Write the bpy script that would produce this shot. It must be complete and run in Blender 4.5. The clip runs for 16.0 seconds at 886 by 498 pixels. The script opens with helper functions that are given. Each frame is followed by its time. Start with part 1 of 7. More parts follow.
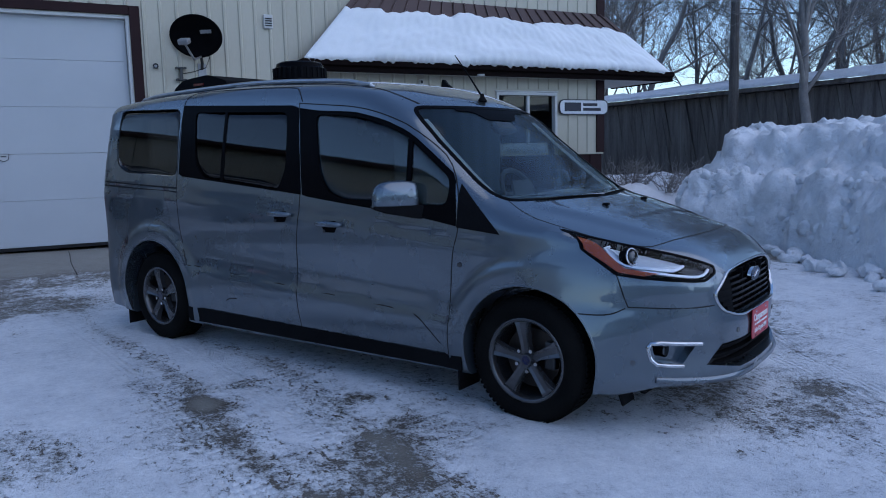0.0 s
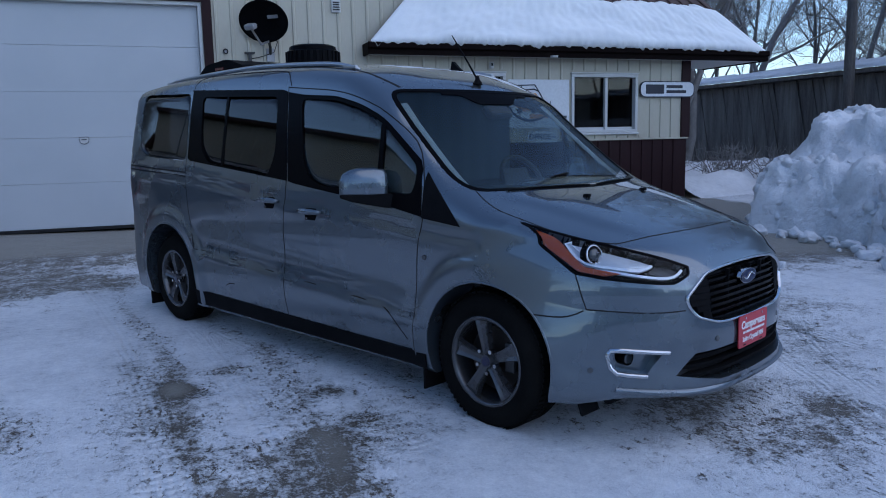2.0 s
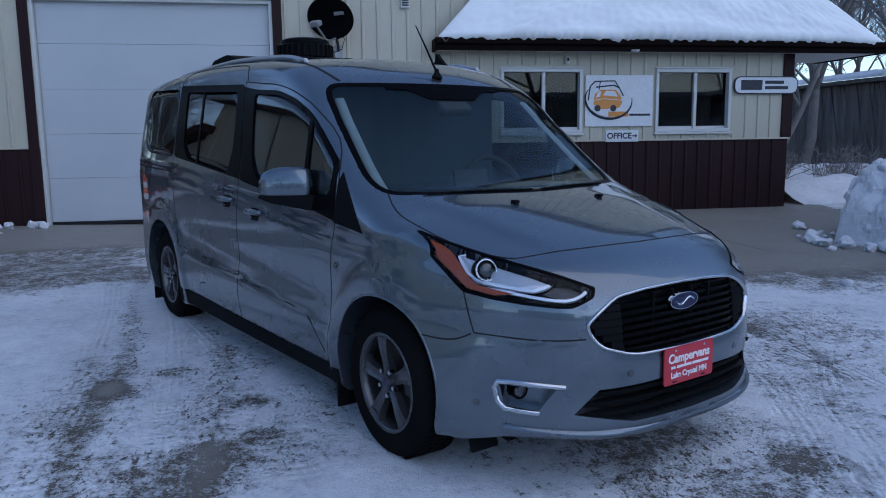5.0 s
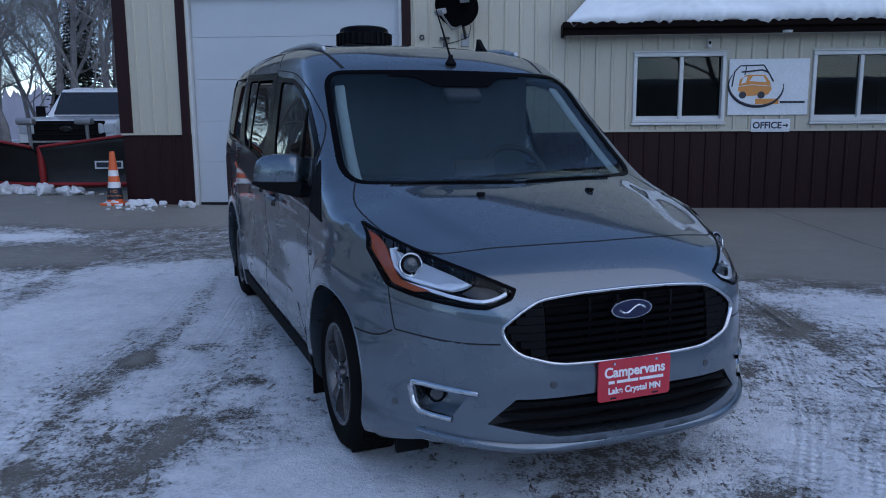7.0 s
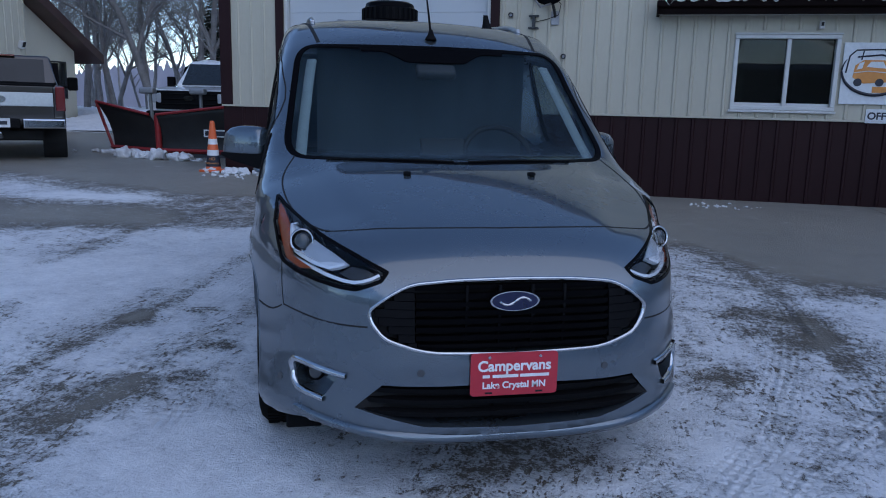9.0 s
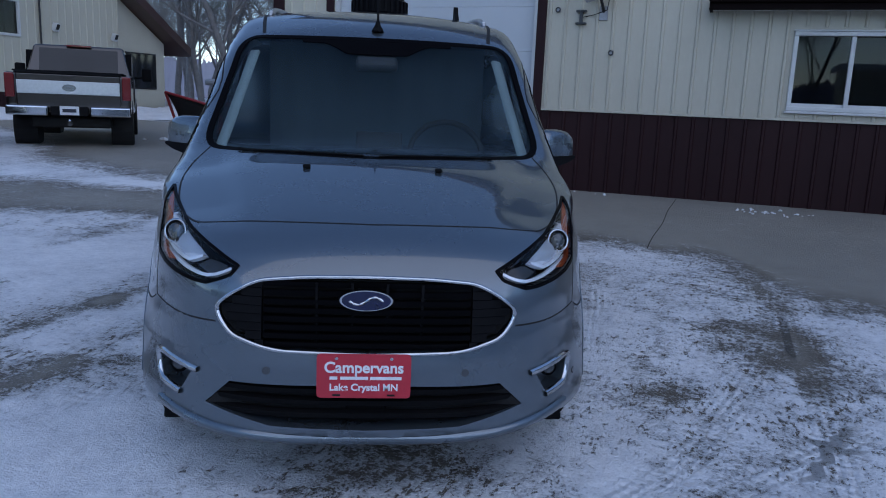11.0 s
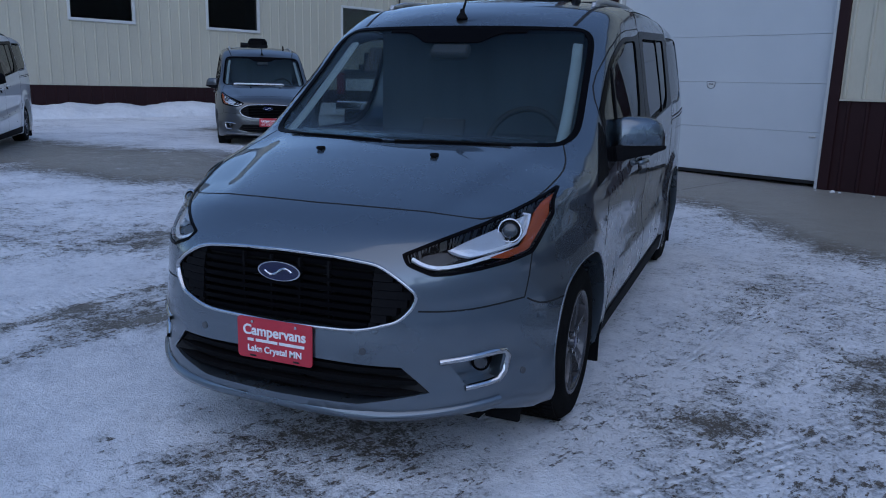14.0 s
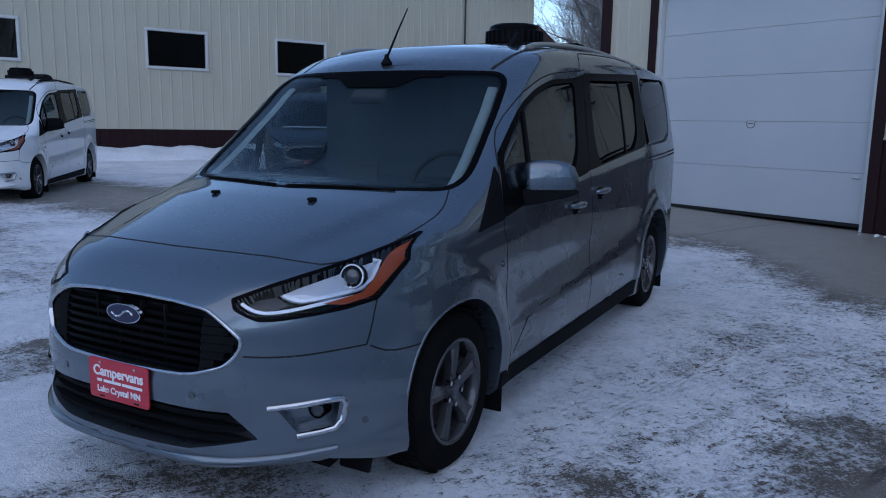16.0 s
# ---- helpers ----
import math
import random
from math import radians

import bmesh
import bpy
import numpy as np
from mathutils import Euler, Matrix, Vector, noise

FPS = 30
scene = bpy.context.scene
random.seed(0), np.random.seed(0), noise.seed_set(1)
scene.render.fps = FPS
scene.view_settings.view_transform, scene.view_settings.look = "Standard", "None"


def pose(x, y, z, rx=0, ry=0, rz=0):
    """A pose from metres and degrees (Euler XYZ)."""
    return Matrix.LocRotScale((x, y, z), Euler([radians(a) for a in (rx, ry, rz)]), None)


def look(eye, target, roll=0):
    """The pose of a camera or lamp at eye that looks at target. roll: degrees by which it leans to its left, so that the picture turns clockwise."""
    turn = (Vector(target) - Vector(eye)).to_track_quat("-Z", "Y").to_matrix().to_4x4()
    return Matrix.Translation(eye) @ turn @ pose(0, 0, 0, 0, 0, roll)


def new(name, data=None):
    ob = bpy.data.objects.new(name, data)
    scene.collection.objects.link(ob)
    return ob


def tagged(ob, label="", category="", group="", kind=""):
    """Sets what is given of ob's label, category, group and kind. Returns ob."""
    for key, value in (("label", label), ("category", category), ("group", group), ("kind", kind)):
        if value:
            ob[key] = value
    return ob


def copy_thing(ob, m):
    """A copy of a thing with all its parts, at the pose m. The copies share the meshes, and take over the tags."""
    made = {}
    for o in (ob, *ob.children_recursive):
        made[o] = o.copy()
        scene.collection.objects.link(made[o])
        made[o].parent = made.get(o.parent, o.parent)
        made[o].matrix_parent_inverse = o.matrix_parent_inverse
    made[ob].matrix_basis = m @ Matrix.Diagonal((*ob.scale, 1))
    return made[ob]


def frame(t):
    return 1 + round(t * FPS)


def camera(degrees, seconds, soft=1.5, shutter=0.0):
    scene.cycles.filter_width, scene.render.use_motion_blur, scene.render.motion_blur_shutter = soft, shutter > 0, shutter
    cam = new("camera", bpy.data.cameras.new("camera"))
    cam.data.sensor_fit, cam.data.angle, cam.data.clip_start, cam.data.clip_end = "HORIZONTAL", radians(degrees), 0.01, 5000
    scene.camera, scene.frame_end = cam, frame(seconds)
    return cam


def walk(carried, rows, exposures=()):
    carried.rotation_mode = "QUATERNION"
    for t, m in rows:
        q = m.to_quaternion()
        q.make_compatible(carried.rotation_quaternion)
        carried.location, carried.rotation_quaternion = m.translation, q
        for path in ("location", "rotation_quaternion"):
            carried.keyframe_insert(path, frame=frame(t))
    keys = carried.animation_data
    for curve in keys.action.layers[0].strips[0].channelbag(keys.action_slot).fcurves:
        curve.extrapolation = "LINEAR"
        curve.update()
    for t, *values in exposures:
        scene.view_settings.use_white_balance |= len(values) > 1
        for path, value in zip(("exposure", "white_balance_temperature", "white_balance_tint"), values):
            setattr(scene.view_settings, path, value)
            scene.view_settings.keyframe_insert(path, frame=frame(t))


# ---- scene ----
cam = camera(60.5, 16.0, 1.0)
PATH = [
    (0, (-2.167, -4.73, 1.293), (-1.235, -2.979, 1.042), -1.4),
    (0.5, (-1.963, -4.829, 1.3), (-1.149, -3.022, 1.031), -0.6),
    (1, (-1.79, -4.851, 1.285), (-0.993, -3.04, 0.995), -0.5),
    (1.5, (-1.6, -4.815, 1.279), (-0.839, -2.988, 0.99), -0.7),
    (2, (-1.436, -4.833, 1.291), (-0.767, -2.971, 1.004), -1.2),
    (2.5, (-1.24, -4.906, 1.293), (-0.678, -3.006, 1.018), -0.6),
    (3, (-1.08, -4.939, 1.288), (-0.546, -3.032, 1.012), 0.1),
    (3.5, (-0.914, -4.871, 1.275), (-0.419, -2.953, 1.001), 0.0),
    (4, (-0.743, -4.805, 1.274), (-0.279, -2.879, 0.999), -0.2),
    (4.2, (-0.678, -4.802, 1.276), (-0.24, -2.871, 0.997), -0.5),
    (6.3, (0.113, -4.692, 1.276), (0.221, -2.716, 0.985), -0.0),
    (6.5, (0.22, -4.694, 1.265), (0.259, -2.716, 0.971), -0.1),
    (7, (0.488, -4.702, 1.267), (0.372, -2.73, 0.955), -0.4),
    (7.5, (0.719, -4.652, 1.254), (0.507, -2.688, 0.938), -0.4),
    (8, (0.929, -4.604, 1.267), (0.623, -2.655, 0.942), 0.1),
    (8.5, (1.15, -4.574, 1.274), (0.724, -2.652, 0.92), 1.3),
    (9, (1.298, -4.508, 1.264), (0.845, -2.595, 0.898), 1.4),
    (9.2, (1.362, -4.448, 1.253), (0.896, -2.538, 0.887), 1.6),
    (11.5, (2.206, -4.156, 1.277), (1.352, -2.391, 0.879), 2.5),
    (12, (2.467, -4.076, 1.276), (1.378, -2.449, 0.866), 2.0),
    (12.5, (2.662, -3.947, 1.264), (1.528, -2.352, 0.853), 2.5),
    (13, (2.819, -3.759, 1.26), (1.616, -2.216, 0.847), 2.1),
    (13.5, (2.96, -3.615, 1.259), (1.644, -2.168, 0.84), 1.9),
    (14, (3.128, -3.425, 1.276), (1.706, -2.083, 0.853), 1.5),
    (14.5, (3.196, -3.217, 1.285), (1.759, -1.887, 0.879), 1.7),
    (15, (3.306, -3.054, 1.297), (1.809, -1.776, 0.944), 1.3),
    (15.5, (3.506, -2.902, 1.312), (1.959, -1.679, 0.977), 1.4),
    (16, (3.621, -2.775, 1.309), (2.041, -1.593, 0.983), 1.0),
]
EXPOSURES = [(0.0, 0.66, 6650, 12), (8.0, 0.64, 6800, 12), (16.0, 0.56, 6850, 12)]
walk(cam, [(t, look(eye, target, roll)) for t, eye, target, roll in PATH], EXPOSURES)

# ---- light ----
world = bpy.data.worlds.new("world")
scene.world = world
world.use_nodes = True
SUN_UP, SUN_TURN = radians(42), radians(140)
sky = world.node_tree.nodes.new("ShaderNodeTexSky")
sky.sky_type = "NISHITA"
sky.sun_disc = False
sky.sun_elevation, sky.sun_rotation = SUN_UP, SUN_TURN
sky.air_density, sky.dust_density, sky.ozone_density = 0.9, 0.0, 5.5
background = world.node_tree.nodes["Background"]
background.inputs["Strength"].default_value = 0.15
world.node_tree.links.new(sky.outputs[0], background.inputs[0])
sun = new("sun", bpy.data.lights.new("sun", "SUN"))
sun.data.energy, sun.data.angle, sun.data.color = 0.60, radians(90), (1.0, 0.98, 0.97)
sun.matrix_world = look((0, 0, 30), (30 * math.sin(SUN_TURN) * -1, 30 * math.cos(SUN_TURN) * -1, 30 - 30 * math.tan(SUN_UP)))

# ---- materials ----
def nodes_of(name):
    m = bpy.data.materials.new(name)
    m.use_nodes = True
    t = m.node_tree
    return m, t, t.nodes["Principled BSDF"]


def add(t, kind, **kw):
    n = t.nodes.new("ShaderNode" + kind)
    for k, v in kw.items():
        if k in n.inputs:
            n.inputs[k].default_value = v
    return n


def coords(t, scale=(1, 1, 1), world_space=False):
    if world_space:
        c = add(t, "NewGeometry").outputs["Position"]
    else:
        c = add(t, "TexCoord").outputs["Object"]
    mp = add(t, "Mapping")
    mp.inputs["Scale"].default_value = scale
    t.links.new(c, mp.inputs["Vector"])
    return mp.outputs["Vector"]


def noise_of(t, vec, scale, detail=4.0, rough=0.6):
    n = add(t, "TexNoise", Scale=scale, Detail=detail, Roughness=rough)
    t.links.new(vec, n.inputs["Vector"])
    return n.outputs["Fac"]


def ramp(t, fac, stops):
    r = t.nodes.new("ShaderNodeValToRGB")
    e = r.color_ramp.elements
    while len(e) < len(stops):
        e.new(0.5)
    for el, (p, c) in zip(e, stops):
        el.position, el.color = p, (*c, 1) if len(c) == 3 else c
    t.links.new(fac, r.inputs["Fac"])
    return r.outputs["Color"]


def bump(t, b, height, strength=0.3, distance=0.01):
    n = add(t, "Bump", Strength=strength, Distance=distance)
    t.links.new(height, n.inputs["Height"])
    t.links.new(n.outputs["Normal"], b.inputs["Normal"])


def mixed(name, c1, c2, scale=3.0, fine=40.0, rough=0.6, metal=0.0, relief=0.15, stretch=(1, 1, 1), world_space=True, spread=(0.3, 0.7), spec=0.5):
    """Two tones by noise at two scales, with fine relief."""
    m, t, b = nodes_of(name)
    v = coords(t, stretch, world_space)
    big, small = noise_of(t, v, scale), noise_of(t, v, fine, 3)
    mix = add(t, "Math")
    mix.operation = "MULTIPLY_ADD"
    t.links.new(small, mix.inputs[0])
    mix.inputs[1].default_value = 0.35
    add2 = add(t, "Math")
    add2.operation = "MULTIPLY"
    add2.inputs[1].default_value = 0.65
    t.links.new(big, add2.inputs[0])
    t.links.new(add2.outputs[0], mix.inputs[2])
    t.links.new(ramp(t, mix.outputs[0], [(spread[0], c1), (spread[1], c2)]), b.inputs["Base Color"])
    b.inputs["Roughness"].default_value, b.inputs["Metallic"].default_value = rough, metal
    b.inputs["Specular IOR Level"].default_value = spec
    if spec < 0.2:
        b.inputs["IOR"].default_value = 1.2
    if relief:
        bump(t, b, small, relief, 0.004)
    return m


def plain(name, c, rough=0.5, metal=0.0, coat=0.0, spec=0.5):
    m, t, b = nodes_of(name)
    v = coords(t)
    n = noise_of(t, v, 25.0, 3)
    lo, hi = tuple(x * 0.95 for x in c), tuple(min(1, x * 1.05) for x in c)
    t.links.new(ramp(t, n, [(0.35, lo), (0.65, hi)]), b.inputs["Base Color"])
    b.inputs["Roughness"].default_value, b.inputs["Metallic"].default_value = rough, metal
    b.inputs["Coat Weight"].default_value = coat
    b.inputs["Specular IOR Level"].default_value = spec
    b.inputs["Coat Roughness"].default_value = 0.05
    if spec < 0.2:
        b.inputs["IOR"].default_value = 1.18
    return m


def paint(name, c, metal=0.5, rough=0.35, edge=1.0):
    """Metallic car paint: fine flakes and a thin film of road dust under a clear coat."""
    m, t, b = nodes_of(name)
    v = coords(t)
    flake, dust = noise_of(t, v, 900.0, 1), noise_of(t, v, 2.5, 6)
    lo, hi = tuple(x * 0.9 for x in c), tuple(min(1, x * 1.1) for x in c)
    t.links.new(ramp(t, flake, [(0.3, lo), (0.7, hi)]), b.inputs["Base Color"])
    b.inputs["Metallic"].default_value = metal
    r = add(t, "MapRange")
    t.links.new(dust, r.inputs["Value"])
    r.inputs["To Min"].default_value, r.inputs["To Max"].default_value = rough - 0.02, rough + 0.03
    t.links.new(r.outputs["Result"], b.inputs["Roughness"])
    b.inputs["Coat Weight"].default_value, b.inputs["Coat Roughness"].default_value = 1.0, 0.03
    b.inputs["Coat IOR"].default_value = 1.65
    b.inputs["Specular Tint"].default_value = (edge, edge, edge, 1)
    return m


def glass(name, tint, rough=0.0, mirror=0.045, grazing=0.85):
    """A thin pane: part clear tint, part mirror by angle."""
    m, t, b = nodes_of(name)
    t.nodes.remove(b)
    out = t.nodes["Material Output"]
    tr, gl, mx, fr = add(t, "BsdfTransparent"), add(t, "BsdfGlossy"), add(t, "MixShader"), add(t, "LayerWeight", Blend=0.5)
    tr.inputs["Color"].default_value = (*tint, 1)
    gl.inputs["Roughness"].default_value = rough
    steep, part_ = add(t, "Math"), add(t, "Math")
    steep.operation, part_.operation = "POWER", "MULTIPLY_ADD"
    steep.inputs[1].default_value = 5.0
    part_.inputs[1].default_value, part_.inputs[2].default_value = grazing, mirror
    t.links.new(fr.outputs["Facing"], steep.inputs[0])
    t.links.new(steep.outputs[0], part_.inputs[0])
    t.links.new(part_.outputs[0], mx.inputs[0])
    t.links.new(tr.outputs[0], mx.inputs[1])
    t.links.new(gl.outputs[0], mx.inputs[2])
    t.links.new(mx.outputs[0], out.inputs["Surface"])
    return m


M_PAINT = paint("grey metallic paint", (0.118, 0.149, 0.177), 0.75, 0.27, 0.65)
M_PAINT2 = paint("dark grey metallic paint", (0.075, 0.08, 0.086), 0.7, 0.32)
M_WHITE = paint("white paint", (0.78, 0.79, 0.80), 0.0, 0.4)
M_DARKPAINT = paint("dark brown metallic paint", (0.020, 0.014, 0.012), 0.5, 0.3)
M_BLACK = mixed("black plastic", (0.006, 0.006, 0.007), (0.012, 0.012, 0.013), 4, 120, 0.6, 0, 0.1, world_space=False, spec=0.12)
M_GLOSSBLACK = plain("gloss black trim", (0.004, 0.004, 0.005), 0.2, spec=0.14)
M_FRIT = plain("black glass border", (0.004, 0.004, 0.005), 0.3, spec=0.06)
M_MIRROR = plain("mirror silver", (0.9, 0.9, 0.92), 0.02, 1.0)
M_IRON = plain("cast iron", (0.06, 0.05, 0.045), 0.5, 0.8)
M_DARKLENS = plain("dark lens", (0.03, 0.035, 0.04), 0.05, 0.0, 1.0)
M_RUBBER = mixed("tyre rubber", (0.006, 0.006, 0.006), (0.012, 0.0115, 0.011), 6, 90, 0.8, 0, 0.2, world_space=False, spec=0.12)
M_CHROME = plain("chrome", (0.55, 0.56, 0.58), 0.10, 1.0)
M_ALU = mixed("grey alloy", (0.085, 0.085, 0.09), (0.13, 0.13, 0.135), 5, 60, 0.26, 0.7, 0.03, world_space=False)
M_ALUDARK = plain("dark alloy", (0.05, 0.05, 0.052), 0.4, 0.6)
M_GLASS_T = glass("tinted glass", (0.20, 0.21, 0.22), 0.0, 0.06)
M_GLASS = glass("clear glass", (0.80, 0.86, 0.87), 0.0, 0.020, 0.60)
M_GLASS_D = glass("door glass", (0.55, 0.60, 0.61), 0.0, 0.075)
M_GLASS_C = glass("lamp lens", (0.96, 0.97, 0.98), 0.0, 0.012)
M_AMBER = plain("amber lens", (0.34, 0.055, 0.012), 0.25, 0, 0.0)
M_REDLENS = plain("red lens", (0.14, 0.008, 0.01), 0.12, 0, 0.6)
M_SILVER = plain("silver reflector", (0.46, 0.49, 0.53), 0.35, 0.25)
M_SATIN = plain("satin silver rail", (0.45, 0.46, 0.48), 0.3, 0.9)
M_SIGNLAMP = plain("white light guide", (0.85, 0.87, 0.9), 0.15, 0.2, 0.5)
M_RED = plain("red plate", (0.50, 0.022, 0.04), 0.45, 0, 0.3)
M_INK = plain("white lettering", (0.8, 0.8, 0.8), 0.5)
M_SEAM = plain("panel gap", (0.006, 0.006, 0.007), 0.8)
M_CABIN = plain("dark grey cabin plastic", (0.028, 0.030, 0.032), 0.7)
M_SEAT = mixed("grey seat cloth", (0.045, 0.046, 0.05), (0.07, 0.07, 0.075), 8, 200, 0.9, 0, 0.2, world_space=False)
# cloth grey lifted to carry part of the windscreen's sky reflection
M_CURTAIN = mixed("grey cab curtain with sky haze", (0.060, 0.074, 0.084), (0.082, 0.098, 0.110), 2, 12, 0.95, 0, 0.0, (1, 1, 0.2), False)
M_TRIM_IN = plain("grey cabin trim", (0.34, 0.36, 0.36), 0.8)
M_OVALBLUE = plain("dark blue enamel", (0.004, 0.008, 0.045), 0.15, 0, 0.3)


# ---- mesh helpers ----
def mesh_ob(name, verts, faces, mat, smooth=True):
    me = bpy.data.meshes.new(name)
    me.from_pydata([tuple(v) for v in verts], [], [tuple(f) for f in faces])
    me.update()
    for m in mat if isinstance(mat, (list, tuple)) else [mat]:
        me.materials.append(m)
    if smooth:
        me.polygons.foreach_set("use_smooth", [True] * len(me.polygons))
    return new(name, me)


def from_bm(name, bm, mat, smooth=False):
    me = bpy.data.meshes.new(name)
    bm.normal_update()
    bm.to_mesh(me)
    bm.free()
    for m in mat if isinstance(mat, (list, tuple)) else [mat]:
        me.materials.append(m)
    if smooth:
        me.polygons.foreach_set("use_smooth", [True] * len(me.polygons))
    return new(name, me)


def part(name, bm, mat, parent, label="", smooth=False):
    ob = from_bm(name, bm, mat, smooth) if isinstance(bm, bmesh.types.BMesh) else mesh_ob(name, bm[0], bm[1], mat, smooth)
    ob.parent = parent
    if label:
        tagged(ob, label)
    return ob


def empty(name, m=None, label="", category="", group="", kind=""):
    ob = new(name)
    ob.empty_display_size = 0.2
    if m is not None:
        ob.matrix_basis = m
    return tagged(ob, label, category, group, kind)


def box_into(bm, c, s, turn=None, bevel=0.0, seg=1):
    m = Matrix.Translation(c) @ (turn.to_4x4() if turn else Matrix()) @ Matrix.Diagonal((*s, 1))
    made = bmesh.ops.create_cube(bm, size=1.0, matrix=m)["verts"]
    if bevel:
        es = list({e for v in made for e in v.link_edges})
        bmesh.ops.bevel(bm, geom=es, offset=bevel, segments=seg, affect="EDGES", profile=0.5)
    return bm


def box(c, s, turn=None, bevel=0.0, seg=1):
    return box_into(bmesh.new(), c, s, turn, bevel, seg)


def span(a, b, bevel=0.0, seg=1):
    """A box from corner a to corner b."""
    a, b = Vector(a), Vector(b)
    return box((a + b) / 2, [abs(q) for q in (b - a)], None, bevel, seg)


def cyl_into(bm, a, b, r1, r2=None, seg=16, caps=True):
    a, b = Vector(a), Vector(b)
    q = (b - a).to_track_quat("Z", "Y").to_matrix().to_4x4()
    bmesh.ops.create_cone(bm, cap_ends=caps, segments=seg, radius1=r1, radius2=r1 if r2 is None else r2, depth=(b - a).length, matrix=Matrix.Translation((a + b) / 2) @ q)
    return bm


def cyl(a, b, r1, r2=None, seg=16):
    return cyl_into(bmesh.new(), a, b, r1, r2, seg)


def lathe(profile, seg=32, axis="Z"):
    """Turns (radius, height) pairs round an axis."""
    vs, fs = [], []
    n = len(profile)
    for i in range(seg):
        a = 2 * math.pi * i / seg
        for r, h in profile:
            p = (r * math.cos(a), r * math.sin(a), h)
            vs.append(p if axis == "Z" else (p[2], p[0], p[1]))
    for i in range(seg):
        for j in range(n - 1):
            fs.append((i * n + j, ((i + 1) % seg) * n + j, ((i + 1) % seg) * n + j + 1, i * n + j + 1))
    return vs, fs


def tube(points, r, seg=8, caps=True):
    """A round bar along points; r a number or one per point."""
    pts = [Vector(p) for p in points]
    rs = [r] * len(pts) if isinstance(r, (int, float)) else r
    vs, fs = [], []
    for i, p in enumerate(pts):
        d = (pts[min(i + 1, len(pts) - 1)] - pts[max(i - 1, 0)]).normalized()
        side = d.cross(Vector((0, 0, 1)))
        side = side.normalized() if side.length > 1e-3 else Vector((1, 0, 0))
        up = side.cross(d)
        for k in range(seg):
            a = 2 * math.pi * k / seg
            vs.append(p + (side * math.cos(a) + up * math.sin(a)) * rs[i])
    for i in range(len(pts) - 1):
        for k in range(seg):
            fs.append((i * seg + k, i * seg + (k + 1) % seg, (i + 1) * seg + (k + 1) % seg, (i + 1) * seg + k))
    if caps:
        fs += [tuple(range(seg))[::-1], tuple((len(pts) - 1) * seg + k for k in range(seg))]
    return vs, fs


def prism(poly, axis, a, b):
    """A polygon in two axes, drawn out along the third from a to b."""
    def at(p, h):
        return {"x": (h, p[0], p[1]), "y": (p[0], h, p[1]), "z": (p[0], p[1], h)}[axis]
    n = len(poly)
    vs = [at(p, a) for p in poly] + [at(p, b) for p in poly]
    fs = [tuple(range(n)), tuple(range(2 * n - 1, n - 1, -1))] + [(i, i + n, (i + 1) % n + n, (i + 1) % n) for i in range(n)]
    bm = bmesh.new()
    bv = [bm.verts.new(v) for v in vs]
    for f in fs:
        bm.faces.new([bv[i] for i in f])
    bmesh.ops.recalc_face_normals(bm, faces=bm.faces)
    return bm


def rounded(poly, r, n=4):
    """A polygon with its corners rounded."""
    out = []
    k = len(poly)
    for i in range(k):
        p, a, b = (Vector(poly[j]) for j in (i, i - 1, (i + 1) % k))
        ra = min(r, (a - p).length * 0.45, (b - p).length * 0.45)
        s, e = p + (a - p).normalized() * ra, p + (b - p).normalized() * ra
        for j in range(n + 1):
            u = j / n
            out.append(tuple(s * (1 - u) ** 2 + p * 2 * u * (1 - u) + e * u * u))
    return out


def curve(keys):
    """A smooth curve through (a, b) pairs."""
    xs, ys = np.array([k[0] for k in keys], float), np.array([k[1] for k in keys], float)
    d = np.diff(ys) / np.diff(xs)
    m = np.r_[d[0], [0 if d[i] * d[i + 1] <= 0 else 2 * d[i] * d[i + 1] / (d[i] + d[i + 1]) for i in range(len(d) - 1)], d[-1]]

    def at(x):
        x = np.clip(np.asarray(x, float), xs[0], xs[-1])
        i = np.clip(np.searchsorted(xs, x) - 1, 0, len(xs) - 2)
        h = xs[i + 1] - xs[i]
        t = (x - xs[i]) / h
        return (2 * t**3 - 3 * t**2 + 1) * ys[i] + (t**3 - 2 * t**2 + t) * h * m[i] + (3 * t**2 - 2 * t**3) * ys[i + 1] + (t**3 - t**2) * h * m[i + 1]
    return at


def words(text, size, mat, m, parent=None, name="lettering", depth=0.001, label="", align="CENTER", bold=0.0):
    """Flat letters as a mesh, in the x-z plane of m, facing -y."""
    c = bpy.data.curves.new(name, "FONT")
    c.offset = bold
    c.body, c.size, c.extrude, c.align_x, c.align_y = text, size, depth, align, "CENTER"
    tmp = bpy.data.objects.new(name, c)
    scene.collection.objects.link(tmp)
    dg = bpy.context.evaluated_depsgraph_get()
    me = bpy.data.meshes.new_from_object(tmp.evaluated_get(dg))
    bpy.data.objects.remove(tmp)
    me.transform(m @ pose(0, 0, 0, 90))
    me.materials.clear()
    me.materials.append(mat)
    ob = new(name, me)
    if parent:
        ob.parent = parent
    if label:
        tagged(ob, label)
    return ob


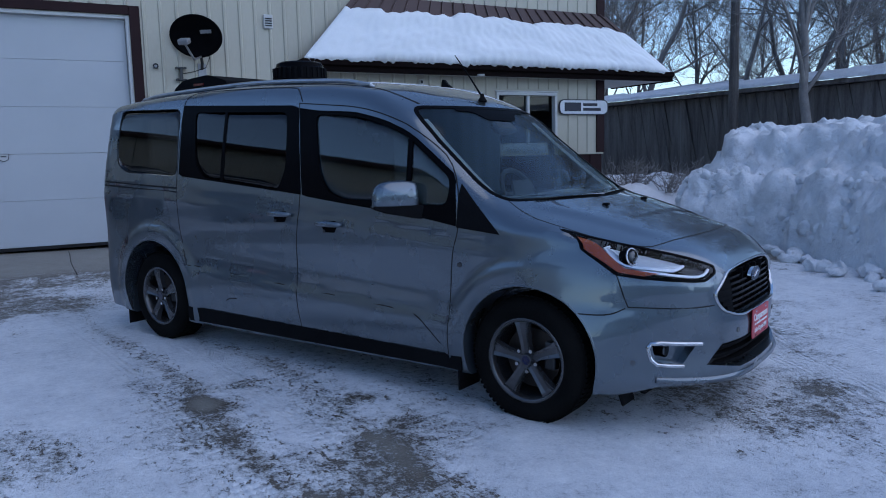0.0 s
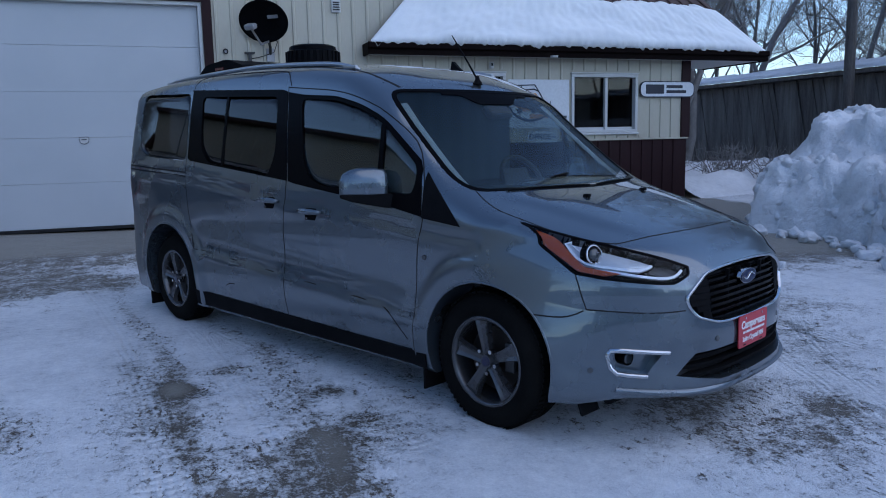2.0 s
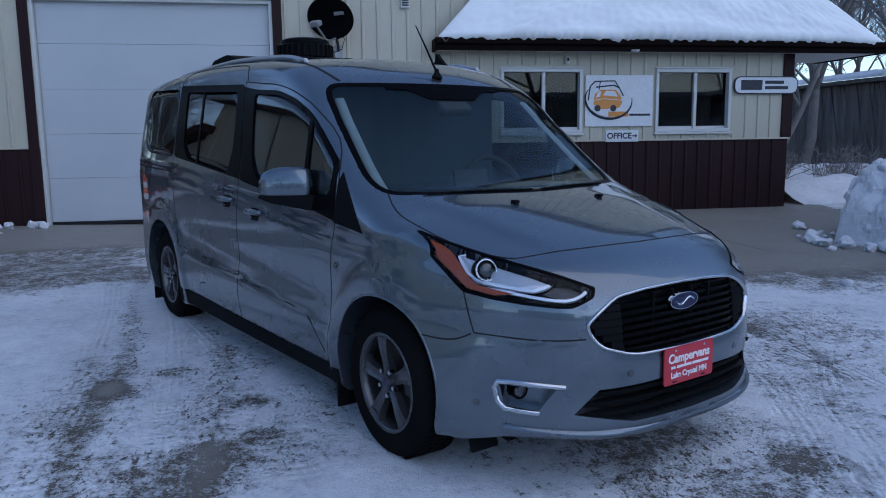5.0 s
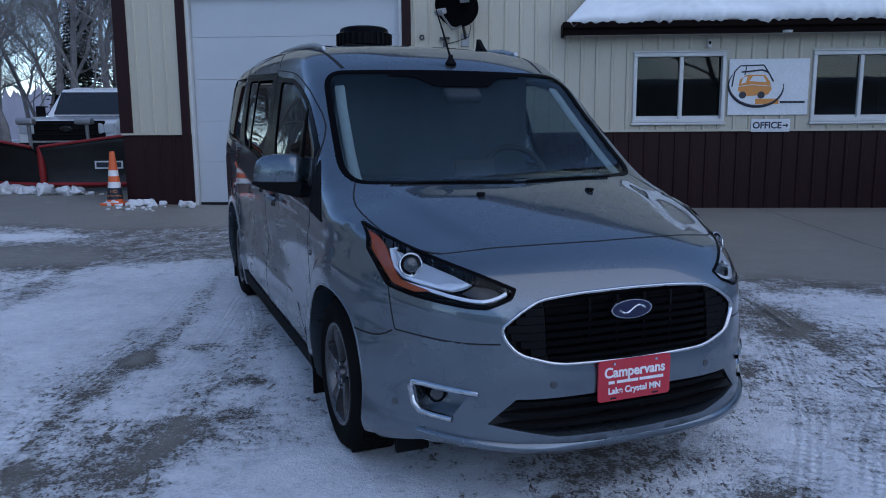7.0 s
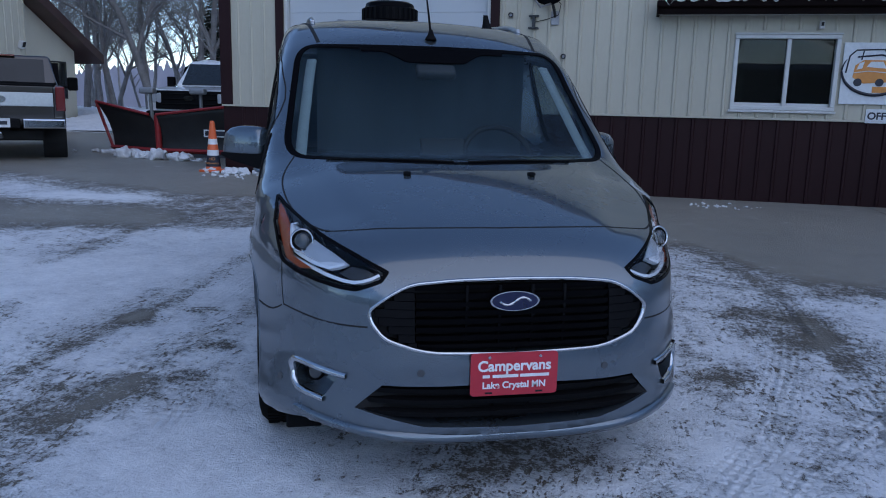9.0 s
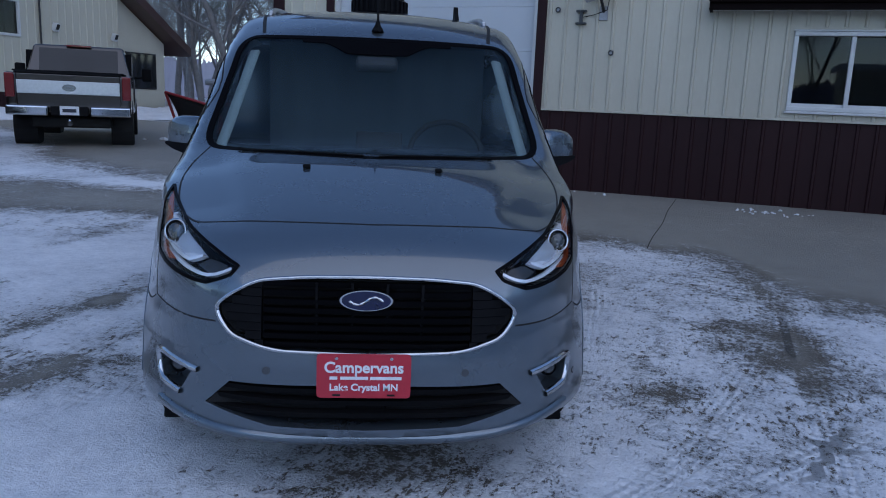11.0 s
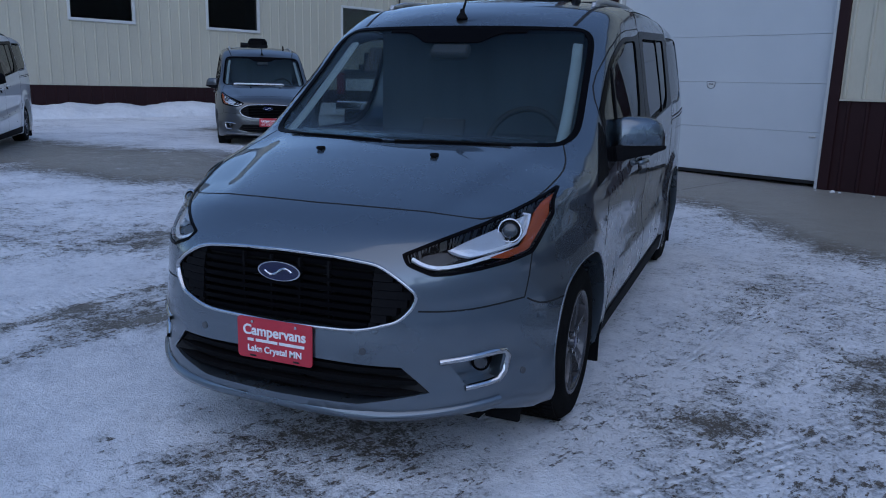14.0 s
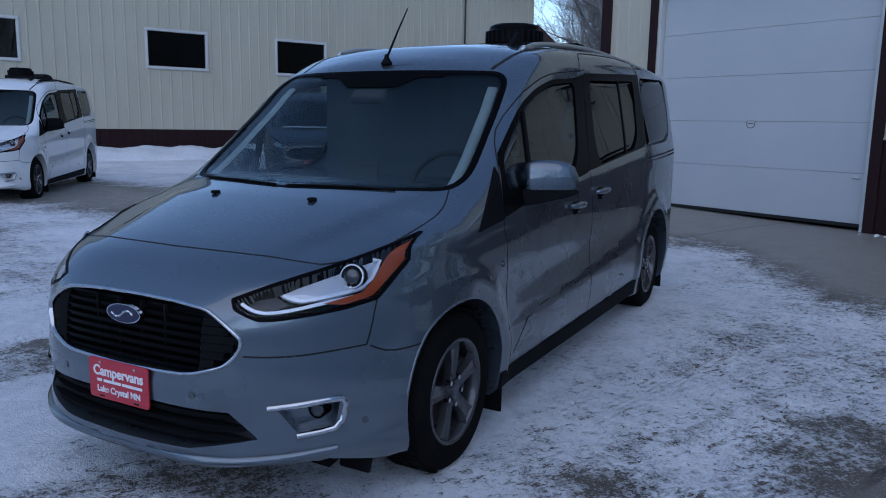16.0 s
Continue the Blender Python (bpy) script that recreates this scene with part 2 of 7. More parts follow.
def carve(ob, cutters):
    """Cuts closed meshes (given as bmeshes or objects) out of ob."""
    tools = [c if isinstance(c, bpy.types.Object) else from_bm("cutter", c, M_SEAM) for c in cutters]
    for c in tools:
        md = ob.modifiers.new("cut", "BOOLEAN")
        md.operation, md.solver, md.object = "DIFFERENCE", "EXACT", c
    dg = bpy.context.evaluated_depsgraph_get()
    me = bpy.data.meshes.new_from_object(ob.evaluated_get(dg))
    old = ob.data
    ob.modifiers.clear()
    ob.data = me
    bpy.data.meshes.remove(old)
    for c in tools:
        d = c.data
        bpy.data.objects.remove(c)
        bpy.data.meshes.remove(d)
    return ob

# ---- the van's shape: an even skin over a few curves; nose towards -y, axles' middle at the origin ----
HALF = curve([(-2.45, 0.80), (-2.1, 0.835), (-1.9, 0.85), (-1.5, 0.857), (-1.1, 0.852), (0, 0.862), (1, 0.87), (1.6, 0.875), (2.05, 0.862), (2.35, 0.84)])
TOP = curve([(-2.45, 0.70), (-2.33, 0.775), (-2.25, 0.828), (-2.15, 0.875), (-2.0, 0.928), (-1.7, 1.018), (-1.45, 1.082), (-1.34, 1.13), (-0.95, 1.445), (-0.76, 1.606), (-0.66, 1.655), (-0.4, 1.732), (0, 1.780), (0.8, 1.815), (1.5, 1.808), (2.0, 1.785), (2.35, 1.75)])
NOSE = curve([(0.1, -2.30), (0.19, -2.385), (0.235, -2.418), (0.28, -2.415), (0.36, -2.402), (0.45, -2.404), (0.55, -2.39), (0.66, -2.375), (0.72, -2.355), (0.78, -2.315), (0.86, -2.25), (1.1, -2.2), (2, -2.2)])
BELT = curve([(-2.5, 0.88), (-1.4, 0.90), (-0.3, 1.0), (0.5, 1.06), (1.3, 1.13), (2.4, 1.16)])
CROWN = curve([(-2.45, 0.075), (-2.0, 0.072), (-1.5, 0.055), (-1.3, 0.065), (-0.8, 0.10), (-0.4, 0.06), (0, 0.055), (2.4, 0.055)])
AXLE_F, AXLE_R = -1.53, 1.53
AXLE_Z = {AXLE_F: 0.290, AXLE_R: 0.326}
# wheel arches: middle along the van, middle height, radius
ARCH = {AXLE_F: (-1.545, 0.303, 0.360), AXLE_R: (1.52, 0.346, 0.392)}


def front_y(x, z):
    """Where the nose stands at a half-width and height; above the bumper its corners turn back more sharply."""
    u = np.abs(x) / 0.78
    s = np.clip((z - 0.30) / 0.45, 0, 1)
    s = s * s * (3 - 2 * s)
    return NOSE(z) + (0.40 + 0.07 * s) * u ** (3.4 + 1.2 * s) + 0.010 * np.clip((z - 0.55) / 0.03, 0, 1) * u**2


def smax(a, b, k):
    h = np.clip(0.5 + 0.5 * (a - b) / k, 0, 1)
    return b + (a - b) * h + k * h * (1 - h)


def skin(x, y, z, inset=0.0):
    """Below zero inside the body, above zero outside it."""
    ax = np.abs(x)
    up = np.maximum(0, z - BELT(y))
    w = HALF(y) - 0.16 * up - 0.05 * up**2 - 0.16 * np.maximum(0, 0.40 - z) ** 1.2 - 0.014 * np.exp(-(((z - 0.64 - 0.03 * y) / 0.10) ** 2)) * np.clip((1.25 - np.abs(y)) / 0.3, 0, 1)
    w = w + 0.009 * np.clip((0.519 + 0.06 * y - z) / 0.02, 0, 1) * np.clip((1.15 - np.abs(y)) / 0.1, 0, 1)
    w = w + 0.007 * np.clip((BELT(y) - 0.05 - z) / 0.03, 0, 1) - 0.007
    for ay, az, ar in ARCH.values():
        r = np.hypot(y - ay, z - az)
        q = np.clip((ar + 0.135 - r) / 0.05, 0, 1)
        w = w + 0.019 * q * q * (3 - 2 * q) * np.clip((r - 0.2) / 0.1, 0, 1)
    side = ax - w
    top = (z - TOP(y) + CROWN(y) * (ax / 0.70) ** 2.4) * np.where(y < -1.4, 0.95, np.where(y < -0.7, 0.78, 1.0))
    ridge = np.clip((ax - 0.60 - 0.28 * (y + 1.5)) / 0.05, -1, 1)
    top = top + 0.006 * (1 + np.sin(ridge * np.pi / 2)) * np.clip((-1.40 - y) / 0.15, 0, 1) * np.clip((y + 2.2) / 0.25, 0, 1)
    nose = front_y(ax, z) - y
    tail = y - 2.30 + 0.07 * (ax / 0.8) ** 3 + 0.11 * np.maximum(0, z - 1.0) + 0.02 * np.exp(-(((z - 0.8) / 0.2) ** 2))
    floor_ = 0.17 + 0.045 * np.clip((-1.95 - y) / 0.2, 0, 1) - z + 0.02 * np.clip((y - 1.9) / 0.3, 0, 1)
    f = smax(side, top, 0.075)
    f = smax(f, nose, 0.06)
    f = smax(f, tail, 0.06)
    return smax(f, floor_, 0.03) + inset


def shell(inset, rings=104, seg=212, cap=54, extra=None):
    """A closed mesh of the skin, sought outward from a line along the middle."""
    th = np.linspace(0, 2 * np.pi, seg, endpoint=False)
    o, d = [], []
    a0, a1, zc = -1.55, 1.6, 0.66
    for i in range(1, cap):
        ph = np.pi / 2 * i / cap
        o.append(np.tile([0, a0, zc], (seg, 1)))
        d.append(np.stack([np.sin(ph) * np.cos(th), -np.cos(ph) + 0 * th, np.sin(ph) * np.sin(th)], -1))
    for y in np.linspace(a0, a1, rings):
        o.append(np.tile([0, y, zc], (seg, 1)))
        d.append(np.stack([np.cos(th), 0 * th, np.sin(th)], -1))
    for i in range(cap - 1, 0, -1):
        ph = np.pi / 2 * i / cap
        o.append(np.tile([0, a1, zc], (seg, 1)))
        d.append(np.stack([np.sin(ph) * np.cos(th), np.cos(ph) + 0 * th, np.sin(ph) * np.sin(th)], -1))
    n = len(o)
    o = np.concatenate([*o, [[0, a0, zc], [0, a1, zc]]])
    d = np.concatenate([*d, [[0, -1, 0], [0, 1, 0]]])

    def f(p):
        v = skin(p[:, 0], p[:, 1], p[:, 2], inset)
        return np.maximum(v, extra(p)) if extra else v
    lo, hi = np.zeros(len(o)), np.full(len(o), 2.2)
    for _ in range(30):
        mid = (lo + hi) / 2
        inside = f(o + mid[:, None] * d) < 0
        lo, hi = np.where(inside, mid, lo), np.where(inside, hi, mid)
    v = o + lo[:, None] * d
    fs = [(i * seg + j, i * seg + (j + 1) % seg, (i + 1) * seg + (j + 1) % seg, (i + 1) * seg + j) for i in range(n - 1) for j in range(seg)]
    fs += [(n * seg, (j + 1) % seg, j) for j in range(seg)] + [(n * seg + 1, (n - 1) * seg + j, (n - 1) * seg + (j + 1) % seg) for j in range(seg)]
    return v, fs


def onto(pts, view, lift=0.0):
    """Lays points on the skin: view 'side' takes (sign, y, z), 'front' takes (x, z), 'top' takes (x, y)."""
    p = np.asarray(pts, float)
    n = len(p)
    if view == "side":
        s = p[:, 0]
        start, step = np.stack([s * 0.25, p[:, 1], p[:, 2]], -1), np.stack([s, 0 * s, 0 * s], -1)
    elif view == "front":
        start, step = np.stack([p[:, 0], np.full(n, -0.62), p[:, 1]], -1), np.tile([0, -1.0, 0], (n, 1))
    elif view == "rear":
        start, step = np.stack([p[:, 0], np.full(n, 1.2), p[:, 1]], -1), np.tile([0, 1.0, 0], (n, 1))
    else:
        start, step = np.stack([p[:, 0], p[:, 1], np.full(n, 0.6)], -1), np.tile([0, 0, 1.0], (n, 1))
    lo, hi = np.zeros(n), np.full(n, 2.2)
    for _ in range(32):
        mid = (lo + hi) / 2
        q = start + mid[:, None] * step
        inside = skin(q[:, 0], q[:, 1], q[:, 2]) < 0
        lo, hi = np.where(inside, mid, lo), np.where(inside, hi, mid)
    q = start + lo[:, None] * step
    e = 0.004
    g = np.stack([skin(q[:, 0] + e, q[:, 1], q[:, 2]) - skin(q[:, 0] - e, q[:, 1], q[:, 2]), skin(q[:, 0], q[:, 1] + e, q[:, 2]) - skin(q[:, 0], q[:, 1] - e, q[:, 2]), skin(q[:, 0], q[:, 1], q[:, 2] + e) - skin(q[:, 0], q[:, 1], q[:, 2] - e)], -1)
    g /= np.linalg.norm(g, axis=1)[:, None] + 1e-9
    return q + lift * g, g


def along(poly, n):
    """n points evenly along a polyline."""
    p = np.asarray(poly, float)
    s = np.r_[0, np.cumsum(np.linalg.norm(np.diff(p, axis=0), axis=1))]
    t = np.linspace(0, s[-1], n)
    return np.stack([np.interp(t, s, p[:, k]) for k in range(p.shape[1])], -1)


def patch(upper, lower, view, lift=0.002, thick=0.006, nu=24, nv=10, sign=1):
    """A sheet on the skin between an upper and a lower line, with its edges turned in."""
    a, b = along(upper, nu), along(lower, nu)
    g = np.concatenate([a * (1 - v) + b * v for v in np.linspace(0, 1, nv)])
    if view == "side":
        g = np.concatenate([np.full((len(g), 1), float(sign)), g], 1)
    elif sign < 0:
        g = g * [-1, 1]
    q, nrm = onto(g, view, lift)
    vs = list(q) + list(q - nrm * thick)
    k = nu * nv
    fs = [(j * nu + i, j * nu + i + 1, (j + 1) * nu + i + 1, (j + 1) * nu + i) for j in range(nv - 1) for i in range(nu - 1)]
    rim = [*range(nu), *[j * nu + nu - 1 for j in range(1, nv)], *[(nv - 1) * nu + i for i in range(nu - 2, -1, -1)], *[j * nu for j in range(nv - 2, 0, -1)]]
    fs += [tuple(i + k for i in fc[::-1]) for fc in fs]
    fs += [(rim[i], rim[(i + 1) % len(rim)], rim[(i + 1) % len(rim)] + k, rim[i] + k) for i in range(len(rim))]
    bm = bmesh.new()
    bv = [bm.verts.new(v) for v in vs]
    for fc in fs:
        if len(set(fc)) > 2:
            bm.faces.new([bv[i] for i in fc])
    bmesh.ops.remove_doubles(bm, verts=bm.verts, dist=0.0004)
    loose = [v for v in bm.verts if not v.link_faces]
    bmesh.ops.delete(bm, geom=loose, context="VERTS")
    bmesh.ops.recalc_face_normals(bm, faces=bm.faces)
    return bm


def eased(line):
    """A polyline with its corners cut twice, its ends kept."""
    p = np.asarray(line, float)
    for _ in range(2):
        if len(p) < 3:
            break
        a, b = p[:-1], p[1:]
        q = np.stack([a * 0.75 + b * 0.25, a * 0.25 + b * 0.75], 1).reshape(-1, p.shape[1])
        p = np.concatenate([p[:1], q[1:-1], p[-1:]])
    return p


def strip(line, view, width, lift=0.0015, height=0.004, n=None, sign=1, closed=False):
    """A raised band along a line on the skin, given in the view's two coordinates."""
    p = eased(line) if not closed else np.asarray([*line, line[0]], float)
    length = np.linalg.norm(np.diff(p, axis=0), axis=1).sum()
    p = along(p, n or max(4, int(length / 0.025)))
    if view == "side":
        g = np.concatenate([np.full((len(p), 1), float(sign)), p], 1)
    else:
        g = p * [sign, 1]
    q, nrm = onto(g, view, lift)
    t = np.gradient(q, axis=0)
    if closed:
        t[0] = t[-1] = q[1] - q[-2]
    t /= np.linalg.norm(t, axis=1)[:, None] + 1e-9
    s = np.cross(t, nrm) * width / 2
    vs, fs = [], []
    for a, b, c in zip(q, s, nrm):
        vs += [a + b - c * height, a + b * 0.8, a - b * 0.8, a - b - c * height]
    for i in range(len(q) - 1):
        for j in range(3):
            fs.append((i * 4 + j, i * 4 + j + 1, i * 4 + j + 5, i * 4 + j + 4))
    return vs, fs


Q_WIN = [(1.97, 1.668), (1.245, 1.646), (1.225, 1.196), (1.83, 1.232), (1.96, 1.28), (1.995, 1.42)]
S_WIN = [(1.07, 1.622), (0.165, 1.58), (0.13, 1.25), (0.185, 1.105), (0.92, 1.18), (1.02, 1.27)]
D_WIN = [(-0.07, 1.553), (-0.38, 1.534), (-0.60, 1.480), (-0.78, 1.405), (-1.09, 1.17), (-1.075, 1.035), (-0.34, 1.058), (-0.22, 1.10), (-0.145, 1.20)]
WS_LOW, WS_TOP = 1.065, 1.555
# outlines of the headlamp and the fog lamp's recess, seen from the front
LAMP = [(0.409, 0.756), (0.503, 0.799), (0.606, 0.842), (0.67, 0.876), (0.726, 0.911), (0.756, 0.938), (0.769, 0.853), (0.755, 0.784), (0.742, 0.738), (0.694, 0.721), (0.63, 0.710), (0.556, 0.701), (0.51, 0.700), (0.431, 0.730)]
FOG = [(0.565, 0.404), (0.702, 0.416), (0.692, 0.334), (0.612, 0.322)]


def grown(poly, d):
    """A polygon pushed outward from its middle by about d."""
    c = Vector((sum(p[0] for p in poly) / len(poly), sum(p[1] for p in poly) / len(poly)))
    return [tuple(Vector(p) + (Vector(p) - c).normalized() * d) for p in poly]


def split_lines(poly):
    """The upper and the lower line of a polygon that starts at its upper left corner and runs round."""
    p = [Vector(q) for q in poly]
    hi, lo = max(range(len(p)), key=lambda i: p[i][0]), min(range(len(p)), key=lambda i: p[i][0])
    run = lambda a, b: [p[(a + i) % len(p)] for i in range((b - a) % len(p) + 1)]
    one, two = run(hi, lo), run(lo, hi)[::-1]
    def trimmed(line):
        if len(line) > 2 and abs(line[0][0] - line[1][0]) < 1e-4:
            line = line[1:]
        return line[:-1] if len(line) > 2 and abs(line[-1][0] - line[-2][0]) < 1e-4 else line
    one, two = trimmed(one), trimmed(two)
    m1, m2 = sum(q[1] for q in one) / len(one), sum(q[1] for q in two) / len(two)
    return (one, two) if m1 > m2 else (two, one)


def across(poly, view, nu=30, **kw):
    """A patch over a polygon: its upper and lower lines are read at even steps of the first coordinate."""
    up, lo = split_lines(poly)
    a0, a1 = min(q[0] for q in poly), max(q[0] for q in poly)
    e = (a1 - a0) * 0.002
    us = a0 + e + (a1 - a0 - 2 * e) * (0.5 - 0.5 * np.cos(np.linspace(0, np.pi, nu)))

    def read(line):
        l = sorted(line, key=lambda q: q[0])
        return np.stack([us, np.interp(us, [q[0] for q in l], [q[1] for q in l])], -1)
    return patch_rows(read(up), read(lo), view, **kw)


def patch_rows(a, b, view, lift=0.002, thick=0.006, nv=10, sign=1):
    return patch(a, b, view, lift, thick, len(a), nv, sign)


def wheel(parent, x, y, turn):
    """A tyre on a five-spoke alloy rim with a dark hub; its face looks to +x."""
    w = empty("wheel", pose(x, y, AXLE_Z[y], 0, 0, turn))
    w.parent = parent
    R, rr = 0.318, 0.208
    prof = [(rr - 0.012, -0.20), (rr, -0.205), (rr + 0.03, -0.212), (R - 0.035, -0.208), (R - 0.008, -0.185), (R, -0.15), (R, -0.055), (R - 0.008, -0.025), (R - 0.03, -0.002), (R - 0.06, 0.006), (rr + 0.02, 0.002), (rr + 0.004, -0.006), (rr - 0.012, -0.012)]
    vs, fs = lathe(prof, 64, "X")
    part("tyre", (vs, fs), M_RUBBER, w, smooth=True)
    treads = bmesh.new()
    for k in range(72):
        a = 2 * math.pi * k / 72
        for j, off in ((-0.16, 0.0), (-0.105, 0.5), (-0.05, 0.0)):
            b = a + off * 2 * math.pi / 72
            q = Matrix.Rotation(b, 3, "X")
            box_into(treads, q @ Vector((j, 0, R + 0.001)), (0.042, 0.018, 0.008), q)
    part("tread", treads, M_RUBBER, w)
    rim = bmesh.new()
    vs, fs = lathe([(rr - 0.03, -0.19), (rr - 0.018, -0.06), (rr - 0.016, -0.012), (rr - 0.004, 0.0), (rr + 0.006, -0.004), (rr + 0.004, -0.014), (rr - 0.004, -0.19)], 64, "X")
    part("rim", (vs, fs), M_ALU, w, "grey alloy wheel rim", True)
    for k in range(5):
        q = Matrix.Rotation(2 * math.pi * k / 5 + 0.1, 4, "X")
        bm = bmesh.new()
        # a broad spoke with a dished middle
        rows = [(0.03, 0.030, -0.022), (0.075, 0.026, -0.016), (0.13, 0.031, -0.008), (0.175, 0.040, -0.006), (rr - 0.012, 0.050, -0.010)]
        ring = []
        for r_, hw, xx in rows:
            ring.append([bm.verts.new((xx - 0.03, -hw, r_)), bm.verts.new((xx, -hw * 0.86, r_)), bm.verts.new((xx - 0.009, -hw * 0.4, r_)), bm.verts.new((xx - 0.009, hw * 0.4, r_)), bm.verts.new((xx, hw * 0.86, r_)), bm.verts.new((xx - 0.03, hw, r_))])
        for a, b in zip(ring, ring[1:]):
            for j in range(5):
                bm.faces.new((a[j], a[j + 1], b[j + 1], b[j]))
        bmesh.ops.recalc_face_normals(bm, faces=bm.faces)
        bmesh.ops.transform(bm, matrix=q, verts=bm.verts)
        part("spoke", bm, M_ALU, w)
        a = 2 * math.pi * (k + 0.5) / 5 + 0.1
        part("wheel_nut", cyl((-0.03, math.sin(a) * -0.056, math.cos(a) * 0.056), (-0.008, math.sin(a) * -0.056, math.cos(a) * 0.056), 0.0125, 0.010, 6), M_CHROME, w)
    part("hub_cap", cyl((-0.03, 0, 0), (-0.010, 0, 0), 0.034, 0.030, 24), M_ALU, w)
    part("badge", cyl((-0.0105, 0, 0), (-0.008, 0, 0), 0.023, 0.022, 24), M_OVALBLUE, w)
    part("brake_disc", cyl((-0.10, 0, 0), (-0.085, 0, 0), 0.15, 0.15, 40), M_IRON, w)
    part("brake_caliper", box((-0.07, 0.115, 0.03), (0.06, 0.06, 0.14), None, 0.012, 2), M_ALUDARK, w)
    part("backing", cyl((-0.19, 0, 0), (-0.17, 0, 0), rr - 0.02, None, 40), M_SEAM, w)
    return w


def make_van(label):
    van = empty("van", pose(0, 0, 0), label, "van")
    # shell with its openings
    body = mesh_ob("body", *shell(0.0), M_PAINT)
    body.parent = van
    inner = mesh_ob("cutter", *shell(0.045, 60, 96, 26, lambda p: np.maximum.reduce([0.36 - p[:, 2], -1.44 - p[:, 1] + 0 * p[:, 2], np.maximum(0, -1.25 - p[:, 1]) * 3 + 0.62 - p[:, 2]])), M_SEAM)
    cuts = [inner]
    for ay, az, r in ARCH.values():
        for s in (1, -1):
            cuts.append(cyl((s * 0.56, ay, az), (s * 1.2, ay, az), r, r, 96))
    for w in (Q_WIN, S_WIN, D_WIN):
        cuts.append(prism(rounded(grown(w, 0.014), 0.06), "x", -1.3, 1.3))
    ws = rounded([(-0.648, WS_TOP + 0.004), (0.648, WS_TOP + 0.004), (0.723, WS_LOW - 0.003), (-0.723, WS_LOW - 0.003)], 0.05)
    cuts.append(prism(ws, "y", -2.6, -0.35))
    rw = rounded([(-0.56, 1.62), (0.56, 1.62), (0.62, 1.12), (-0.62, 1.12)], 0.06)
    cuts.append(prism(rw, "y", 1.9, 2.8))
    grille = [(-0.472, 0.638), (-0.42, 0.682), (-0.345, 0.722), (-0.2, 0.734), (0, 0.737), (0.2, 0.734), (0.345, 0.722), (0.42, 0.682), (0.472, 0.638), (0.462, 0.60), (0.425, 0.552), (0.30, 0.512), (0, 0.503), (-0.30, 0.512), (-0.425, 0.552), (-0.462, 0.60)]
    intake = [(-0.43, 0.398), (0, 0.404), (0.43, 0.398), (0.515, 0.312), (0.30, 0.268), (0, 0.260), (-0.30, 0.268), (-0.515, 0.312)]
    for poly, deep in ((grille, -2.27), (intake, -2.27)):
        cuts.append(prism(poly, "y", -2.7, deep))
    for s in (1, -1):
        cuts.append(across([(s * x, z) for x, z in LAMP], "front", lift=0.05, thick=0.12, nu=48))
        cuts.append(across([(s * x, z) for x, z in FOG], "front", lift=0.05, thick=0.11, nu=20))
    carve(body, cuts)
    body.data.polygons.foreach_set("use_smooth", [True] * len(body.data.polygons))
    body.data.set_sharp_from_angle(angle=radians(38))
    for s in (1, -1):
        side = dict(view="side", sign=s)
        for nm, w, gm in (("quarter_window", Q_WIN, M_GLASS_T), ("sliding_door_window", S_WIN, M_GLASS_T), ("front_door_window", D_WIN, M_GLASS_D)):
            part(nm, across(rounded(grown(w, 0.004), 0.05), lift=-0.004, thick=0.004, **side), gm, van, smooth=True)
        # black surrounds
        mid = part("window_surround", across([(1.205, 1.672), (0.08, 1.612), (-0.01, 1.082), (1.19, 1.195)], lift=0.003, thick=0.02, **side), M_GLOSSBLACK, van)
        carve(mid, [prism(rounded(grown(S_WIN, -0.006), 0.05), "x", -1.3, 1.3)])
        fr = part("front_door_surround", across([(0.066, 1.596), (-0.10, 1.572), (-0.39, 1.551), (-0.61, 1.497), (-0.79, 1.422), (-1.112, 1.182), (-1.14, 0.936), (-0.86, 0.982), (-0.32, 1.040), (-0.018, 1.076)], lift=0.003, thick=0.02, **side), M_GLOSSBLACK, van)
        carve(fr, [prism(rounded(grown(D_WIN, -0.006), 0.05), "x", -1.3, 1.3)])
        part("mirror_triangle", across([(-1.142, 1.15), (-1.20, 1.095), (-1.405, 0.905), (-1.142, 0.930)], lift=0.004, thick=0.012, **side), M_BLACK, van)
        part("window_divider", strip([(-0.80, 1.385), (-0.815, 1.045)], width=0.035, lift=0.004, height=0.02, **side), M_GLOSSBLACK, van)
        part("sliding_pane_divider", strip([(0.745, 1.605), (0.735, 1.155)], width=0.03, lift=0.001, height=0.01, **side), M_GLOSSBLACK, van)
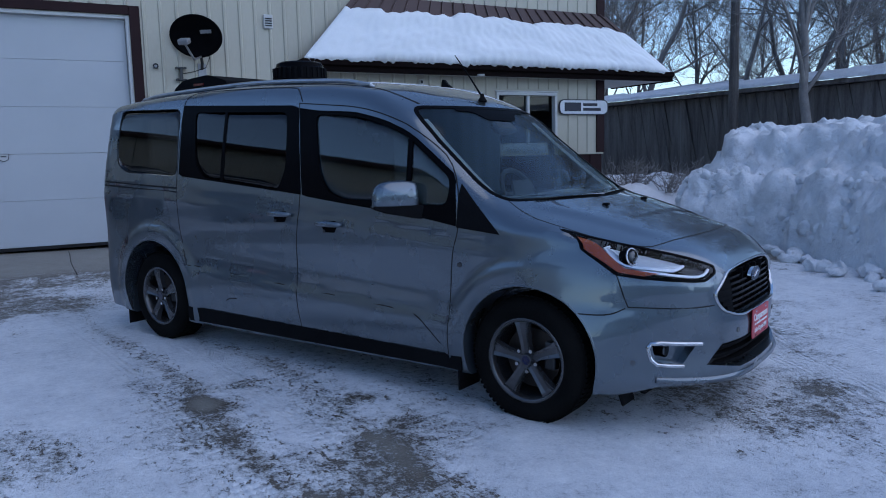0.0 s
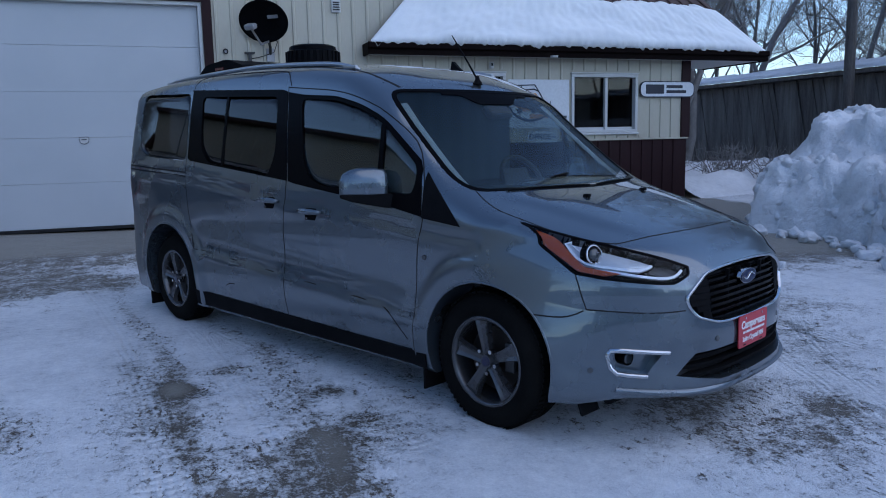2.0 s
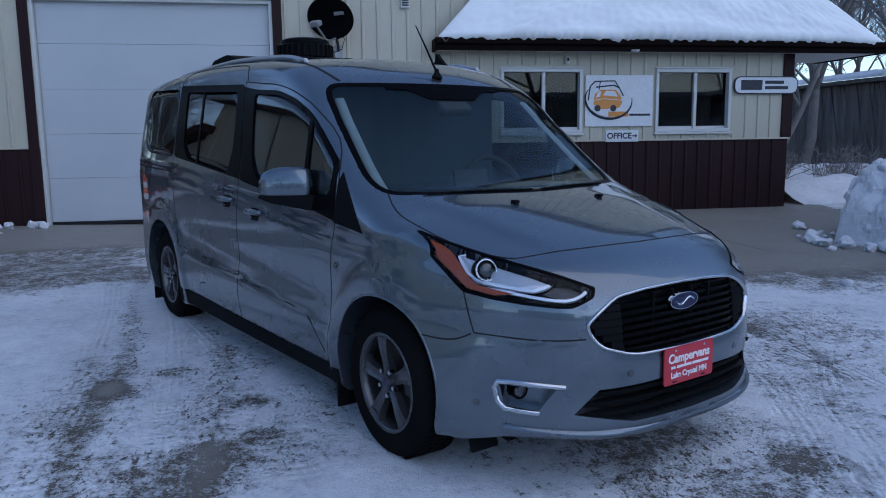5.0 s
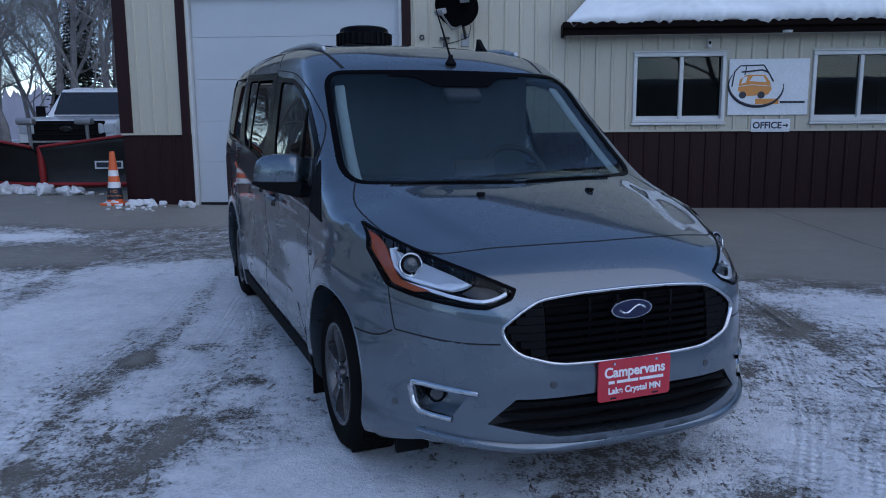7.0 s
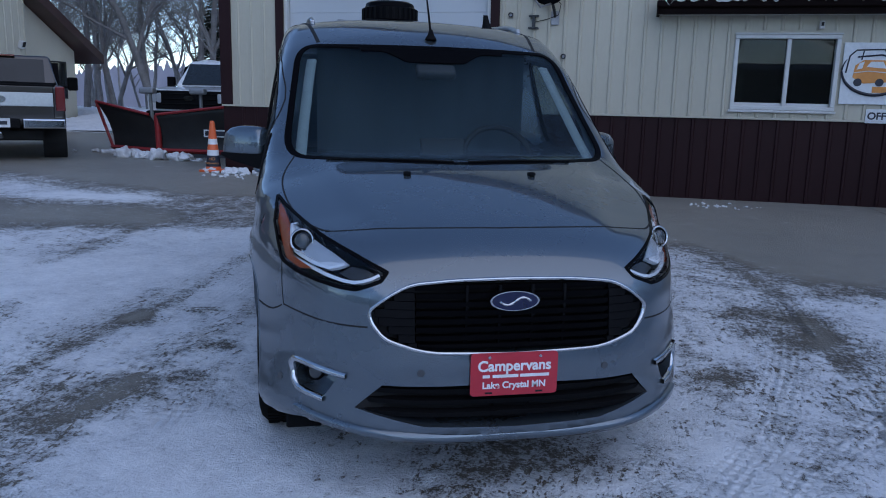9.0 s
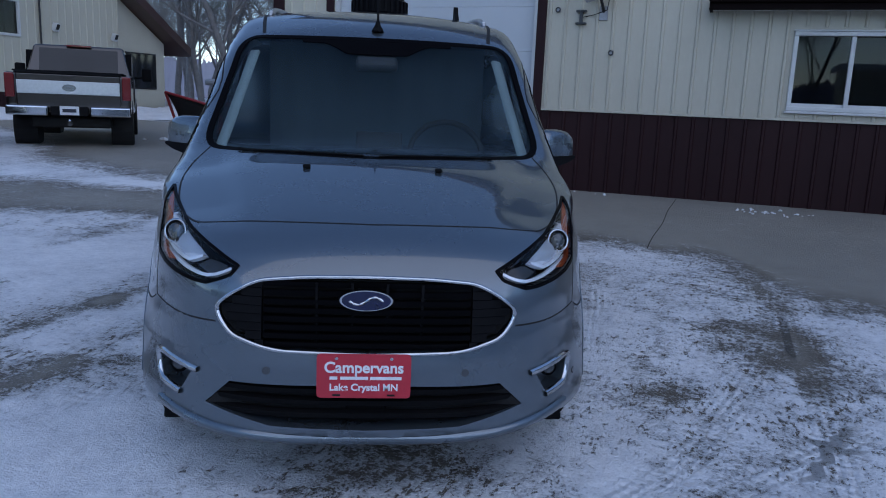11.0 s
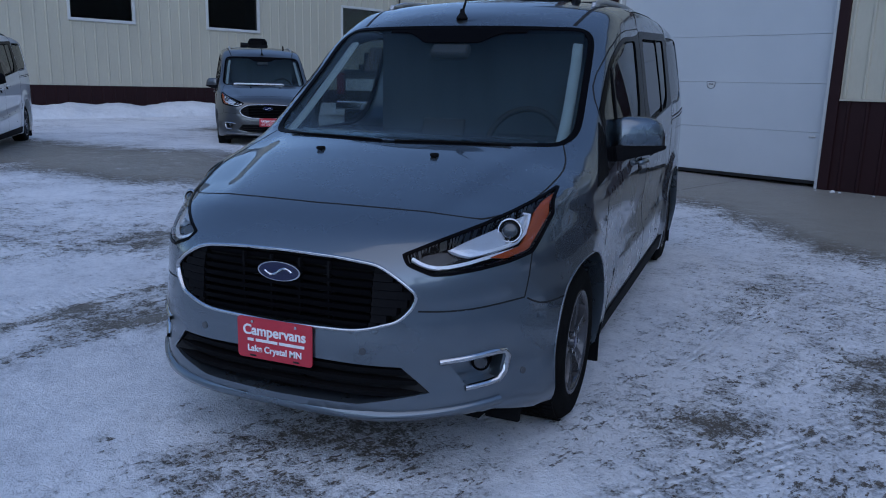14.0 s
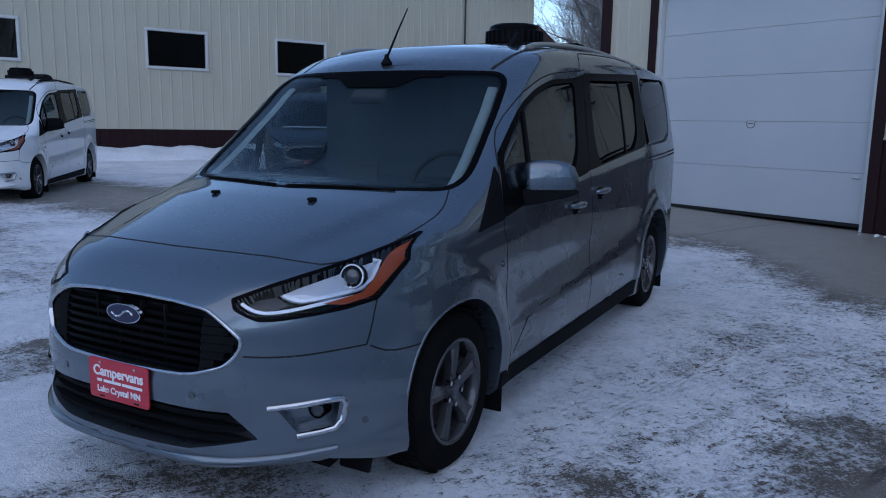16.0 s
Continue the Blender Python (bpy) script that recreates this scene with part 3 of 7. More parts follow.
        # panel gaps
        for line in ([(0.075, 1.625), (-0.10, 1.608), (-0.40, 1.580), (-0.63, 1.520), (-0.82, 1.438), (-1.115, 1.215), (-1.165, 0.95), (-1.12, 0.82), (-1.09, 0.5), (-1.085, 0.265)], [(0.075, 1.625), (0.04, 1.3), (-0.015, 1.078), (0.032, 0.82), (0.055, 0.54), (0.02, 0.27)], [(0.05, 1.632), (0.09, 1.70), (0.17, 1.735), (1.08, 1.762), (1.17, 1.745), (1.21, 1.67), (1.21, 1.19), (1.20, 0.87), (1.17, 0.73), (1.115, 0.588)], [(1.115, 0.588), (0.05, 0.521), (-0.80, 0.470), (-0.89, 0.450), (-1.03, 0.315)], [(2.16, 1.128), (1.215, 1.085)], [(2.14, 1.155), (1.215, 1.112)], [(-1.80, 0.556), (-1.90, 0.551), (-1.96, 0.557), (-2.01, 0.585)]):
            part("panel_gap", strip(line, width=0.0075 if len(line) > 2 else 0.014, lift=0.0008, **side), M_SEAM, van)
        part("sill", across([(1.14, 0.300), (-1.17, 0.262), (-1.17, 0.190), (1.14, 0.200)], lift=0.008, thick=0.04, nu=20, **side), M_BLACK, van, "black plastic sill")
        part("fender_badge", cyl_into(bmesh.new(), *[Vector(v) for v in (onto([(s, -1.165, 0.742)], "side", -0.004)[0][0], onto([(s, -1.165, 0.742)], "side", 0.006)[0][0])], 0.014, 0.012, 20), M_ALU, van)
        part("door_scuff", strip([(0.72, 0.378), (0.68, 0.398), (0.61, 0.40)], width=0.008, lift=0.001, **side), M_SEAM, van)
        # door handles
        for y, z in ((-0.25, 0.903), (0.165, 0.950)):
            p, g = onto([(s, y, z)], "side", 0.0)
            h = empty("door_handle", Matrix.Translation(p[0]))
            h.parent = van
            grip = [(s * (0.004 + 0.030 * math.sin(math.pi * k / 12) ** 0.45), 0.105 - 0.0175 * k, 0.012 + 0.004 * math.sin(math.pi * k / 12)) for k in range(13)]
            part("grip", (lambda t: ([(v[0], v[1], 0.012 + (v[2] - 0.012) * 1.25) for v in t[0]], t[1]))(tube(grip, [0.008 + 0.006 * math.sin(math.pi * k / 12) ** 0.5 for k in range(13)], 10)), M_PAINT, h, smooth=True)
            part("lock_cover", cyl((s * 0.0, 0.04, -0.028), (s * 0.008, 0.04, -0.028), 0.010, 0.008, 16), M_ALU, h)
            # black patch on the flush skin paints the shade of the handle's recess
            part("handle_bowl", across([(y + 0.05, z + 0.032), (y - 0.05, z + 0.032), (y - 0.06, z), (y - 0.04, z - 0.035), (y + 0.04, z - 0.035), (y + 0.06, z)], "side", sign=s, lift=0.002, thick=0.006), M_GLOSSBLACK, h, "black patch painting the recess shade behind the handle").matrix_parent_inverse = Matrix.Translation(-Vector(p[0]))
        # mirrors
        m = empty("door_mirror", pose(s * 0.80, -0.945, 1.068, 0, 0, s * 38))
        m.parent = van
        vs, fs = [], []
        sq = lambda q: math.copysign(abs(q) ** 0.55, q)
        prof = ((0.060, 0.70), (0.064, 0.84), (0.078, 0.95), (0.12, 1.0), (0.20, 1.0), (0.25, 0.93), (0.283, 0.78), (0.302, 0.52))
        for dx, sc in prof:
            for k in range(24):
                a = 2 * math.pi * k / 24
                vs.append((s * dx, 0.058 * sc * sq(math.cos(a)) + 0.05 - 0.03 * max(0, dx - 0.15), (0.124 * sc if math.sin(a) > 0 else 0.012) * (abs(math.sin(a)) ** 0.8 if math.sin(a) > 0 else -abs(math.sin(a)) ** 0.5) - 0.022))
        fs = [(i * 24 + k, i * 24 + (k + 1) % 24, i * 24 + 24 + (k + 1) % 24, i * 24 + 24 + k) for i in range(7) for k in range(24)] + [tuple(range(24))[::-1], tuple(range(168, 192))]
        part("mirror_cap", (vs, fs), M_PAINT, m, smooth=True)
        part("mirror_base", (lambda b: (bmesh.ops.bevel(b, geom=b.edges[:], offset=0.012, segments=3, affect="EDGES", profile=0.6, clamp_overlap=True), b)[1])(prism([(s * -0.02, -0.112), (s * 0.08, -0.098), (s * 0.24, -0.066), (s * 0.300, -0.044), (s * 0.302, -0.028), (s * 0.05, -0.026), (s * -0.02, -0.05)], "y", -0.006, 0.108)), M_BLACK, m)
        part("mirror_foot", prism([(s * -0.06, -0.125), (s * 0.06, -0.105), (s * 0.06, -0.055), (s * -0.06, -0.05)], "y", 0.01, 0.085), M_BLACK, m)
        part("mirror_glass", box((s * 0.18, 0.109, 0.008), (0.19, 0.004, 0.085), None, 0.0), M_MIRROR, m)
        # roof rails
        pts = []
        for y in np.linspace(-0.38, 2.0, 26):
            e = min(1, (y + 0.38) / 0.14, (2.0 - y) / 0.14)
            q, g = onto([(s * 0.575, y)], "top", 0.003 + 0.013 * max(0, e) ** 0.6)
            pts.append(q[0])
        rail = part("roof_rail", tube(pts, [0.009 + 0.006 * min(1, i / 2, (25 - i) / 2) for i in range(26)], 10), M_SATIN, van, "satin silver roof rail", True)
        for y in (-0.30, 0.8, 1.92):
            q, g = onto([(s * 0.575, y)], "top", 0.008)
            part("rail_foot", box(q[0], (0.026, 0.12, 0.024), Matrix.Rotation(radians(5 if y < 0 else 0), 3, "X"), 0.008, 2), M_SATIN, rail)
        part("roof_ditch", strip([(s * 0.56, -0.70), (s * 0.60, -0.4), (s * 0.635, 0.2), (s * 0.65, 2.05)], "top", width=0.022, lift=0.001, sign=1), M_SEAM, van)
        # wheels and the dark wheel houses
        wheel(van, s * 0.835, AXLE_F, 0 if s > 0 else 180)
        wheel(van, s * 0.85, AXLE_R, 0 if s > 0 else 180)
        for ay, az, ar in ARCH.values():
            a = np.linspace(-0.35, math.pi + 0.35, 30)
            arc = [(ay + (ar + 0.012) * math.cos(t), az + (ar + 0.012) * math.sin(t)) for t in a]
            vs = [(s * x, y, z) for x in (0.52, 0.80) for y, z in arc] + [(s * 0.52, ay, az)]
            fs = [(i, i + 1, i + 31, i + 30) for i in range(29)] + [(60, i + 1, i) for i in range(29)]
            part("wheel_house", (vs, fs), M_SEAM, van)
            part("mud_flap", box((s * 0.76, ay + (0.40 if ay < 0 else 0.42), 0.20), (0.19, 0.012, 0.24), None, 0.004), M_BLACK, van)
            part("arch_lip", strip([(ay + (ar + 0.006) * math.cos(t), az + (ar + 0.006) * math.sin(t)) for t in np.linspace(-0.1, math.pi + 0.1, 60)], "side", sign=s, width=0.008, lift=0.002, height=0.012), M_PAINT, van, smooth=True)
        # headlamp: a black housing sunk into the wing, its lights, and a clear lens flush with the skin
        at = lambda pts: [(s * x, z) for x, z in pts]
        rim_pts = along(np.asarray([*LAMP, LAMP[0]]), 120)[:-1] * [s, 1]
        outer, nrm = onto(rim_pts, "front", 0.0)
        back = outer - nrm * 0.066
        n = len(outer)
        lamp = part("headlamp", ([*outer, *back], [(i, (i + 1) % n, n + (i + 1) % n, n + i) for i in range(n)]), M_GLOSSBLACK, van, "headlamp with clear lens and amber corner")
        part("housing", across(at(LAMP), "front", lift=-0.064, thick=0.004, nu=40), M_GLOSSBLACK, lamp)
        part("reflector", across(at(((0.535, 0.782), (0.572, 0.806), (0.655, 0.842), (0.70, 0.868), (0.722, 0.868), (0.725, 0.80), (0.722, 0.772), (0.66, 0.754), (0.602, 0.752))), "front", lift=-0.030, thick=0.006, nu=24), M_SILVER, lamp)
        for k in range(9):
            u = k / 8
            part("reflector_fold", strip(at(((0.535 + 0.06 * u, 0.782 - 0.002 * u), (0.60 + 0.05 * u, 0.755 + 0.006 * u))), "front", width=0.003, lift=-0.026), M_SIGNLAMP, lamp)
        part("inner_reflector", across(at(((0.445, 0.750), (0.47, 0.772), (0.527, 0.780), (0.575, 0.752), (0.53, 0.734), (0.48, 0.738))), "front", lift=-0.034, thick=0.006, nu=16), M_ALUDARK, lamp)
        part("amber_corner", across(at(((0.650, 0.742), (0.722, 0.766), (0.726, 0.80), (0.728, 0.86), (0.7285, 0.900), (0.753, 0.926), (0.764, 0.853), (0.748, 0.79), (0.736, 0.748), (0.69, 0.731))), "front", lift=-0.010, thick=0.008, nu=36), M_AMBER, lamp)
        part("daytime_strip", strip(at(((0.725, 0.758), (0.645, 0.744), (0.60, 0.731), (0.523, 0.720), (0.475, 0.734), (0.436, 0.752))), "front", width=0.013, lift=-0.012, height=0.012), M_SIGNLAMP, lamp)
        part("inner_strip", strip(at(((0.695, 0.872), (0.720, 0.872), (0.722, 0.82), (0.722, 0.777), (0.628, 0.760), (0.602, 0.754), (0.545, 0.778))), "front", width=0.014, lift=-0.016, height=0.014), M_SIGNLAMP, lamp)
        part("brow_strip", strip(at(((0.705, 0.858), (0.70, 0.800), (0.69, 0.786))), "front", width=0.006, lift=-0.022, height=0.006), M_SIGNLAMP, lamp)
        q, g = onto([(s * 0.680, 0.819)], "front", -0.012)
        q, f_ = Vector(q[0]), (Vector(g[0]) * 0.5 + Vector((0, -1, 0))).normalized()
        ring_at = lambda r, d: [q + f_ * d + r * (math.cos(a) * f_.orthogonal().normalized() + math.sin(a) * f_.cross(f_.orthogonal()).normalized()) for a in np.linspace(0, 2 * math.pi, 33)]
        part("projector", cyl(q - f_ * 0.04, q + f_ * 0.002, 0.043, 0.040, 32), M_GLOSSBLACK, lamp)
        part("projector_lens", cyl(q - f_ * 0.002, q + f_ * 0.014, 0.034, 0.020, 32), M_DARKLENS, lamp, smooth=True)
        part("projector_ring", tube(ring_at(0.039, 0.003), 0.0045, 8), M_CHROME, lamp, smooth=True)
        part("lens", across(at(LAMP), "front", lift=0.0, thick=0.003, nu=40), M_GLASS_C, lamp, smooth=True)
        part("lens_edge", strip([tuple(p) for p in rim_pts], "front", width=0.013, lift=0.0022, height=0.006, closed=True, n=160), M_GLOSSBLACK, lamp)
        # fog lamp in its recess with a chrome bracket, open towards the grille
        b = part("fog_bezel", strip(at(((0.540, 0.413), (0.62, 0.421), (0.717, 0.432), (0.712, 0.40), (0.703, 0.326), (0.66, 0.321), (0.610, 0.316))), "front", width=0.019, lift=0.010, height=0.016), M_CHROME, van, "chrome fog lamp bezel", True)
        q, g = onto([(s * 0.664, 0.384)], "front", -0.042)
        q, f_ = Vector(q[0]), (Vector(g[0]) * 0.25 + Vector((0, -1, 0))).normalized()
        part("fog_lamp", cyl(q - f_ * 0.03, q + f_ * 0.014, 0.032, 0.031, 28), M_GLOSSBLACK, b)
        part("fog_lens", cyl(q + f_ * 0.012, q + f_ * 0.020, 0.026, 0.020, 28), M_DARKLENS, b)
        for x, z in ((0.752, 0.338), (0.311, 0.446)):
            q, g = onto([(s * x, z)], "front", 0.0)
            part("parking_sensor", cyl(q[0] - g[0] * 0.004, q[0] + g[0] * 0.003, 0.013, 0.012, 20), M_PAINT2, van)
        # bonnet: side gap, crease and washer jets
        part("bonnet_gap", strip([(s * 0.69, -1.36), (s * 0.735, -1.48), (s * 0.742, -1.62), (s * 0.715, -1.80), (s * 0.665, -1.95), (s * 0.60, -2.055), (s * 0.56, -2.075), (s * 0.47, -2.095), (s * 0.36, -2.125), (s * 0.18, -2.146), (0, -2.152)], "top", width=0.008, lift=0.0008), M_SEAM, van)
        q, g = onto([(s * 0.256, -1.69)], "top", 0.0)
        part("washer_jet", box(q[0] + Vector((0, 0, 0.006)), (0.028, 0.034, 0.014), None, 0.005, 2), M_BLACK, van)
        part("bumper_gap", strip([(s * 0.738, 0.590), (s * 0.70, 0.588), (s * 0.60, 0.580), (s * 0.475, 0.585)], "front", width=0.007, lift=0.0008), M_SEAM, van)
        part("bumper_gap", strip([(s * 0.738, 0.590), (s * 0.744, 0.66), (s * 0.742, 0.735)], "front", width=0.007, lift=0.0008), M_SEAM, van)
        part("tail_lamp", strip([(2.20, 1.66), (2.215, 1.45), (2.25, 1.2)], "side", sign=s, width=0.05, lift=0.004, height=0.02), M_REDLENS, van)
    # grille
    g = empty("grille", pose(0, 0, 0))
    g.parent = van
    part("chrome_surround", strip(rounded(grille, 0.055, 5), "front", width=0.0115, lift=0.009, height=0.013, closed=True, n=160), M_CHROME, g, "chrome grille surround", True)
    part("grille_back", prism(grown(grille, -0.006), "y", -2.315, -2.265), M_SEAM, g)
    for k in range(8):
        z = 0.712 - k * 0.0265
        hw = min(0.452, 0.462 - abs(z - 0.625) * 1.15)
        inner_ = min(hw - 0.03, 0.325)
        xs = np.linspace(-inner_, inner_, 21)
        vs = []
        for x in xs:
            y = float(front_y(x, z))
            vs += [(x, y + 0.045, z + 0.006), (x, y + 0.008, z + 0.009), (x, y + 0.013, z - 0.008), (x, y + 0.045, z - 0.003)]
        fs = [(i * 4 + j, i * 4 + (j + 1) % 4, i * 4 + 4 + (j + 1) % 4, i * 4 + 4 + j) for i in range(20) for j in range(4)] + [(0, 1, 2, 3), (83, 82, 81, 80)]
        part("grille_bar", (vs, fs), M_GLOSSBLACK, g)
        for s in (1, -1):
            vs = []
            for x in np.linspace(inner_ + 0.004, hw, 6):
                y = float(front_y(x, z))
                vs += [(s * x, y + 0.045, z + 0.012), (s * x, y + 0.010, z + 0.0125), (s * x, y + 0.004, z - 0.012), (s * x, y + 0.045, z - 0.012)]
            fs = [(i * 4 + j, i * 4 + (j + 1) % 4, i * 4 + 4 + (j + 1) % 4, i * 4 + 4 + j) for i in range(5) for j in range(4)] + [(0, 1, 2, 3), (23, 22, 21, 20)]
            part("grille_blank", (vs, fs), M_BLACK, g)
    for x in (-0.16, -0.05, 0.06, 0.17):
        part("grille_stay", box((x, float(front_y(x, 0.6)) + 0.03, 0.62), (0.008, 0.02, 0.20)), M_BLACK, g)
    oy = float(NOSE(0.673)) - 0.006
    bm = lambda r, d: (lambda b: (bmesh.ops.scale(b, vec=(1, 1, 0.40), space=Matrix.Translation((0, 0, -0.673)), verts=b.verts), b)[1])(cyl((-0.006, oy + 0.012, 0.673), (-0.006, oy - d, 0.673), r, r * 0.97, 48))
    part("oval_rim", bm(0.085, 0.004), M_CHROME, g)
    part("oval", bm(0.078, 0.006), M_OVALBLUE, g, "dark blue oval with a silver stroke")
    part("oval_stroke", tube([(x - 0.006, oy - 0.007, 0.673 + 0.012 * math.sin(x * 60)) for x in np.linspace(-0.052, 0.052, 22)], [0.0025 + 0.002 * abs(math.cos(i * 0.8)) for i in range(22)], 6), M_CHROME, g)
    # lower intake
    it = empty("lower_intake", pose(0, 0, 0))
    it.parent = van
    part("intake_back", prism(grown(intake, -0.004), "y", -2.315, -2.265), M_SEAM, it)
    for z in (0.375, 0.338, 0.300):
        hw = 0.44 + (0.40 - z) * 0.7
        vs = []
        for x in np.linspace(-hw, hw, 21):
            y = float(front_y(x, z))
            vs += [(x, y + 0.05, z + 0.010), (x, y + 0.012, z + 0.010), (x, y + 0.018, z - 0.008), (x, y + 0.05, z - 0.006)]
        fs = [(i * 4 + j, i * 4 + (j + 1) % 4, i * 4 + 4 + (j + 1) % 4, i * 4 + 4 + j) for i in range(20) for j in range(4)] + [(0, 1, 2, 3), (83, 82, 81, 80)]
        part("intake_bar", (vs, fs), M_BLACK, it)
    part("radar_cover", box((0.0, -2.345, 0.31), (0.13, 0.03, 0.09), None, 0.008), M_BLACK, it)
    part("lower_lip", strip([(x, 0.222 + 0.075 * x * x) for x in np.linspace(-0.70, 0.70, 29)], "front", width=0.030, lift=0.013, height=0.020, n=90), M_PAINT, van, smooth=True)
    for s in (1, -1):
        part("air_deflector", box((s * 0.67, -1.98, 0.165), (0.13, 0.016, 0.10), Matrix.Rotation(radians(-20), 3, "X"), 0.006), M_BLACK, van)
    part("air_dam", prism([(-0.66, 0.195), (0.66, 0.195), (0.60, 0.13), (-0.60, 0.15)], "y", -2.05, -2.03), M_BLACK, van)
    # plate
    px, py, pz = -0.008, -2.4135, 0.439
    pl = part("front_plate", prism(rounded([(px + i * 0.146, pz + j * 0.0715) for i, j in ((-1, -1), (1, -1), (1, 1), (-1, 1))], 0.014), "y", py, py + 0.005), M_RED, van, "red advertising plate with white lettering")
    words("Campervans", 0.049, M_INK, pose(px, py - 0.001, pz + 0.027), pl, bold=0.0012)
    for bx, bw_ in ((-0.094, 0.024), (-0.030, 0.086), (0.068, 0.098)):
        part("text_bar", box((px + bx, py - 0.001, pz - 0.006), (bw_, 0.001, 0.010)), M_INK, pl)
    words("Lake Crystal MN", 0.031, M_INK, pose(px, py - 0.001, pz - 0.037), pl, bold=0.0008)
    for x in (-0.085, 0.085):
        part("plate_screw", cyl((px + x, py + 0.003, pz + 0.058), (px + x, py - 0.0035, pz + 0.058), 0.006, 0.005, 12), M_CHROME, pl)
        part("plate_slot", box((px + x, py - 0.0007, pz - 0.062), (0.024, 0.001, 0.006)), M_SEAM, pl)
    # windscreen and what is seen behind it
    part("windscreen", patch([(-0.66, WS_TOP + 0.022), (0.66, WS_TOP + 0.022)], [(-0.735, WS_LOW - 0.018), (0.735, WS_LOW - 0.018)], "front", lift=-0.003, thick=0.004, nu=40, nv=20), M_GLASS, van, smooth=True)
    ring = rounded([(-0.655, WS_TOP + 0.010), (0, WS_TOP + 0.014), (0.655, WS_TOP + 0.010), (0.729, WS_LOW - 0.004), (0, WS_LOW - 0.014), (-0.729, WS_LOW - 0.004)], 0.09, 6)
    part("windscreen_edge", strip(ring, "front", width=0.032, lift=0.002, height=0.004, closed=True, n=150), M_FRIT, van)
    bulge = [(x, WS_TOP - 0.012 - 0.050 * float(np.clip((0.26 - abs(x)) / 0.11, 0, 1)) ** 1.5) for x in np.linspace(-0.36, 0.36, 37)]
    part("windscreen_edge", patch([(-0.36, WS_TOP + 0.004), (0.36, WS_TOP + 0.004)], bulge, "front", lift=0.001, thick=0.004, nu=60, nv=4), M_FRIT, van)
    q, g = onto([(0.0, WS_TOP - 0.085)], "front", -0.03)
    part("sensor_box", box(q[0], (0.20, 0.085, 0.05), Matrix.Rotation(radians(40), 3, "X"), 0.02, 3), M_CABIN, van, smooth=True)
    for x0, x1 in ((-0.56, -0.04), (0.02, 0.50)):
        pts = [onto([(x, WS_LOW - 0.012 + 0.004 * math.sin((x - x0) / (x1 - x0) * 3.1))], "front", 0.006)[0][0] for x in np.linspace(x0, x1, 14)]
        part("wiper", tube(pts, 0.004, 6), M_BLACK, van)
    part("dashboard", prism(rounded([(-1.40, 0.60), (-1.40, 1.02), (-1.15, 1.045), (-1.0, 1.01), (-0.92, 0.85), (-0.95, 0.60)], 0.05), "x", -0.70, 0.70), M_CABIN, van)
    part("dash_screen", box((0.02, -1.02, 1.075), (0.22, 0.02, 0.12), Matrix.Rotation(radians(-15), 3, "X"), 0.01, 2), M_CABIN, van)
    sw = empty("steering_wheel", pose(0.36, -0.80, 1.02, 62))
    sw.parent = van
    part("wheel_rim", tube([(0.185 * math.cos(a), 0.185 * math.sin(a), 0) for a in np.linspace(0, 2 * math.pi, 33)], 0.016, 8), M_CABIN, sw, smooth=True)
    part("wheel_boss", box((0, -0.02, -0.02), (0.30, 0.11, 0.05), None, 0.02, 2), M_CABIN, sw)
    for s in (1, -1):
        seat = empty("front_seat", pose(s * 0.37, -0.30, 0.50))
        seat.parent = van
        part("seat_cushion", box((0, -0.05, 0.06), (0.50, 0.50, 0.16), None, 0.05, 3), M_SEAT, seat, smooth=True)
        part("seat_back", box((0, 0.20, 0.42), (0.48, 0.14, 0.62), Matrix.Rotation(radians(-12), 3, "X"), 0.06, 3), M_SEAT, seat, smooth=True)
        part("headrest", box((0, 0.27, 0.83), (0.28, 0.10, 0.18), None, 0.04, 3), M_SEAT, seat, smooth=True)
        part("pillar_trim", strip([(s * x, z) for x, z in ((0.672, 1.075), (0.648, 1.25), (0.622, 1.42), (0.604, 1.52))], "front", width=0.050, lift=-0.03, height=0.012), M_TRIM_IN, van, smooth=True)
    wave = [(x, -0.50 + 0.006 * math.sin(x * 17 + z) + 0.004 * math.sin(x * 41), z) for z in (0.62, 1.63) for x in np.linspace(-0.56, 0.57, 60)]
    part("cab_curtain", (wave, [(i, i + 1, i + 61, i + 60) for i in range(59)]), M_CURTAIN, van, "dark grey curtain across the cab, tone lifted for windscreen reflection", True)
    # roof: aerial, shark fin, vent fan, roof box
    q, _ = onto([(0, -0.75)], "top", 0.0)
    q = Vector(q[0])
    ae = empty("aerial", Matrix.Translation(q))
    ae.parent = van
    part("aerial_foot", lathe([(0.0, 0.0), (0.030, 0.0), (0.026, 0.012), (0.014, 0.03), (0.010, 0.05), (0, 0.052)], 20), M_BLACK, ae, smooth=True)
    part("aerial_rod", tube([(0, 0, 0.03), (0, 0.10, 0.17), (0, 0.20, 0.30)], [0.0065, 0.005, 0.003], 8), M_BLACK, ae)
    q = Vector(onto([(0.44, -0.16)], "top", 0.0)[0][0])
    bm = prism([(0.07, -0.01), (-0.075, -0.01), (-0.02, 0.03), (0.025, 0.072), (0.035, 0.074), (0.045, 0.03)], "x", -0.012, 0.012)
    bmesh.ops.translate(bm, vec=q, verts=bm.verts)
    part("shark_fin", bm, M_BLACK, van)
    fz = float(TOP(0.86)) - 0.002
    fan = empty("roof_vent_fan", pose(0, 0.86, fz) @ Matrix.Scale(0.85, 4))
    fan.parent = van
    part("fan_base", box((0, 0, 0.025), (0.46, 0.46, 0.06), None, 0.02, 2), M_BLACK, fan)
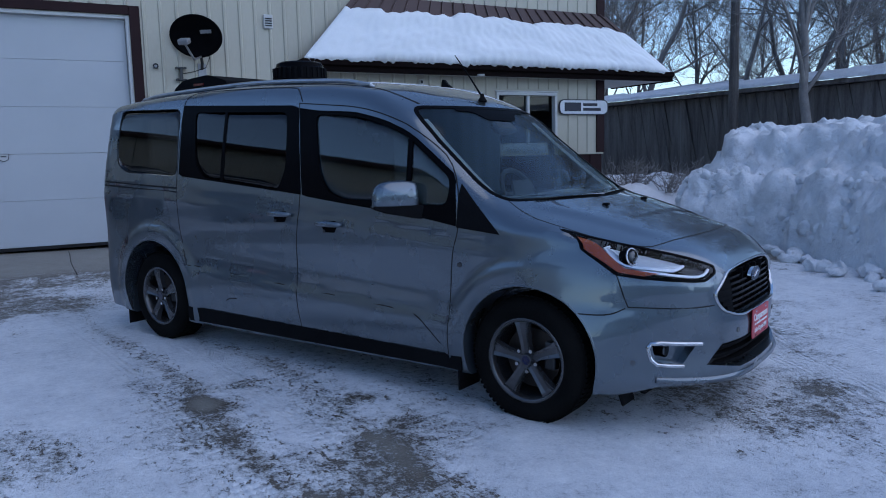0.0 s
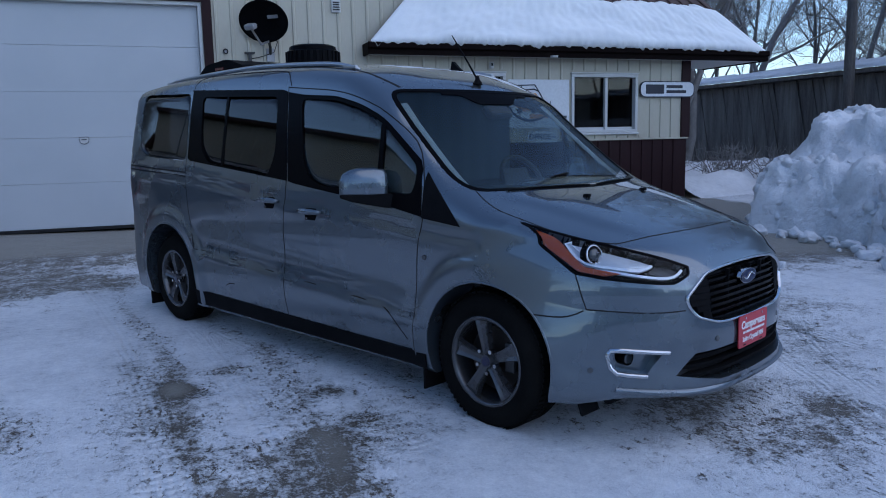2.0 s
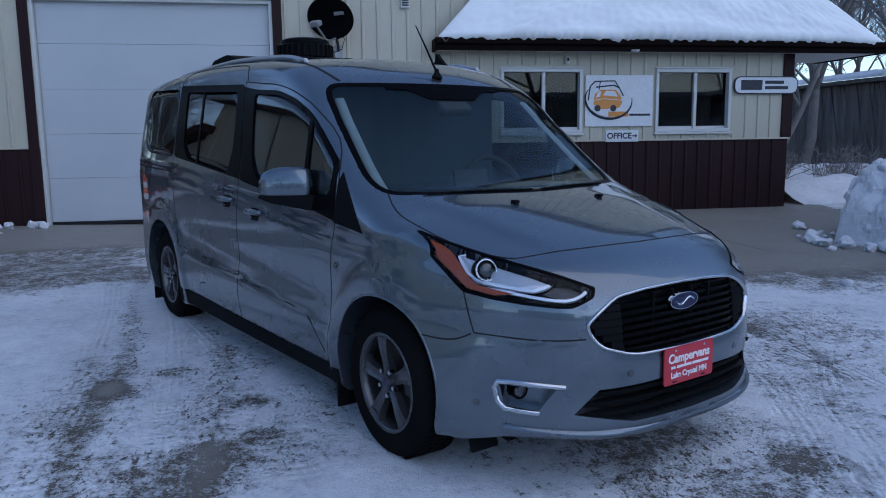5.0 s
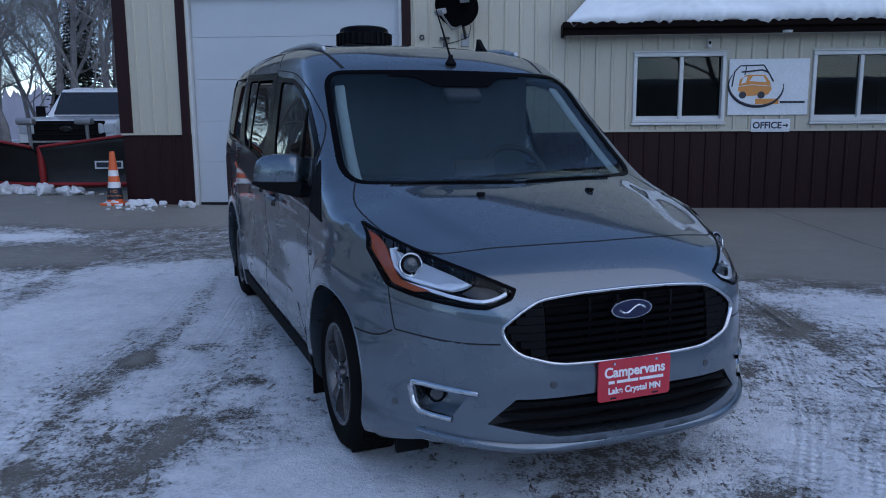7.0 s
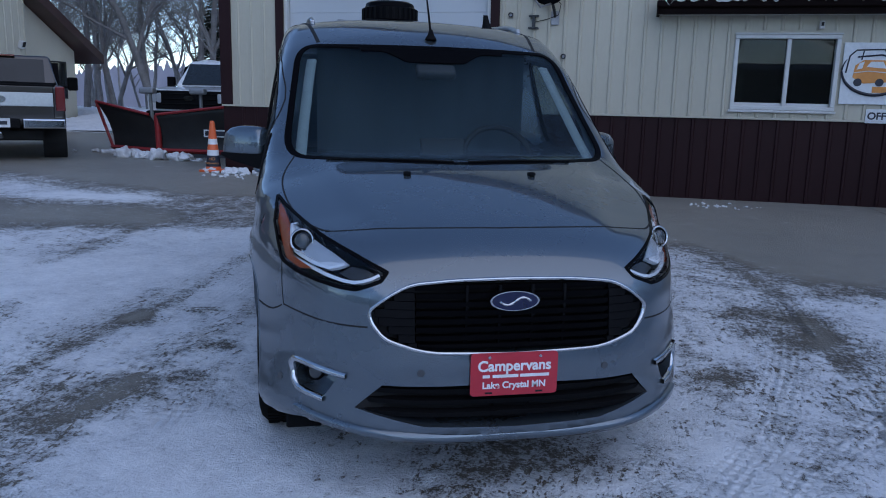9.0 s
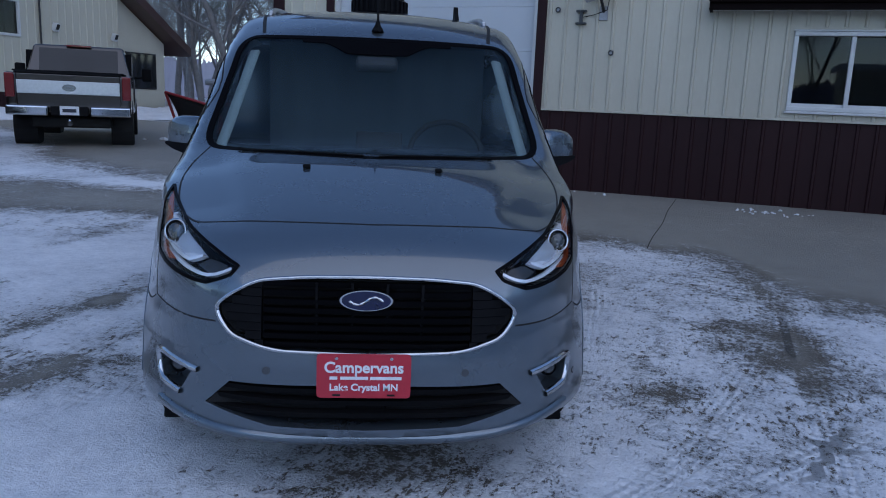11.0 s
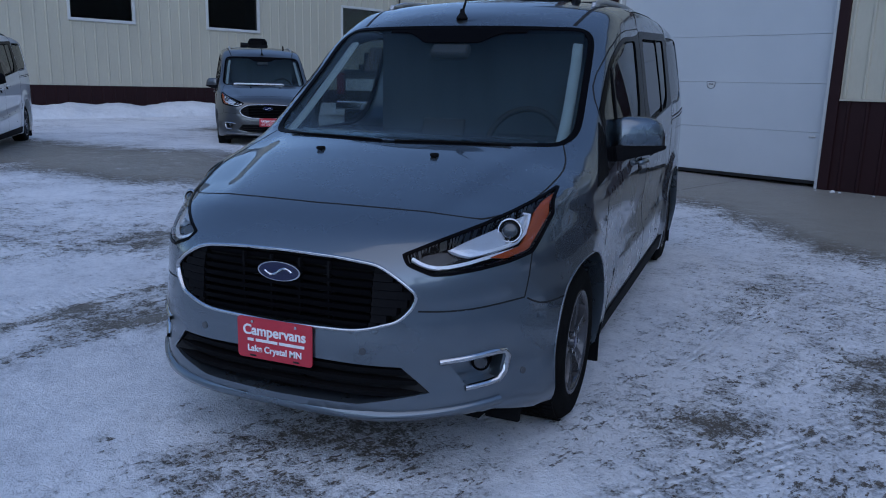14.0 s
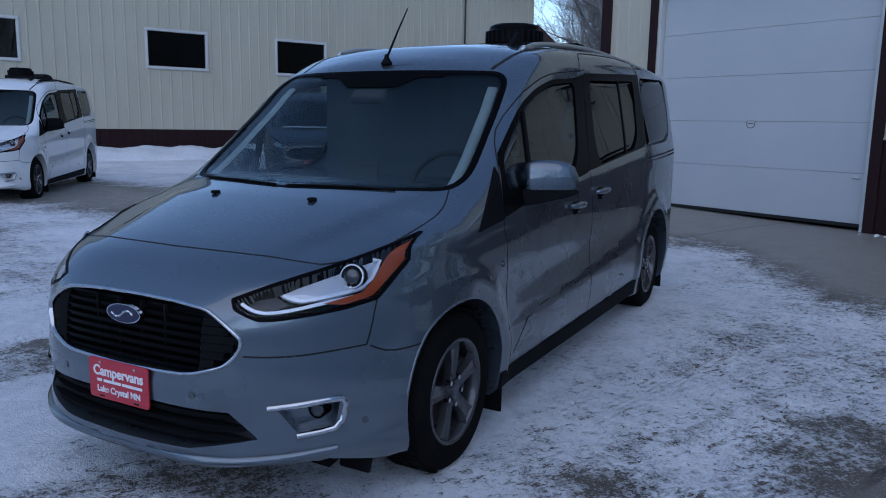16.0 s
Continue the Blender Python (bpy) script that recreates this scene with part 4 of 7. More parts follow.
    part("fan_dome", lathe([(0.0, 0.21), (0.17, 0.208), (0.195, 0.195), (0.205, 0.165), (0.22, 0.155), (0.226, 0.06), (0.215, 0.045), (0.0, 0.045)], 40), M_GLOSSBLACK, fan, smooth=False)
    for k in range(28):
        a = 2 * math.pi * k / 28
        part("fan_rib", box((0.225 * math.cos(a), 0.225 * math.sin(a), 0.108), (0.012, 0.02, 0.09), Matrix.Rotation(a, 3, "Z")), M_BLACK, fan)
    rz = float(TOP(1.62)) - 0.004
    hatch = empty("roof_hatch", pose(-0.05, 1.62, rz))
    hatch.parent = van
    part("hatch_lid", (lambda b: b)(prism(rounded([(-0.32, 0.0), (0.34, 0.0), (0.34, 0.05), (0.22, 0.115), (-0.10, 0.135), (-0.32, 0.075)], 0.05), "x", -0.27, 0.27)), M_BLACK, hatch)
    part("hatch_mark", box((-0.272, 0.02, 0.07), (0.004, 0.12, 0.018)), M_REDLENS, hatch)
    part("bumper_reflector", box((-0.80, 2.20, 0.36), (0.03, 0.06, 0.05), None, 0.01), M_REDLENS, van)
    return van


van = make_van("grey metallic camper van on ice with a red front plate")
van.matrix_basis = pose(-0.02, 0.017, -0.015, 0, 0, 25)

# ---- the yard's ground: one sheet to the horizon ----
def rise(x, y):
    """Height of the yard: it climbs slightly towards the buildings."""
    a = np.clip((-x - 1) / 8, 0, 1)
    b = np.clip((y - 3.5) / 3.5, 0, 1)
    c = np.clip((0.8 + 0.42 * x - 0.91 * y) / 2.0 - 0.4, 0, 1)
    return 0.15 * a * a * (3 - 2 * a) + 0.045 * b * b * (3 - 2 * b) - 0.028 * c * c * (3 - 2 * c)


EDGE = curve([(-25, 14), (-12, 8.6), (-7, 4.8), (-4, 4.5), (-2.6, 4.9), (-1.3, 5.0), (0.8, 3.6), (2.0, 3.1), (2.6, 2.0), (4.0, 1.4), (5.3, 1.3), (7, 1.0), (9, 9), (30, 12)])


def van_axes(x, y):
    c, s = math.cos(radians(25)), math.sin(radians(25))
    return (x + 0.02) * c + y * s, -(x + 0.02) * s + y * c


def smooth_noise(x, y, seed):
    """Even noise of period one, from -1 to 1."""
    table = np.random.RandomState(seed).uniform(-1, 1, (64, 64))
    i, j = np.floor(x).astype(int), np.floor(y).astype(int)
    u, v = x - i, y - j
    u, v = u * u * (3 - 2 * u), v * v * (3 - 2 * v)
    at = lambda a, b: table[a % 64, b % 64]
    return (at(i, j) * (1 - u) + at(i + 1, j) * u) * (1 - v) + (at(i, j + 1) * (1 - u) + at(i + 1, j + 1) * u) * v


# thawed spots: place, radius, strength
THAWED = ((-0.95, -1.78, 0.29, 0.42), (-1.10, -2.08, 0.26, 0.32), (-0.70, -1.54, 0.22, 0.30), (-2.35, -1.12, 0.26, 0.36), (-2.05, 2.98, 0.5, 0.34), (-2.65, 2.8, 0.5, 0.36), (-2.5, 1.86, 0.3, 0.26), (1.22, -2.34, 0.25, 0.34), (1.52, -2.14, 0.16, 0.30), (0.85, -2.36, 0.2, 0.22), (0.80, -1.90, 0.2, 0.26), (1.06, -1.78, 0.24, 0.36), (-1.46, -0.68, 0.12, 0.36), (-1.17, -0.41, 0.12, 0.36), (-0.74, -1.01, 0.12, 0.36), (-2.54, -0.9, 0.4, 0.30), (-0.96, -2.28, 0.25, 0.20), (2.24, 0.40, 0.36, 0.36), (1.77, -0.71, 0.22, 0.28), (-3.1, 3.7, 0.9, 0.38), (2.3, 1.9, 0.7, 0.26), (-1.9, 4.3, 0.6, 0.30), (-5.5, -2.5, 1.0, 0.2), (-12.5, 5.5, 1.5, 0.4), (-9.8, -1.2, 1.2, 0.4), (2.15, 0.15, 0.55, 0.22), (1.6, -0.2, 0.3, 0.2), (2.6, -0.1, 0.35, 0.22), (-4.5, 2.7, 0.7, 0.26), (3.1, -0.5, 0.4, 0.2))


def cover(x, y):
    """How far snow covers the concrete: 0 bare, 1 packed white."""
    c = np.clip((EDGE(x) - y) / 0.9, -0.6, 1.0) * 0.5 + 0.42
    u, v = x * math.cos(radians(28)) + y * math.sin(radians(28)), -x * math.sin(radians(28)) + y * math.cos(radians(28))
    c = c - 0.62 * np.exp(-(((v - 4.2) / (0.95 + 0.75 * np.clip((-3 - u) / 2, 0, 1))) ** 4)) * np.clip((-0.8 - u) / 1.0, 0, 1)
    c = c + (0.10 * smooth_noise(x * 0.9, y * 0.9, 21) + 0.09 * smooth_noise(x * 2.3 + 0.5 * y, y * 1.2, 22)) * (np.abs(y) < 9)
    c = c - 0.10 * np.clip((-1.0 - y) / 0.8, 0, 1) * np.clip((-1.3 - x) / 0.8, 0, 1)
    lx, ly = van_axes(x, y)
    c = c - 0.06 * np.exp(-((lx / 0.95) ** 4) - ((ly + 0.3) / 2.5) ** 8)
    c = c - 0.03 - 0.07 * np.clip((lx - 0.8) / 0.6, 0, 1) * np.clip((3.4 - lx) / 0.8, 0, 1)
    thaw = 0 * c
    for px, py, pr, k in THAWED:
        thaw = thaw + k * np.exp(-((((x - px) / pr) ** 2 + ((y - py) / pr) ** 2) ** 1.5))
    c = np.where(c > 0.49, np.maximum(0.49, c - thaw), c)
    near = np.clip((3.2 - np.abs(y + 0.6)) / 0.8, 0, 1)
    for mid_x, half, k in ((-2.25, 0.52, 0.16), (-1.57, 0.10, -0.24), (-1.28, 0.14, 0.10), (-1.02, 0.10, -0.16), (-3.0, 0.16, -0.16), (2.05, 0.3, 0.06), (2.52, 0.10, -0.10), (1.25, 0.22, -0.12)):
        d = np.abs(x - mid_x + 0.13 * y + 0.06 * np.sin(y * 2.1 + mid_x)) / half
        c = c + k * np.clip(1.6 * (1 - d), 0, 1) * near
    c = np.where(c < 0.3, np.maximum(c, 0.1 * np.clip(c * 4, 0, 1)), c)
    far = np.clip((y - 16.5 + 0.1 * (x + 18)) / 1.5, 0, 1) * (x < 9) + np.clip((np.abs(x) - 24) / 3, 0, 1) + np.clip((-8 - y) / 3, 0, 1)
    return np.clip(np.maximum(c, np.clip(far, 0, 1)), 0, 1)


TRACKS = (((-1.48, -2.6), (-1.56, -1.2), (-1.66, -0.3), (-1.85, 1.0), (-2.15, 2.4)), ((-0.98, -2.3), (-1.12, -0.85), (-1.25, 0.2), (-1.5, 1.5)), ((1.25, -3.1), (1.67, -1.98), (1.97, -1.31), (2.2, -0.4), (2.3, 0.11), (2.37, 0.64), (2.4, 1.8)), ((2.52, 1.2), (2.51, -0.25), (2.51, -0.9), (2.45, -2.6)), ((2.62, -0.8), (2.15, -1.45), (1.76, -2.27), (1.4, -3.2)), ((0.7, -3.1), (0.93, -2.15), (1.03, -1.7), (1.2, -1.2)), ((-0.45, -1.9), (-0.72, -0.9), (-1.1, 0.3), (-1.6, 1.6)), ((1.4, -0.2), (1.25, 1.0), (0.9, 2.6)), ((-3.0, -2.5), (-3.1, -0.5), (-3.4, 1.5), (-3.9, 3.0)))


def tracks(x, y):
    """Where tyres have run over the snow: how deep, how far across the track and how far along it."""
    best, across_, along_ = np.full(len(x), 9.0), 0 * x, 0 * x
    for line in TRACKS:
        p = eased(line)
        run = 0.0
        for (ax, ay), (bx, by) in zip(p, p[1:]):
            ux, uy = bx - ax, by - ay
            length = math.hypot(ux, uy)
            ux, uy = ux / length, uy / length
            v = np.clip((x - ax) * ux + (y - ay) * uy, 0, length)
            dx, dy = x - ax - ux * v, y - ay - uy * v
            d = np.hypot(dx, dy)
            hit = d < best
            best = np.where(hit, d, best)
            across_ = np.where(hit, ux * dy - uy * dx, across_)
            along_ = np.where(hit, run + v, along_)
            run += length
    deep = np.clip(2.2 * (1 - best / 0.105), 0, 1)
    return deep * np.clip(0.62 + 0.8 * smooth_noise(x * 1.3, y * 1.3, 5), 0, 1), across_, along_


M_GROUND, gt, gb = nodes_of("icy concrete and packed snow")
gv = coords(gt, (1, 1, 1), True)
rot = add(gt, "Mapping")
rot.inputs["Rotation"].default_value = (0, 0, radians(-25))
rot.inputs["Scale"].default_value = (1.0, 0.45, 1.0)
gt.links.new(gv, rot.inputs["Vector"])
turn_ = add(gt, "Mapping")
turn_.inputs["Rotation"].default_value = (0, 0, radians(-25))
gt.links.new(gv, turn_.inputs["Vector"])
cov, trk, tra, trl = (gt.nodes.new("ShaderNodeAttribute") for _ in range(4))
cov.attribute_name, trk.attribute_name, tra.attribute_name, trl.attribute_name = "cover", "track", "across", "along"
big, mid_, streak, clump, grit, fine = noise_of(gt, gv, 0.9, 5, 0.65), noise_of(gt, gv, 4.5, 8, 0.72), noise_of(gt, rot.outputs["Vector"], 6.5, 8, 0.75), noise_of(gt, gv, 21, 5, 0.7), noise_of(gt, gv, 75, 3, 0.7), noise_of(gt, gv, 190, 2, 0.6)
flake = noise_of(gt, rot.outputs["Vector"], 34, 4, 0.7)


def combine(t, op, a, b):
    n = add(t, "Math")
    n.operation = op
    for i, q in enumerate((a, b)):
        if isinstance(q, (int, float)):
            n.inputs[i].default_value = q
        else:
            t.links.new(q, n.inputs[i])
    return n.outputs[0]


def weigh(t, *pairs):
    total = None
    for sock, w in pairs:
        s = combine(t, "MULTIPLY", sock, w)
        total = s if total is None else combine(t, "ADD", total, s)
    return total


# five grooves side by side, crossed by the lugs of the tread
groove = combine(gt, "SINE", combine(gt, "MULTIPLY", tra.outputs["Fac"], 150.0), 0.0)
lug = combine(gt, "SINE", combine(gt, "MULTIPLY", trl.outputs["Fac"], 120.0), 0.0)
tread_ = weigh(gt, (groove, 0.32), (lug, 0.30), (clump, 0.5))
pressed = combine(gt, "MULTIPLY", combine(gt, "MULTIPLY", combine(gt, "ADD", tread_, 0.15), trk.outputs["Fac"]), ramp(gt, streak, [(0.42, (0.15, 0.15, 0.15)), (0.56, (1, 1, 1))]))
flecks = combine(gt, "MULTIPLY", ramp(gt, flake, [(0.545, (0, 0, 0)), (0.585, (1, 1, 1))]), ramp(gt, streak, [(0.46, (0, 0, 0)), (0.54, (1, 1, 1))]))
flecks = combine(gt, "MULTIPLY", flecks, ramp(gt, cov.outputs["Fac"], [(0.84, (1, 1, 1)), (0.97, (0.12, 0.12, 0.12))]))
field = combine(gt, "SUBTRACT", weigh(gt, (cov.outputs["Fac"], 0.85), (big, 0.40), (mid_, 0.75), (streak, 0.85), (clump, 0.80), (grit, 0.70), (fine, 0.30), (pressed, -0.20), (flecks, -0.29)), 1.90 - 0.52 + 0.43)
mask = ramp(gt, field, [(0.44, (0, 0, 0)), (0.485, (0.22, 0.22, 0.22)), (0.52, (0.56, 0.56, 0.56)), (0.60, (0.82, 0.82, 0.82)), (0.70, (1, 1, 1))])
crumbs = ramp(gt, weigh(gt, (fine, 0.45), (grit, 0.55)), [(0.565, (0, 0, 0)), (0.61, (0.75, 0.75, 0.75))])
snow_lies = combine(gt, "MULTIPLY", ramp(gt, cov.outputs["Fac"], [(0.30, (0, 0, 0)), (0.5, (1, 1, 1))]), crumbs)
mask = combine(gt, "MAXIMUM", mask, snow_lies)
bare = ramp(gt, weigh(gt, (mid_, 0.35), (clump, 0.3), (grit, 0.35)), [(0.36, (0.075, 0.060, 0.046)), (0.5, (0.17, 0.145, 0.115)), (0.62, (0.29, 0.26, 0.22))])
dry = ramp(gt, weigh(gt, (big, 0.3), (mid_, 0.4), (fine, 0.3)), [(0.34, (0.205, 0.195, 0.17)), (0.5, (0.28, 0.263, 0.228)), (0.66, (0.335, 0.315, 0.275))])
white = ramp(gt, weigh(gt, (big, 0.30), (mid_, 0.25), (clump, 0.25), (grit, 0.20)), [(0.38, (0.50, 0.52, 0.55)), (0.46, (0.72, 0.74, 0.77)), (0.57, (0.90, 0.915, 0.935))])
wet = gt.nodes.new("ShaderNodeMix")
wet.data_type = "RGBA"
gt.links.new(ramp(gt, cov.outputs["Fac"], [(0.25, (0, 0, 0)), (0.5, (1, 1, 1))]), wet.inputs["Factor"])
gt.links.new(dry, wet.inputs[6])
gt.links.new(bare, wet.inputs[7])
mx = gt.nodes.new("ShaderNodeMix")
mx.data_type = "RGBA"
gt.links.new(mask, mx.inputs["Factor"])
gt.links.new(wet.outputs[2], mx.inputs[6])
gt.links.new(white, mx.inputs[7])
gt.links.new(mx.outputs[2], gb.inputs["Base Color"])
rr_ = add(gt, "MapRange")
gt.links.new(mask, rr_.inputs["Value"])
rr_.inputs["To Min"].default_value, rr_.inputs["To Max"].default_value = 0.42, 0.60
gt.links.new(rr_.outputs["Result"], gb.inputs["Roughness"])
bump(gt, gb, weigh(gt, (mask, 0.40), (mid_, 0.35), (clump, 0.45), (grit, 0.40), (fine, 0.2), (pressed, -0.55)), 1.0, 0.03)

# fine squares round the van, wider ones beyond
xs = np.array([-600, -200, -80, -40, *np.arange(-24, -6.1, 0.25), *np.arange(-6, 6.001, 0.05), *np.arange(6.25, 16.01, 0.25), 24, 40, 90, 200, 600])
ys = np.array([-600, -200, -80, -30, *np.arange(-12, -5.1, 0.25), *np.arange(-5, 5.001, 0.05), *np.arange(5.25, 24.01, 0.25), 30, 50, 100, 200, 600])
gx, gy = np.meshgrid(xs, ys)
gx, gy = gx.ravel(), gy.ravel()
snowy, (tr, tr_a, tr_l) = cover(gx, gy), tracks(gx, gy)
lie = np.clip((snowy - 0.45) / 0.4, 0, 1) * (np.abs(gx) < 7) * (np.abs(gy) < 7)
gz = rise(gx, gy) + lie * (0.007 * smooth_noise(gx * 1.6, gy * 1.6, 1) + 0.005 * smooth_noise(gx * 4.1, gy * 4.1, 2) + 0.004 * smooth_noise(gx * 9, gy * 9, 3) - 0.006 * tr)
n = len(xs)
fs = [(j * n + i, j * n + i + 1, (j + 1) * n + i + 1, (j + 1) * n + i) for j in range(len(ys) - 1) for i in range(n - 1)]
ground = tagged(mesh_ob("ground", np.stack([gx, gy, gz], -1).tolist(), fs, M_GROUND), "icy concrete yard with packed snow and bare patches", "ground", kind="structure")
for nm_, val in (("cover", snowy), ("track", tr), ("across", tr_a), ("along", tr_l)):
    at_ = ground.data.attributes.new(nm_, "FLOAT", "POINT")
    at_.data.foreach_set("value", val.astype(np.float32))

# control joints of the concrete apron
M_JOINT = plain("dark joint filler", (0.035, 0.033, 0.03), 0.9)
for jx, y0, y1 in ((-1.84, 4.7, 7.08), (1.38, 3.0, 7.08), (4.6, 2.6, 7.08), (-4.9, 6.2, 7.08)):
    yy = np.linspace(y0, y1, 12)
    vs = [(jx + dx + 0.01 * math.sin(y * 3), y, float(rise(np.float64(jx), np.float64(y))) + 0.003) for y in yy for dx in (-0.005, 0.005)]
    tagged(mesh_ob("floor_joint", vs, [(2 * i, 2 * i + 1, 2 * i + 3, 2 * i + 2) for i in range(11)], M_JOINT), "dark saw-cut joint in the concrete apron", "joint", kind="structure")

# ---- building materials ----
M_SIDING = mixed("cream steel siding", (0.425, 0.388, 0.305), (0.49, 0.452, 0.36), 1.2, 30, 0.42, 0, 0.04, (1, 1, 0.35))
M_MAROON = mixed("dark maroon steel", (0.017, 0.0050, 0.0060), (0.025, 0.0074, 0.0086), 1.5, 30, 0.6, 0, 0.05, (1, 1, 0.3), spec=0.2)
M_GUTTER = mixed("dark brown gutter", (0.006, 0.0038, 0.0038), (0.011, 0.0066, 0.0064), 2, 40, 0.55, 0, 0.05, spec=0.12)
M_DOORWHITE = mixed("white steel door", (0.41, 0.435, 0.46), (0.475, 0.495, 0.515), 0.8, 160, 0.5, 0, 0.10)
M_FRAME = mixed("white vinyl frame", (0.49, 0.49, 0.48), (0.57, 0.57, 0.555), 3, 40, 0.4, 0, 0.03)
M_SNOW, st, sb = nodes_of("snow")
sv = coords(st, (1, 1, 1), True)
s1, s2, s3 = noise_of(st, sv, 1.6, 5), noise_of(st, sv, 9, 5, 0.7), noise_of(st, sv, 60, 3, 0.7)
st.links.new(ramp(st, weigh(st, (s1, 0.45), (s2, 0.35), (s3, 0.2)), [(0.34, (0.52, 0.54, 0.57)), (0.45, (0.71, 0.73, 0.76)), (0.62, (0.84, 0.855, 0.88))]), sb.inputs["Base Color"])
sb.inputs["Roughness"].default_value = 0.75
sb.inputs["Subsurface Weight"].default_value = 0.0
vor = add(st, "TexVoronoi", Scale=7.0, Randomness=1.0)
vor2 = add(st, "TexVoronoi", Scale=17.0, Randomness=1.0)
st.links.new(sv, vor.inputs["Vector"])
st.links.new(sv, vor2.inputs["Vector"])
bump(st, sb, weigh(st, (s2, 0.6), (s3, 0.35), (vor.outputs["Distance"], -0.25), (vor2.outputs["Distance"], -0.25)), 0.75, 0.06)
M_SHINGLE = mixed("dark brown metal roof", (0.045, 0.020, 0.018), (0.065, 0.032, 0.028), 2, 40, 0.4, 0.1, 0.05)
M_PANE = glass("window pane", (0.30, 0.32, 0.34), 0.0, 0.03)
# near-black, so the dimness behind the panes lies in the colour
M_ROOM = plain("painted room shade", (0.035, 0.035, 0.037), 0.9)
M_BARK = mixed("grey bark", (0.13, 0.12, 0.117), (0.26, 0.245, 0.235), 3, 30, 0.9, 0, 0.4)
M_NEEDLE = mixed("dark spruce needles", (0.010, 0.018, 0.012), (0.025, 0.036, 0.022), 4, 60, 0.8, 0, 0.3)
M_WEATHERED = mixed("weathered grey boards", (0.06, 0.05, 0.047), (0.19, 0.17, 0.16), 1.6, 40, 0.85, 0, 0.35, (3.0, 3.0, 0.22), spread=(0.36, 0.66))
M_ORANGE = mixed("orange cone plastic", (0.72, 0.11, 0.03), (0.82, 0.16, 0.05), 6, 60, 0.5, 0, 0.05)
M_REFLECT = plain("white reflective band", (0.75, 0.75, 0.76), 0.35)
M_GALV = mixed("galvanised steel", (0.25, 0.25, 0.26), (0.36, 0.36, 0.37), 6, 60, 0.5, 0.6, 0.05, world_space=False)
M_SIGNWHITE = plain("white sign board", (0.62, 0.64, 0.66), 0.45)
M_NAVY = plain("dark navy ink", (0.012, 0.016, 0.03), 0.5)
M_ORANGEINK = plain("orange ink", (0.62, 0.24, 0.05), 0.5)

# ---- main building ----
WX0, WX1, WY, WTOP, WAIN = -5.25, 7.73, 7.11, 7.1, 1.21
DX0, DX1, DTOP = -4.15, -0.81, 3.33
WIN = ((2.67, 4.03), (5.287, 6.637))
WZ0, WZ1 = 1.338, 2.362


def clad(name, openings, x0, x1, z0, z1, y0, y1, mat, label):
    """A wall as one mesh of blocks round its openings (x0, x1, z0, z1)."""
    bm = bmesh.new()
    cuts = sorted({x0, x1, *[q for o in openings for q in o[:2]]})
    for a, b in zip(cuts, cuts[1:]):
        holes = sorted([(o[2], o[3]) for o in openings if o[0] <= a + 1e-6 and o[1] >= b - 1e-6])
        z = z0
        for h0, h1 in holes:
            if h0 > z + 1e-4:
                box_into(bm, ((a + b) / 2, (y0 + y1) / 2, (z + h0) / 2), (b - a, y1 - y0, h0 - z))
            z = h1
        if z1 > z + 1e-4:
            box_into(bm, ((a + b) / 2, (y0 + y1) / 2, (z + z1) / 2), (b - a, y1 - y0, z1 - z))
    bmesh.ops.remove_doubles(bm, verts=bm.verts, dist=0.0005)
    return tagged(from_bm(name, bm, mat), label, "wall", kind="structure")


holes = [(DX0, DX1, -0.2, DTOP)] + [(a, b, WZ0, WZ1) for a, b in WIN]
upper = clad("wall_south", [(a, b, max(c, WAIN), d) for a, b, c, d in holes], WX0, WX1, WAIN, WTOP, WY, WY + 0.22, M_SIDING, "cream ribbed steel siding above a dark wainscot")
lower = clad("wainscot_south", [(DX0, DX1, -0.2, 2)], WX0, WX1, -0.2, WAIN - 0.001, WY, WY + 0.22, M_MAROON, "dark maroon ribbed steel wainscot")


def shared(name, me, parent, m):
    """A piece of its own on a mesh that it shares with its likes."""
    ob = new(name, me)
    ob.parent = parent
    ob.matrix_basis = m
    return ob


def rib_mesh(height, mat, name="rib"):
    bm = bmesh.new()
    prof = [(-0.030, 0.004), (-0.014, -0.019), (0.014, -0.019), (0.030, 0.004)]
    lo, hi = [bm.verts.new((x, y, 0)) for x, y in prof], [bm.verts.new((x, y, height)) for x, y in prof]
    for i in range(3):
        bm.faces.new((lo[i], lo[i + 1], hi[i + 1], hi[i]))
    bm.faces.new(hi)
    bm.faces.new(lo[::-1])
    me = bpy.data.meshes.new(name)
    bm.normal_update()
    bm.to_mesh(me)
    bm.free()
    me.materials.append(mat)
    return me


R_FULL, R_LOW, R_UNDER, R_OVER, R_DOOR = (rib_mesh(h, m) for h, m in ((WTOP - WAIN - 0.03, M_SIDING), (WAIN + 0.18, M_MAROON), (WZ0 - WAIN - 0.07, M_SIDING), (WTOP - WZ1 - 0.06, M_SIDING), (WTOP - DTOP - 0.14, M_SIDING)))
x = WX0 + 0.29
while x < WX1 - 0.2:
    in_door = DX0 - 0.16 < x < DX1 + 0.16
    in_win = any(a - 0.07 < x < b + 0.07 for a, b in WIN)
    if in_door:
        shared("rib", R_DOOR, upper, pose(x, WY, DTOP + 0.14))
    elif in_win:
        shared("rib", R_UNDER, upper, pose(x, WY, WAIN + 0.025))
        shared("rib", R_OVER, upper, pose(x, WY, WZ1 + 0.06))
    else:
        shared("rib", R_FULL, upper, pose(x, WY, WAIN + 0.025))
    if not in_door:
        shared("rib", R_LOW, lower, pose(x + 0.07, WY, -0.18))
    x += 0.2286


